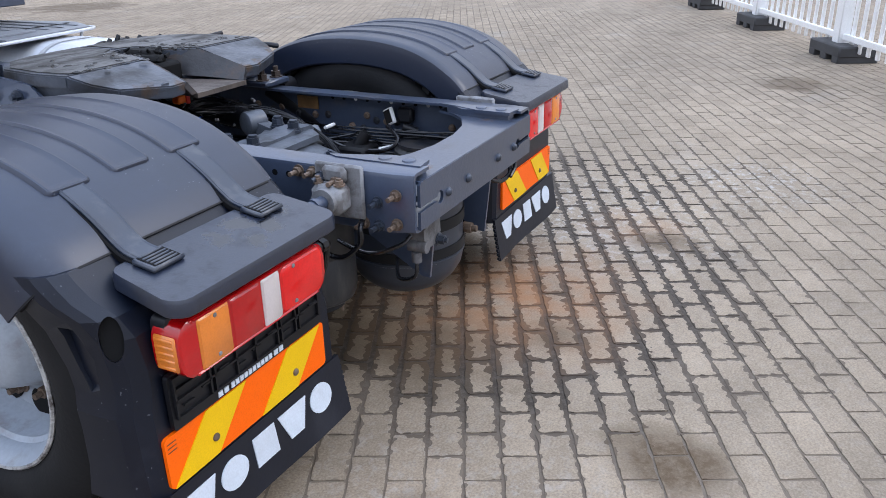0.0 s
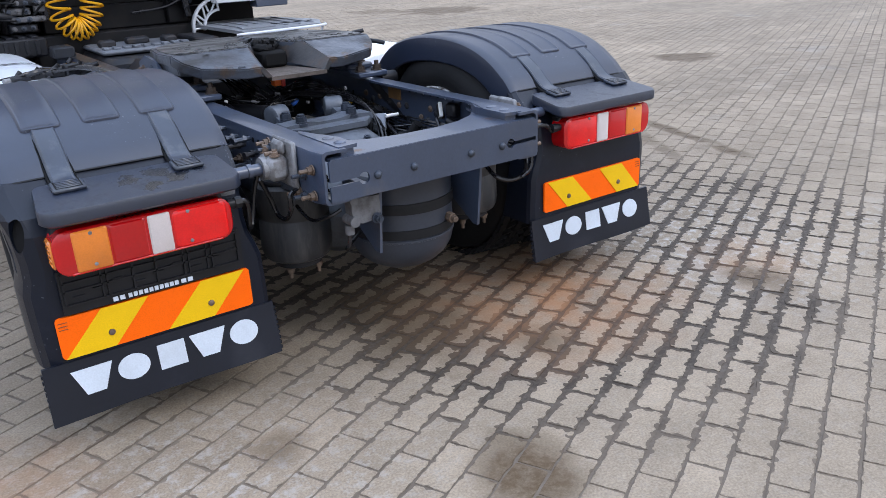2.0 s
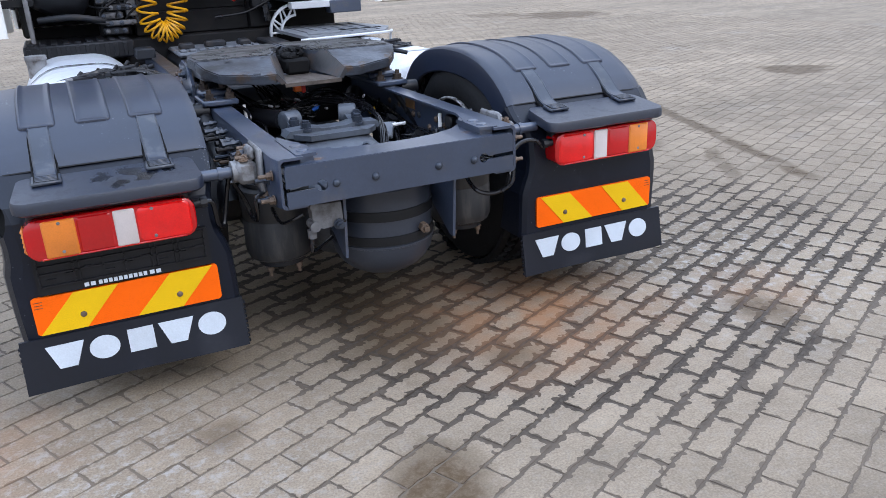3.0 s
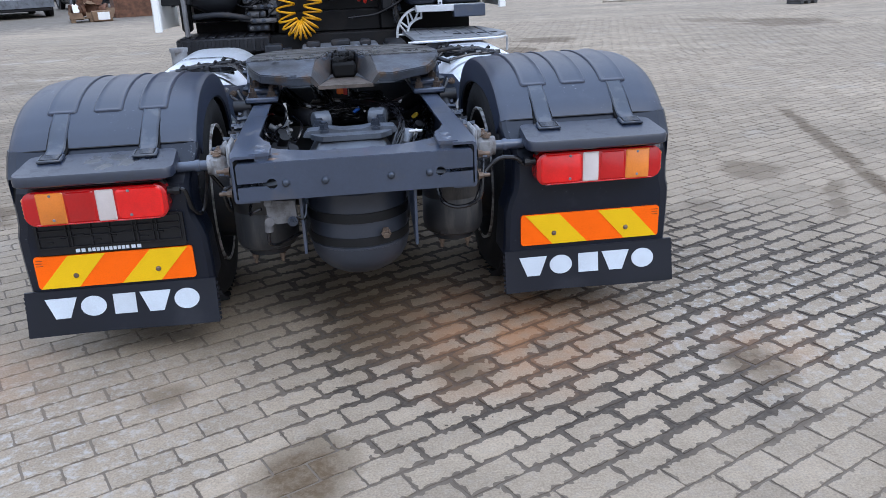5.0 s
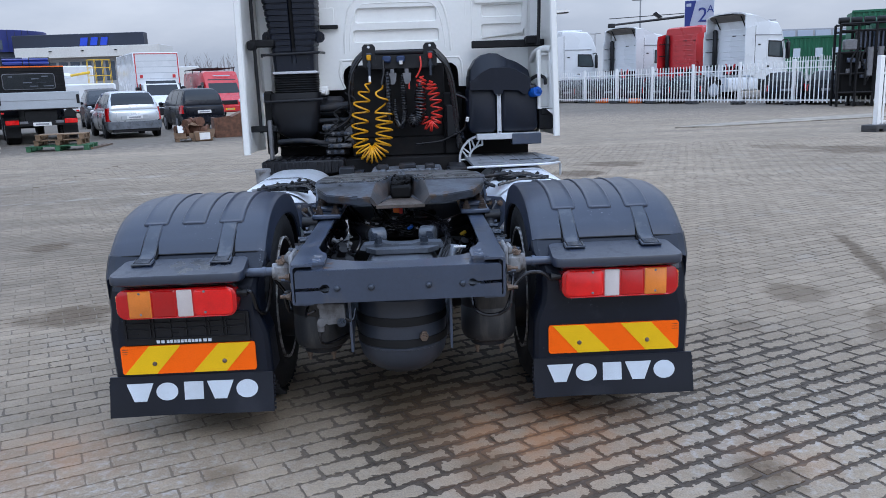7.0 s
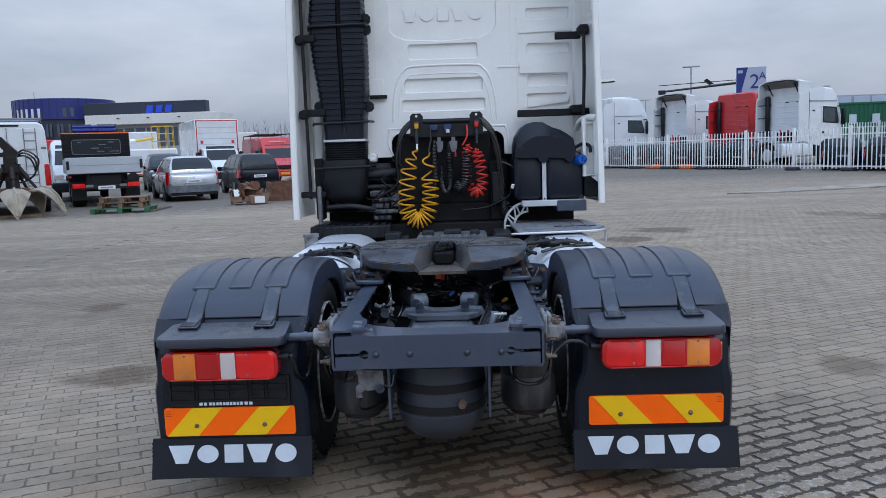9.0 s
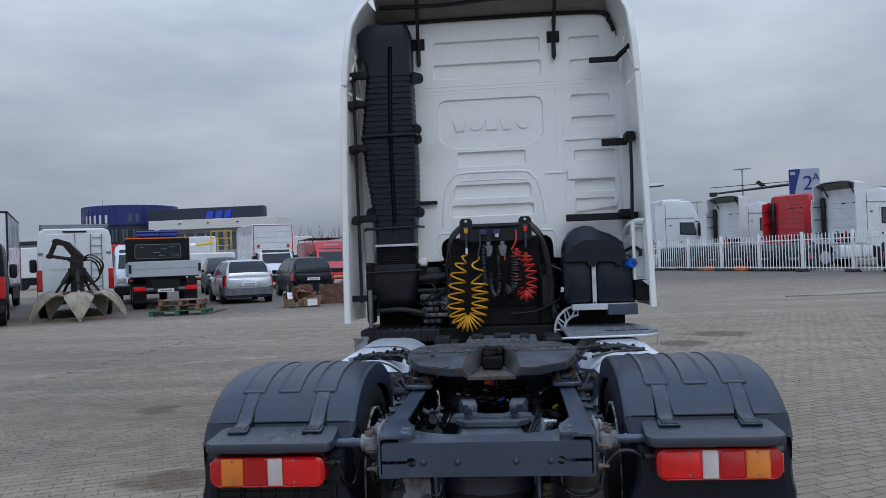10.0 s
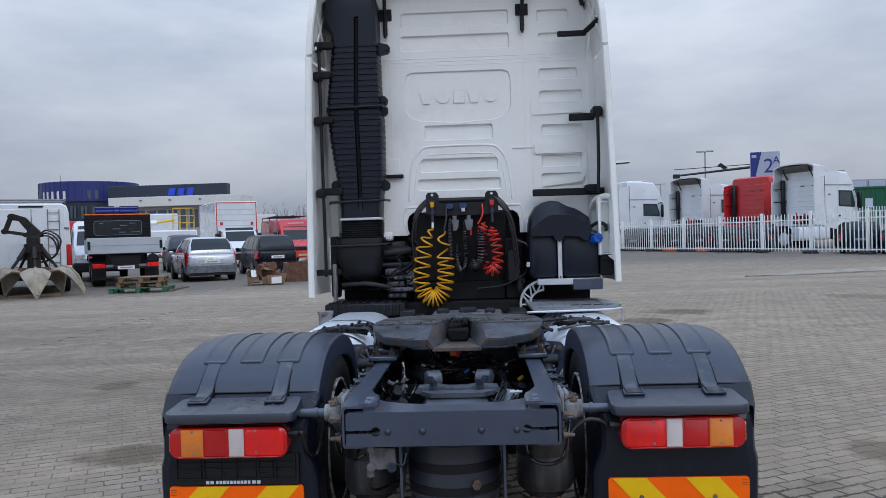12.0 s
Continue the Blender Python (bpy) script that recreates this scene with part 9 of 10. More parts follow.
def build_cab(label, paint, m, roof=True, sleeper=3.55, pipe=True):
    """A tractor unit with sleeper cab: ribbed rear wall, side with door, fairings, bare chassis behind."""
    t = thing("tractor_unit", label, "truck", group="tractor units beyond the fence", m=m)
    H = sleeper
    def sec(w, z0, zt, r=0.22):
        return [(w, z0), (w, 2.2), (w * 0.985, zt - r - 0.12), (w * 0.955, zt - r * 0.45), (w * 0.90, zt - r * 0.12), (w * 0.80, zt)]
    body = shell("cab_body", [(2.92, sec(1.17, 1.05, H - 0.05)), (2.98, sec(1.22, 1.0, H)), (3.7, sec(1.23, 0.85, H)), (4.55, sec(1.23, 0.80, H - 0.10)), (4.85, sec(1.21, 0.72, H - 0.42, 0.2)), (5.08, sec(1.17, 0.62, H - 0.95, 0.1)),
                          (5.22, sec(1.10, 0.55, 2.35, 0.05))], paint, t, sharp=32)
    # the rear wall's pressed panels
    for i in range(5):
        z = 1.92 + i * (H - 2.35) / 5
        part("wall_rib", made(box, -0.52, 0.95, 2.895, 2.93, z, z + 0.055, 0.012), paint, body)
    part("wall_panel", made(box, -0.60, 1.02, 2.905, 2.93, 1.80, H - 0.40, 0.02), paint, body)
    for x in (0.0, 0.62):
        part("wall_handle", made(box, x, x + 0.22, 2.875, 2.90, H - 0.72, H - 0.68, 0.01), M_BLACK, body)
    part("wall_recess", made(box, -0.45, 0.70, 2.86, 2.93, 1.12, 1.52, 0.02), M_DARKVOID, t)
    part("hose_bundle", made(tube, [(-0.2, 2.78, 1.62), (-0.1, 2.70, 1.30), (0.1, 2.68, 1.18), (0.25, 2.72, 1.40), (0.3, 2.80, 1.60)], 0.05, 8), M_REDV, t)
    if pipe:
        part("intake_pipe", made(box, -1.06, -0.84, 2.70, 2.90, 1.25, H - 0.35, 0.06), M_BLACKPL, t)
        for z in (1.6, 2.2, 2.8):
            part("pipe_band", made(box, -1.08, -0.82, 2.68, 2.92, z, z + 0.03, 0.01), M_BLACK, t)
    for s in (-1, 1):
        fair = part("side_deflector", made(prism, [(2.98, 1.05), (2.36, 1.10), (2.34, H - 0.75), (2.40, H - 0.42), (2.98, H - 0.30)], "x", s * 1.205, s * 1.245), paint, t)
        for z in (1.55, 2.2, 2.8):
            part("deflector_stay", made(cyl, (s * 1.20, 2.46, z), (s * 1.02, 2.92, z), 0.022, n=6), M_BLACK, fair)
        part("fairing_gap", made(box, s * 1.222, s * 1.250, 2.985, 3.005, 1.05, H - 0.3, 0), M_BLACK, t)
        door = part("cab_door", made(prism, [(3.78, 1.02), (4.62, 1.02), (4.92, 1.30), (4.95, 1.95), (4.78, 2.62), (3.78, 2.66)], "x", s * 1.215, s * 1.243), paint, t)
        part("window_frame", made(prism, [(3.86, 1.90), (4.88, 1.84), (4.90, 2.0), (4.74, 2.60), (3.86, 2.63)], "x", s * 1.238, s * 1.248), M_BLACKPL, door)
        part("door_window", made(prism, [(3.92, 1.96), (4.84, 1.90), (4.84, 2.02), (4.70, 2.54), (3.92, 2.57)], "x", s * 1.243, s * 1.254), M_CABGLASS, door)
        part("door_handle", made(box, s * 1.238, s * 1.262, 3.84, 4.02, 1.42, 1.50, 0.01), M_BLACKPL, door)
        part("locker_lid", made(box, s * 1.222, s * 1.240, 3.08, 3.66, 1.15, 1.72, 0.01), paint, t)
        part("side_trim", made(box, s * 1.222, s * 1.243, 3.05, 4.75, 2.86, 2.90, 0), M_GREYB, t)
        part("side_marker", made(box, s * 1.222, s * 1.246, 3.22, 3.36, 2.42, 2.47, 0), M_BLACKPL, t)
        arm = bmesh.new()
        tube(arm, [(s * 1.18, 4.85, 2.62), (s * 1.34, 4.98, 2.66), (s * 1.42, 5.0, 2.55)], 0.03, 6)
        box(arm, s * 1.30, s * 1.52, 4.92, 5.06, 1.78, 2.56, 0.05)
        part("mirror", arm, M_BLACKPL, t)
        part("wheel_arch", made(turned, (s * 1.10, 4.25, 0.5), (s, 0, 0), [(0, 0.66), (0.145, 0.66), (0.146, 0.53)], 24), M_BLACKPL, t)
        road_wheel(t, s * 1.12, 4.25, 0.5, 0.3, M_RIM)
        road_wheel(t, s * 0.98, 0.45, 0.48, 0.55, M_RIM)
        part("rear_fender", made(loft, [[Vector((s * x, 0.45 + 0.60 * math.cos(a), 0.48 + 0.60 * math.sin(a))) for x in (0.70, 1.26)] + [Vector((s * x, 0.45 + 0.57 * math.cos(a), 0.48 + 0.57 * math.sin(a))) for x in (1.26, 0.70)]
                                        for a in (0.35, 0.8, 1.2, 1.57, 1.95, 2.35, 2.8)]), M_BLACKPL, t)
        tank = part("fuel_tank", made(loft, [[Vector((s * x, y, z)) for x, z in rounded(0.60, 1.24, 0.38, 1.00, 0.14)] for y in (1.35, 3.25)]), M_TANKW, t)
        for y in (1.6, 2.1, 2.6, 3.0):
            part("tank_band", made(box, s * 1.225, s * 1.250, y, y + 0.06, 0.42, 0.98, 0.004), M_GREYB, tank)
        part("step_box", made(box, s * 0.95, s * 1.22, 3.42, 3.70, 0.40, 1.0, 0.04), M_BLACKPL, t)
    part("front_bumper", made(box, -1.18, 1.18, 4.95, 5.30, 0.35, 0.85, 0.08), paint, t)
    part("windscreen", made(prism, [(-1.05, 0.0), (1.05, 0.0), (1.0, 0.80), (-1.0, 0.80)], "z", 0.0, 0.02, Matrix.Translation((0, 5.24, 1.75)) @ Matrix.Rotation(radians(104), 4, "X")), M_GLASS, t)
    part("chassis", made(box, -0.42, 0.42, -0.4, 4.5, 0.62, 0.95, 0.02), M_FRAME_DIRTY, t)
    part("coupling", made(prism, ellipse(0, 0.60, 0.46, 0.50, 20), "z", 0.96, 1.16), M_GREASE, t)
    part("catwalk", made(box, -0.55, 0.55, 1.75, 2.75, 0.96, 1.0, 0.01), M_GREYB, t)
    if roof:
        bm = bmesh.new()
        rings = []
        for y, z in ((2.42, H + 0.34), (3.0, H + 0.30), (3.6, H + 0.16), (4.3, H - 0.10), (4.75, H - 0.42)):
            o = [Vector((1.17 * u, y + 0.04 * u * u, z - 0.16 * u ** 4)) for u in (-1, -0.92, -0.75, -0.4, 0, 0.4, 0.75, 0.92, 1)]
            rings.append(o + [Vector((v.x * 0.97, v.y, v.z - 0.05)) for v in o[::-1]])
        loft(bm, rings)
        cap = part("roof_deflector", bm, paint, t)
        for s in (-1, 1):
            part("deflector_cheek", made(prism, [(2.42, H - 0.55), (2.42, H + 0.18), (3.0, H + 0.14), (3.6, H + 0.0), (4.3, H - 0.28), (3.2, H - 0.30), (2.9, H - 0.40)], "x", s * 1.12, s * 1.175), paint, cap)
        part("roof_lining", made(loft, [[Vector((1.10 * u, y, z + d)) for u, d in ((-1, 0), (1, 0), (1, 0.02), (-1, 0.02))] for y, z in ((2.46, H + 0.20), (2.96, H - 0.05))]), M_UNDER, cap, "dull brown lining under the fairing")
        for x in (-0.75, 0.75):
            part("fairing_strut", made(cyl, (x, 2.55, H + 0.18), (x, 2.90, H - 0.35), 0.03, n=6), M_BLACKPL, cap)
    else:
        part("roof_hatch", made(box, -0.9, 0.9, 3.1, 4.3, H - 0.03, H + 0.03, 0.02), paint, t)
    return t


build_cab("white high-roof tractor unit with roof fairing beyond the fence", M_WHITEV, placed(17.25, 46.40, -64, 1.38), True, 3.58)
build_cab("red tractor unit with ribbed rear wall beyond the fence", M_REDV, placed(16.10, 51.40, -58, 1.38), False, 3.62)
build_cab("white tractor unit with roof deflector beyond the fence", M_WHITEV, placed(13.55, 57.40, -58, 1.40), True, 3.58)
build_cab("white tractor unit with tall roof seen from the side", M_WHITEV, placed(8.38, 64.40, -78, 1.41), False, 4.00, False)
for k, (i, paint) in enumerate(((0.45, M_SILVER), (1.15, M_DARKCAR), (1.85, M_DARKCAR), (2.55, M_DARKCAR), (3.25, M_DARKCAR), (3.95, M_DARKCAR), (4.65, M_DARKCAR), (6.75, M_DARKCAR), (7.45, M_DARKCAR), (8.15, M_DARKCAR))):
    x, y, d = 9.07 + 1.358 * i + 0.55, 56.84 - 3.138 * i + 0.45, -16 - 2 * i
    build_car("parked_car", ("dark" if paint is M_DARKCAR else "silver") + " car parked beyond the picket fence", paint, placed(x, y, d, 1.05), 3.9, 1.78, 1.50, False, group="cars beyond the fence")
for x, y in ((12.75, 49.6), (14.1, 46.4)):
    b = thing("warning_block", "orange plastic block on the ground by the fence", "block", group="orange blocks", m=placed(x, y, -70, 1.0))
    part("block_body", made(box, -0.5, 0.5, -0.2, 0.2, 0, 0.3, 0.03), M_CONE, b)

# sign, boom barrier, lamps
sign = thing("yard_sign", "tall grey and navy sign board reading 2A", "sign", m=Matrix.Translation((21.76, 56.83, Z0)) @ Matrix.Rotation(radians(-14), 4, "Z") @ Matrix.Scale(1.1, 4))
part("sign_board", made(box, -0.95, 0.95, -0.12, 0.12, 0.0, 6.45, 0.03), M_SIGNG, sign)
part("navy_panel", made(prism, [(-0.94, 1.02), (-0.94, 6.43), (-0.22, 6.43), (-0.60, 4.9), (-0.75, 1.02)], "y", -0.135, -0.115), M_SIGNB, sign, smooth=False)
part("small_mark", made(box, -0.86, -0.55, -0.142, -0.132, 6.05, 6.25, 0), M_SIGNG, sign)


def sign_text(body, size, x, z, parent):
    cu = bpy.data.curves.new("sign_text", "FONT")
    cu.body, cu.size, cu.extrude = body, size, 0.008
    ob = new("sign_text", cu)
    bpy.context.view_layer.update()
    me = bpy.data.meshes.new_from_object(ob.evaluated_get(bpy.context.evaluated_depsgraph_get()))
    bpy.data.objects.remove(ob)
    me.materials.clear()
    me.materials.append(M_SIGNB)
    t = new("sign_text", me)
    t.parent = parent
    t.matrix_basis = Matrix.Translation((x, -0.135, z)) @ Matrix.Rotation(radians(90), 4, "X")


sign_text("2", 1.35, -0.12, 5.02, sign)
sign_text("A", 0.68, 0.48, 5.62, sign)
boom = thing("lifting_boom", "long dark boom arm raised behind the lorries", "boom", m=Matrix.Translation((-0.016, 0.417, -0.194)) @ Matrix.Scale(1.13, 4))
bm = bmesh.new()
cyl(bm, (14.4, 54.2, 5.30), (21.0, 54.4, 5.88), 0.07, 0.10, n=8)
part("boom_arm", bm, M_BLACKPL, boom)
part("boom_cable", made(cyl, (14.3, 54.2, 5.75), (20.5, 54.4, 6.02), 0.03, n=6), M_BLACKPL, boom)
part("boom_tip", made(box, 14.25, 14.75, 54.1, 54.3, 5.12, 5.42, 0.03), M_BLACKPL, boom)
part("boom_winch", made(prism, [(17.5, 6.0), (17.9, 5.7), (18.2, 5.75), (17.7, 6.15)], "y", 54.2, 54.4), M_BLACKPL, boom)
part("boom_mast", made(cyl, (21.0, 54.4, 0.16), (21.0, 54.4, 5.9), 0.12, n=10), M_BLACKPL, boom)
for x, y, h in ((20.75, 68.8, 8.4), (26.0, 109.2, 7.9), (39.4, 84.3, 7.3)):
    lamp = thing("street_lamp", "tall grey yard lamp with two flat heads", "lamp", group="yard lamps", m=placed(x, y, 0, 1.0))
    part("lamp_pole", made(cyl, (0, 0, 0), (0, 0, h), 0.10, 0.06, n=10), M_GREYB, lamp)
    part("lamp_head", made(box, -0.75, -0.05, -0.15, 0.15, h - 0.05, h + 0.06, 0.02), M_GREYB, lamp)
    part("lamp_head", made(box, 0.05, 0.75, -0.15, 0.15, h - 0.02, h + 0.09, 0.02), M_GREYB, lamp)

# green containers and the dark rack machine
for k, (x, y, z) in enumerate(((28.9, 58.4, 1.35), (30.2, 51.0, 2.6))):
    c = thing("shipping_container", "green corrugated shipping container", "container", group="green containers", m=Matrix.Translation((x, y, Z0)) @ Matrix.Rotation(radians(-4 - 18 * k), 4, "Z"))
    bm = bmesh.new()
    outline = []
    for i in range(36):
        outline += [(i * 0.34, 0.0), (i * 0.34 + 0.10, 0.0), (i * 0.34 + 0.15, 0.05), (i * 0.34 + 0.29, 0.05)]
    outline += [(12.2, 0.0), (12.2, 2.6), (0.0, 2.6)]
    prism(bm, outline, "z", 0.15 + z, 2.85 + z)
    body = part("container_shell", bm, M_GREENC, c, smooth=False)
    for zz in (0.02 + z, 2.80 + z):
        part("container_beam", made(box, 0, 12.2, -0.03, 0.08, zz, zz + 0.16, 0.01), M_GREENC, c)
    for x0 in (0.9, 2.6, 3.9):
        part("printed_bar", made(box, x0, x0 + 0.55, -0.012, -0.004, 1.35 + z, 2.05 + z, 0.0), M_PRINT, c)
    for px in (0.3, 4.2, 8.0, 11.9):
        for py in (0.25, 2.35):
            part("support_post", made(box, px - 0.12, px + 0.12, py - 0.12, py + 0.12, 0.0, z + 0.03, 0.01), M_BLACK, c)
rack = thing("engine_rack", "tall black machine frame with white tanks and green hood", "machine", m=placed(19.6, 30.6, -18, 1.0))
for x in (-1.05, -0.35, 0.35, 1.05):
    for y in (0.0, 1.2):
        part("frame_post", made(cyl, (x, y, 0), (x, y, 3.5), 0.06, n=6), M_VOID, rack)
for z in (0.6, 1.4, 2.3, 3.2, 3.5):
    for y in (0.0, 1.2):
        part("frame_bar", made(cyl, (-1.05, y, z), (1.05, y, z), 0.055, n=6), M_VOID, rack)
part("engine", made(box, -0.98, 0.98, 0.15, 1.1, 0.45, 2.35, 0.1), M_DARKVOID, rack)
part("cooler", made(box, -0.30, 0.98, 0.20, 1.1, 2.40, 3.20, 0.05), M_VOID, rack)
for i in range(7):
    part("cooler_fin", made(box, -0.25 + i * 0.17, -0.17 + i * 0.17, 0.14, 0.20, 2.45, 3.15, 0.01), M_FRAME, rack)
for i in range(9):
    re = random.Random(60 + i)
    x, z = re.uniform(-0.85, 0.75), re.uniform(0.8, 2.2)
    part("engine_unit", made(box, x, x + re.uniform(0.12, 0.35), -0.02, 0.18, z, z + re.uniform(0.10, 0.35), 0.03), M_FRAME if i % 3 else M_CABLEG, rack)
for i in range(5):
    re = random.Random(80 + i)
    x = re.uniform(-0.8, 0.8)
    part("engine_hose", made(tube, [(x, -0.03, 0.9), (x + re.uniform(-0.2, 0.2), -0.08, 1.4), (x + re.uniform(-0.2, 0.2), -0.05, 2.0), (x * 0.6, 0.0, 2.5)], 0.04, 8), M_BLACK, rack)
for i in range(5):
    part("roller", made(cyl, (-1.1 + i * 0.5, 0.3, 3.65), (-0.7 + i * 0.5, 0.3, 3.65), 0.14, n=14), M_BLACK, rack)
part("hood", made(box, 0.3, 2.2, 0.5, 2.0, 2.6, 3.75, 0.15), M_GREENC, rack, "green hood")
part("white_tank", made(box, -0.9, -0.35, -0.05, 0.4, 2.4, 2.85, 0.05), M_CABLEG, rack)
for x in (0.15, 0.55, 0.9):
    part("tank_tube", made(cyl, (x, -0.02, 1.3), (x, -0.02, 2.5), 0.13, n=12), M_CABLEG, rack)


# ---- ground: one sheet to the horizon, and the paving stones near the truck ----
ROW_ANGLE, LONG, WIDE = radians(25.0), 0.2070, 0.1060
U = Vector((math.cos(ROW_ANGLE), math.sin(ROW_ANGLE)))
V = Vector((-math.sin(ROW_ANGLE), math.cos(ROW_ANGLE)))
V0, U0 = -0.8435, -0.034
STAINS = [(1.36, -0.51, 0.13, 0.7), (-0.25, -0.87, 0.145, 0.85), (6.26, 3.65, 0.36, 0.9), (5.44, -0.80, 0.29, 0.75), (-2.3, 2.14, 0.28, 0.95), (-2.62, 2.04, 0.16, 0.8), (-3.7, 4.77, 0.24, 0.85),
          (3.65, 10.77, 0.5, 0.85), (2.75, 9.48, 0.45, 0.85), (8.68, 11.8, 0.9, 0.75), (-0.72, -0.31, 0.08, 0.5), (7.74, 12.98, 0.6, 0.5), (2.66, 1.90, 0.22, 0.55), (2.02, 1.29, 0.10, 0.5)]

OIL_TRAILS = [(3.0, 0.65, 1.268, 3.4, 0.075, 1.0), (2.62, 0.92, 1.0, 0.75, 0.07, 0.8)]
LIME_STREAKS = [(-7.0, 7.50, 0.50, 3.4, 0.20, 0.50), (-9.1, 10.30, 0.30, 5.9, 0.24, 0.42)]


def stone_material(name, ob_random, joint):
    m = bpy.data.materials.new(name)
    m.use_nodes = True
    n, l = m.node_tree.nodes, m.node_tree.links
    b = n["Principled BSDF"]
    geo = n.new("ShaderNodeNewGeometry")
    pos = geo.outputs["Position"]

    def noise(scale, detail=4, rough=0.55):
        t = n.new("ShaderNodeTexNoise")
        t.inputs["Scale"].default_value, t.inputs["Detail"].default_value, t.inputs["Roughness"].default_value = scale, detail, rough
        l.new(pos, t.inputs["Vector"])
        return t.outputs["Fac"]

    def span(v, a, c, lo=0.0, hi=1.0):
        t = n.new("ShaderNodeMapRange")
        t.inputs["From Min"].default_value, t.inputs["From Max"].default_value, t.inputs["To Min"].default_value, t.inputs["To Max"].default_value = a, c, lo, hi
        l.new(v, t.inputs["Value"])
        return t.outputs["Result"]

    def calc(op, a, c):
        t = n.new("ShaderNodeMath")
        t.operation = op
        for k, v in enumerate((a, c)):
            if isinstance(v, (int, float)):
                t.inputs[k].default_value = v
            else:
                l.new(v, t.inputs[k])
        return t.outputs["Value"]

    def blend(f, a, c):
        t = n.new("ShaderNodeMixRGB")
        for k, v in enumerate((f, a, c)):
            if isinstance(v, tuple):
                t.inputs[k].default_value = (*v, 1)
            elif isinstance(v, (int, float)):
                t.inputs[k].default_value = v
            else:
                l.new(v, t.inputs[k])
        return t.outputs["Color"]

    def near(x, y, r, soft=0.5, wobble=0.6):
        """1 inside a ragged patch, 0 outside."""
        d = n.new("ShaderNodeVectorMath")
        d.operation = "DISTANCE"
        l.new(pos, d.inputs[0])
        d.inputs[1].default_value = (x, y, 0)
        w = calc("ADD", d.outputs["Value"], calc("MULTIPLY", calc("SUBTRACT", patchy, 0.5), r * wobble * 2))
        return span(w, r * (1 + soft), r * (1 - soft))

    patchy = noise(3.2, 6, 0.6)
    broad = noise(0.35, 4)
    speck = noise(140, 2)
    grit = noise(34, 4, 0.7)
    rag = noise(33, 1.2, 0.4)
    # place within the laying pattern: distance to the nearest joint
    mp = n.new("ShaderNodeMapping")
    mp.vector_type = "TEXTURE"
    mp.inputs["Rotation"].default_value = (0, 0, ROW_ANGLE)
    origin = U * U0 + V * V0
    mp.inputs["Location"].default_value = (origin.x, origin.y, 0)
    l.new(pos, mp.inputs["Vector"])
    sp = n.new("ShaderNodeSeparateXYZ")
    l.new(mp.outputs["Vector"], sp.inputs["Vector"])
    bend = calc("MULTIPLY", calc("SUBTRACT", noise(1.3, 2), 0.5), 0.010)
    rowf = calc("DIVIDE", calc("ADD", sp.outputs["Y"], bend), WIDE)
    row = calc("FLOOR", rowf, 0.0)
    fv = calc("SUBTRACT", rowf, row)
    uf = calc("SUBTRACT", calc("DIVIDE", sp.outputs["X"], LONG), calc("MULTIPLY", calc("FLOORED_MODULO", row, 2.0), 0.5))
    fu = calc("FRACT", uf, 0.0)
    dv = calc("MULTIPLY", calc("MINIMUM", fv, calc("SUBTRACT", 1.0, fv)), WIDE)
    du = calc("MULTIPLY", calc("MINIMUM", fu, calc("SUBTRACT", 1.0, fu)), LONG * 1.35)
    edge = calc("MINIMUM", dv, du)
    if joint is not False:
        wn_ = n.new("ShaderNodeTexWhiteNoise")
        wn_.noise_dimensions = "2D"
        cb = n.new("ShaderNodeCombineXYZ")
        l.new(calc("FLOOR", uf, 0.0), cb.inputs["X"])
        l.new(row, cb.inputs["Y"])
        l.new(cb.outputs["Vector"], wn_.inputs["Vector"])
        r = wn_.outputs["Value"]
    else:
        r = n.new("ShaderNodeObjectInfo").outputs["Random"] if ob_random else geo.outputs["Random Per Island"]
    val = span(r, 0, 1, 0.90, 1.09)
    val = calc("MULTIPLY", val, span(broad, 0.3, 0.7, 0.88, 1.12))
    val = calc("MULTIPLY", val, span(patchy, 0.3, 0.7, 0.88, 1.12))
    val = calc("MULTIPLY", val, span(speck, 0.3, 0.7, 0.80, 1.19))
    val = calc("MULTIPLY", val, span(grit, 0.3, 0.7, 0.90, 1.09))
    # long pale and dark tracks worn along the driving direction
    tr = n.new("ShaderNodeMapping")
    tr.inputs["Rotation"].default_value, tr.inputs["Scale"].default_value = (0, 0, radians(-18)), (0.10, 0.75, 1)
    l.new(pos, tr.inputs["Vector"])
    tn = n.new("ShaderNodeTexNoise")
    tn.inputs["Scale"].default_value, tn.inputs["Detail"].default_value, tn.inputs["Roughness"].default_value = 1.0, 6, 0.65
    l.new(tr.outputs["Vector"], tn.inputs["Vector"])
    val = calc("MULTIPLY", val, span(tn.outputs["Fac"], 0.35, 0.65, 0.86, 1.12))
    hs = n.new("ShaderNodeHueSaturation")
    hs.inputs["Color"].default_value = (0.266, 0.213, 0.154, 1)
    l.new(val, hs.inputs["Value"])
    col = hs.outputs["Color"]
    # pale lime bloom and white scratches
    col = blend(span(noise(1.1, 6, 0.7), 0.58, 0.75, 0, 0.40), col, (0.35, 0.335, 0.31))
    lime = calc("MAXIMUM", near(1.55, -0.05, 0.55, 0.7), calc("MAXIMUM", near(2.47, -0.78, 0.35, 0.6, 1.0), calc("MULTIPLY", near(-1.15, -0.60, 0.55, 0.7), 0.8)))
    sepp = n.new("ShaderNodeSeparateXYZ")
    l.new(pos, sepp.inputs["Vector"])
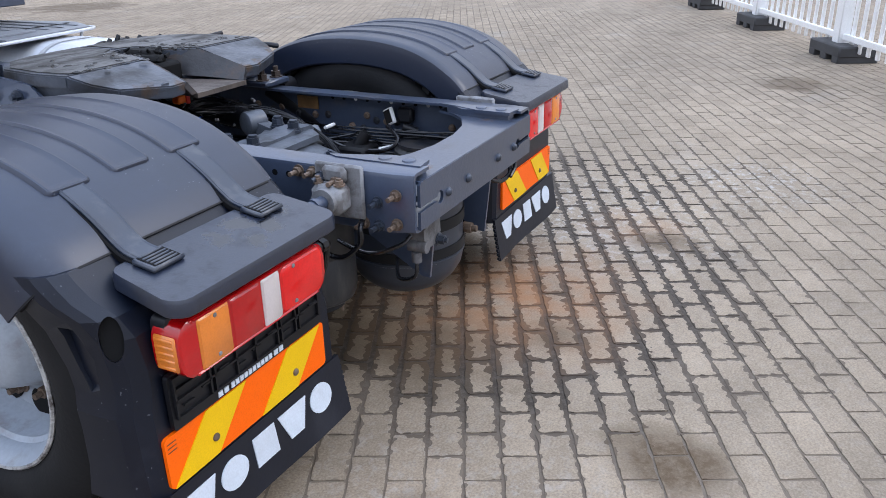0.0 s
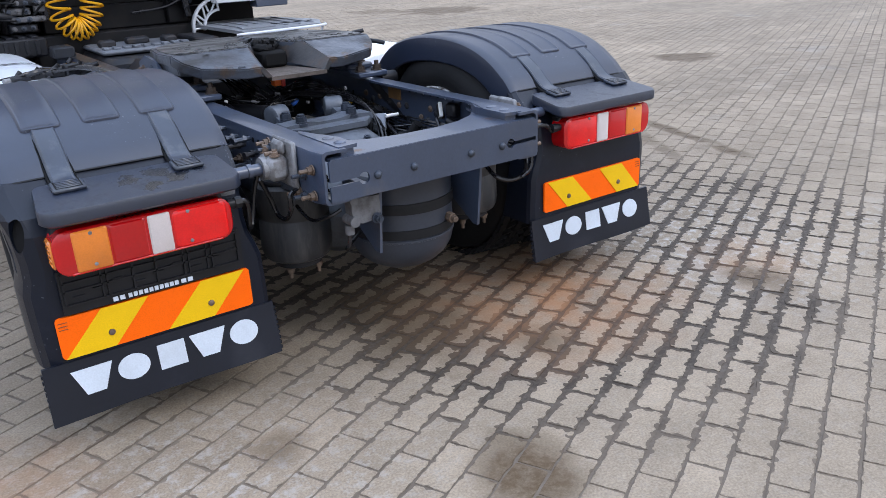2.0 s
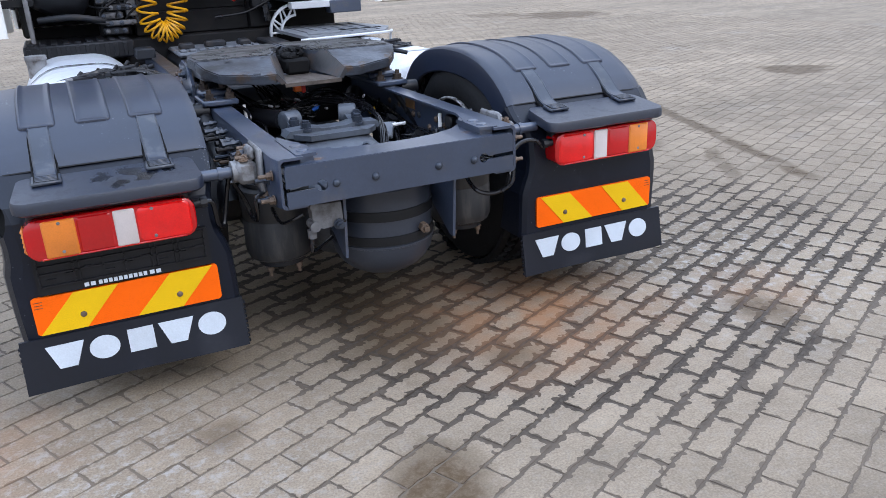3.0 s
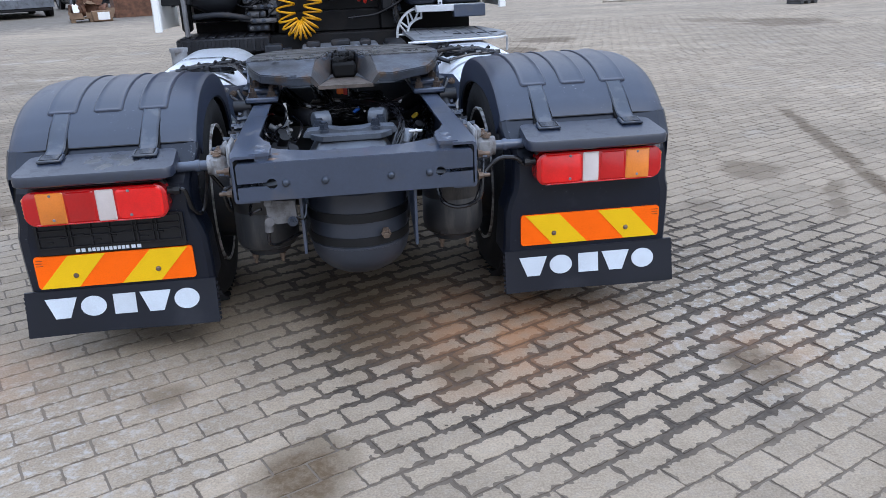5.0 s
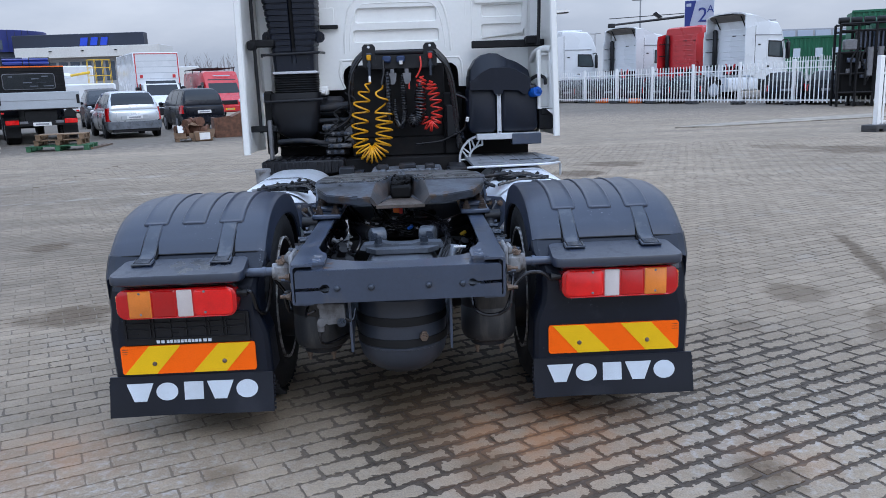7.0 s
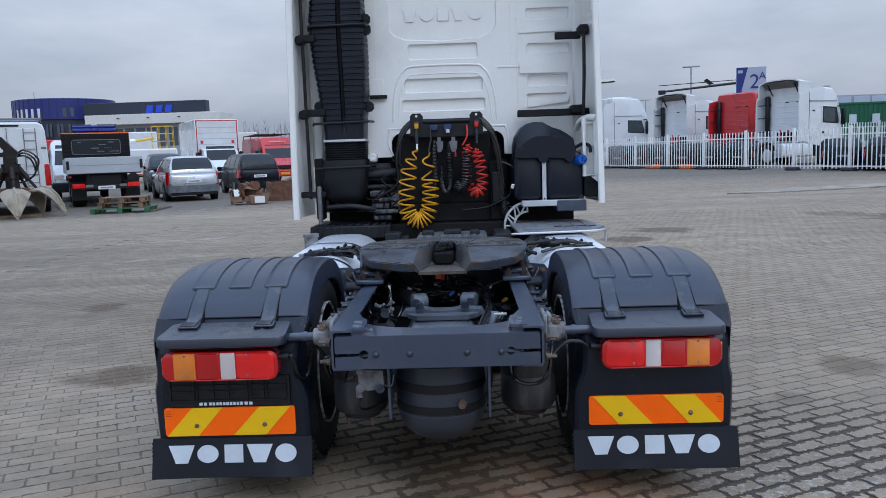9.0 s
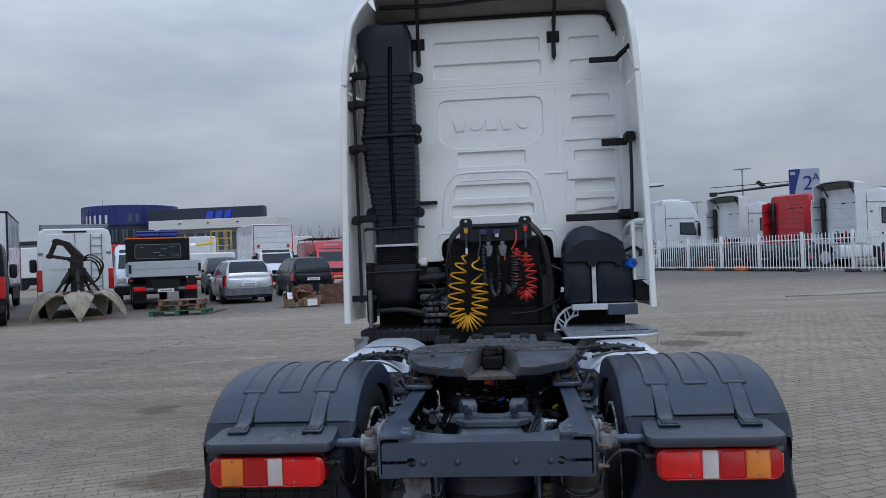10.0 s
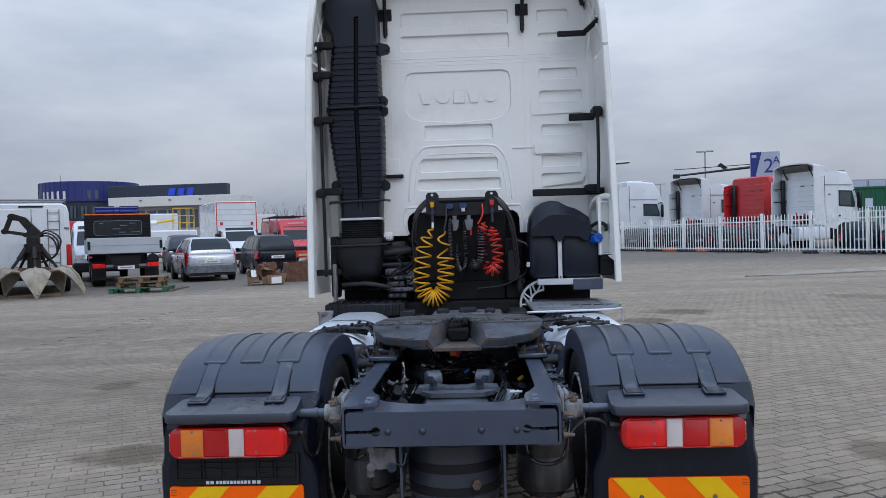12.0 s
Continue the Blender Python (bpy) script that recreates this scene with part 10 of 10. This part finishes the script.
    for x, y, ang, length, wide, amount in LIME_STREAKS:
        ca, sa = math.cos(ang), math.sin(ang)
        dx, dy = calc("SUBTRACT", sepp.outputs["X"], x), calc("SUBTRACT", sepp.outputs["Y"], y)
        along = calc("ADD", calc("MULTIPLY", dx, ca), calc("MULTIPLY", dy, sa))
        off = calc("ADD", calc("SUBTRACT", calc("MULTIPLY", dy, ca), calc("MULTIPLY", dx, sa)), calc("MULTIPLY", calc("SUBTRACT", broad, 0.5), 0.5))
        band = calc("MULTIPLY", span(calc("ABSOLUTE", off, 0.0), wide, wide * 0.35), calc("MULTIPLY", span(along, -0.2, 0.2), span(along, length + 0.3, length)))
        streak = calc("MULTIPLY", calc("MULTIPLY", band, amount), span(patchy, 0.44, 0.60))
        col = blend(calc("MULTIPLY", streak, span(grit, 0.30, 0.55, 0.25, 1.0)), col, (0.41, 0.39, 0.36))
    lime = calc("MULTIPLY", calc("ADD", calc("MULTIPLY", lime, 0.8), 0.10), span(noise(22, 6, 0.75), 0.50, 0.62))
    col = blend(lime, col, (0.41, 0.39, 0.36))
    # joint dirt creeping over the worn edges: broad and dark where it is wet, thin and broken where it is dry
    loose = calc("MAXIMUM", near(0.72, 0.05, 1.08, 0.18, 0.45), calc("MAXIMUM", near(1.75, 0.25, 1.00, 0.30, 0.5), near(0.15, 1.05, 0.85, 0.25, 0.4)))
    wet = calc("MAXIMUM", near(0.02, 0.00, 0.22, 0.5, 1.1), calc("MAXIMUM", near(0.33, -0.34, 0.10, 0.7, 0.9), near(0.02, 0.34, 0.26, 0.6, 0.9)))
    wide = calc("ADD", span(noise(2.1, 4), 0.35, 0.68, -0.0005, 0.0085), calc("MULTIPLY", loose, span(noise(4.2, 3), 0.35, 0.65, 0.0095, 0.0185)))
    wide = calc("ADD", wide, calc("MULTIPLY", wet, 0.013))
    wide = calc("ADD", wide, calc("MULTIPLY", calc("SUBTRACT", rag, 0.5), calc("ADD", 0.042, calc("MULTIPLY", loose, 0.018))))
    creep = span(calc("SUBTRACT", edge, wide), 0.0008, -0.0006)
    rust = calc("MAXIMUM", near(0.55, -0.02, 0.40, 0.7), calc("MAXIMUM", calc("MULTIPLY", near(1.5, -0.35, 0.18, 0.7), 0.5), calc("MULTIPLY", near(-1.50, -0.10, 0.24, 0.8), 0.8)))
    rust = calc("MULTIPLY", rust, span(noise(5.0, 5, 0.6), 0.38, 0.62, 0.14, 0.75))
    soil = blend(calc("MAXIMUM", calc("MULTIPLY", loose, 0.85), calc("MULTIPLY", span(noise(0.55, 4), 0.48, 0.62), 0.38)), (0.165, 0.130, 0.097), (0.034, 0.026, 0.020))
    col = blend(calc("MULTIPLY", creep, 0.92), col, soil)
    col = blend(rust, col, (0.36, 0.175, 0.080))
    soiled = calc("MULTIPLY", near(-8.5, 5.5, 6.5, 0.55, 0.35), span(tn.outputs["Fac"], 0.35, 0.65, 0.45, 0.15))
    col = blend(soiled, col, (0.088, 0.070, 0.052))
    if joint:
        # broad patches round the far parked vehicles, blended darker
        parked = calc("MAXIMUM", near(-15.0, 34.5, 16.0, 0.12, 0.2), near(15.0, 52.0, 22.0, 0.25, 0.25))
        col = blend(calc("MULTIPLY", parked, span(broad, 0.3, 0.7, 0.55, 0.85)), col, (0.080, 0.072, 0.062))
    dirt = None
    for x, y, rr, a in STAINS:
        v = calc("MULTIPLY", near(x, y, rr * 0.98, 0.48 if rr < 0.2 else 0.22, 1.0 if rr < 0.2 else 0.7), min(1.0, a * 1.2))
        dirt = v if dirt is None else calc("MAXIMUM", dirt, v)
    for x, y, ang, length, wide, amount in OIL_TRAILS:
        ca, sa = math.cos(ang), math.sin(ang)
        dx, dy = calc("SUBTRACT", sepp.outputs["X"], x), calc("SUBTRACT", sepp.outputs["Y"], y)
        along = calc("ADD", calc("MULTIPLY", dx, ca), calc("MULTIPLY", dy, sa))
        off = calc("ADD", calc("SUBTRACT", calc("MULTIPLY", dy, ca), calc("MULTIPLY", dx, sa)), calc("MULTIPLY", calc("SUBTRACT", patchy, 0.5), 0.16))
        band = calc("MULTIPLY", span(calc("ABSOLUTE", off, 0.0), wide, wide * 0.5), calc("MULTIPLY", span(along, -0.1, 0.1), span(along, length + 0.1, length - 0.1)))
        dirt = calc("MAXIMUM", dirt, calc("MULTIPLY", calc("MULTIPLY", band, amount), span(noise(2.6, 3), 0.30, 0.46)))
    dirt = calc("MULTIPLY", dirt, span(grit, 0.34, 0.60, 0.62, 1.0))
    dirt = calc("MAXIMUM", dirt, calc("MULTIPLY", wet, 0.55))
    col = blend(dirt, col, (0.088, 0.056, 0.027))
    if joint:
        flat = n.new("ShaderNodeVectorMath")
        flat.operation = "DISTANCE"
        l.new(pos, flat.inputs[0])
        flat.inputs[1].default_value = (2.0, 6.0, 0)
        inside = span(flat.outputs["Value"], 6.0, 9.0)
        col = blend(inside, soil, col)
    if joint is None:
        col = blend(rust, blend(calc("MULTIPLY", span(grit, 0.45, 0.65), 0.35), soil, (0.16, 0.14, 0.115)), (0.20, 0.10, 0.05))
    l.new(col, b.inputs["Base Color"])
    rough = calc("SUBTRACT", span(patchy, 0.3, 0.7, 0.92, 0.74), calc("MULTIPLY", dirt, 0.22))
    l.new(rough, b.inputs["Roughness"])
    b.inputs["Specular IOR Level"].default_value = 0.35
    bp = n.new("ShaderNodeBump")
    bp.inputs["Strength"].default_value, bp.inputs["Distance"].default_value = 0.6, 0.003
    l.new(calc("SUBTRACT", calc("ADD", grit, calc("MULTIPLY", speck, 0.5)), calc("MULTIPLY", creep, 0.8)), bp.inputs["Height"])
    l.new(bp.outputs["Normal"], b.inputs["Normal"])
    return m


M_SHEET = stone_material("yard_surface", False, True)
M_SAND = stone_material("joint_sand", False, None)
M_STONE = stone_material("grey_paving_concrete", True, False)
M_STONES = stone_material("grey_paving_concrete_laid", False, False)
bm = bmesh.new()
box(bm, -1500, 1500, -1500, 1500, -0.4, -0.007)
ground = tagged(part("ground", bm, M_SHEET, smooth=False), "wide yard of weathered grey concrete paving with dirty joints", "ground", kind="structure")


part("joint_sand", made(box, -6.4, 10.4, -2.6, 14.9, -0.02, -0.0024), M_SAND, ground, "gritty dark sand filling the joints", smooth=False)


def stone_points(seed):
    """A worn block with ragged sides: sixteen points round the top and sixteen below; even seeds lie loose, odd ones tight."""
    r = random.Random(seed)
    gap, jag = (0.0062, 0.0036) if seed % 2 == 0 else (0.0024, 0.0027)
    hx, hy = LONG / 2 - gap, WIDE / 2 - gap
    end, flank = (0.955, 0.66) if seed % 2 == 0 else (0.982, 0.88)
    o = [(hx * end * (2 * i / 5 - 1), -hy) for i in range(6)] + [(hx, -hy * flank), (hx, hy * flank)]
    o += [(-x, -y) for x, y in o]
    o = [(x + r.uniform(-jag, jag) - 0.0015 * (1 if x > 0 else -1) * (i % 2), y + r.uniform(-jag, jag) - jag * (1 if y > 0 else -1) * (i % 2)) for i, (x, y) in enumerate(o)]
    tilt = (r.uniform(-0.004, 0.004), r.uniform(-0.007, 0.007))
    lift = r.uniform(-0.0010, 0.0010)
    top = [(x * 0.994, y * 0.988, lift + x * tilt[0] + y * tilt[1]) for x, y in o]
    low = [(x, y, -0.009) for x, y in o]
    return top + low


def loose_at(x, y):
    return min(math.hypot(x - 0.72, y - 0.05) - 1.08, math.hypot(x - 1.75, y - 0.25) - 1.0, math.hypot(x - 0.15, y - 1.05) - 0.85) < 0


NP = 16
FACES = [tuple(range(NP))] + [(i, NP + i, NP + (i + 1) % NP, (i + 1) % NP) for i in range(NP)]
cells = []
for row in range(-60, 190):
    v = V0 + (row + 0.5) * WIDE
    for k in range(-70, 110):
        u = U0 + (k + 0.5 + (0.5 if row % 2 else 0.0)) * LONG
        p = U * u + V * v
        if -6.5 < p.x < 10.5 and -2.7 < p.y < 15.0:
            cells.append((p.x, p.y, row, k))
near_cells = sorted(cells, key=lambda c: (c[0] - 0.35) ** 2 + (c[1] + 0.60) ** 2 * 1.6)[:300]
near_set = {(c[2], c[3]) for c in near_cells}
rest = [c for c in cells if (c[2], c[3]) not in near_set]
shapes = [np.array(stone_points(k)) for k in range(24)]
ca, sa = math.cos(ROW_ANGLE), math.sin(ROW_ANGLE)
R2 = np.array([[ca, sa, 0], [-sa, ca, 0], [0, 0, 1]])
verts, faces = [], []
pick = random.Random(5)
for i, (x, y, row, k) in enumerate(rest):
    verts.append(shapes[2 * pick.randrange(12) + (0 if loose_at(x, y) else 1)] @ R2 + np.array((x, y, 0)))
    faces += [tuple(j + 2 * NP * i for j in f) for f in FACES]
me = bpy.data.meshes.new("paving_stones")
me.from_pydata(np.concatenate(verts).tolist(), [], faces)
me.materials.append(M_STONES)
laid = new("paving_stones", me)
laid.parent = ground
tagged(laid, "worn grey paving blocks laid in running rows", kind="stuff")
blocks = []
for k in range(24):
    me = bpy.data.meshes.new("paving_stone")
    me.from_pydata((shapes[k] @ R2).tolist(), [], FACES)
    me.materials.append(M_STONE)
    blocks.append(me)
for x, y, row, k in near_cells:
    ob = new("paving_stone", blocks[2 * pick.randrange(12) + (0 if loose_at(x, y) else 1)])
    ob.location = (x, y, 0)
    ob.parent = ground
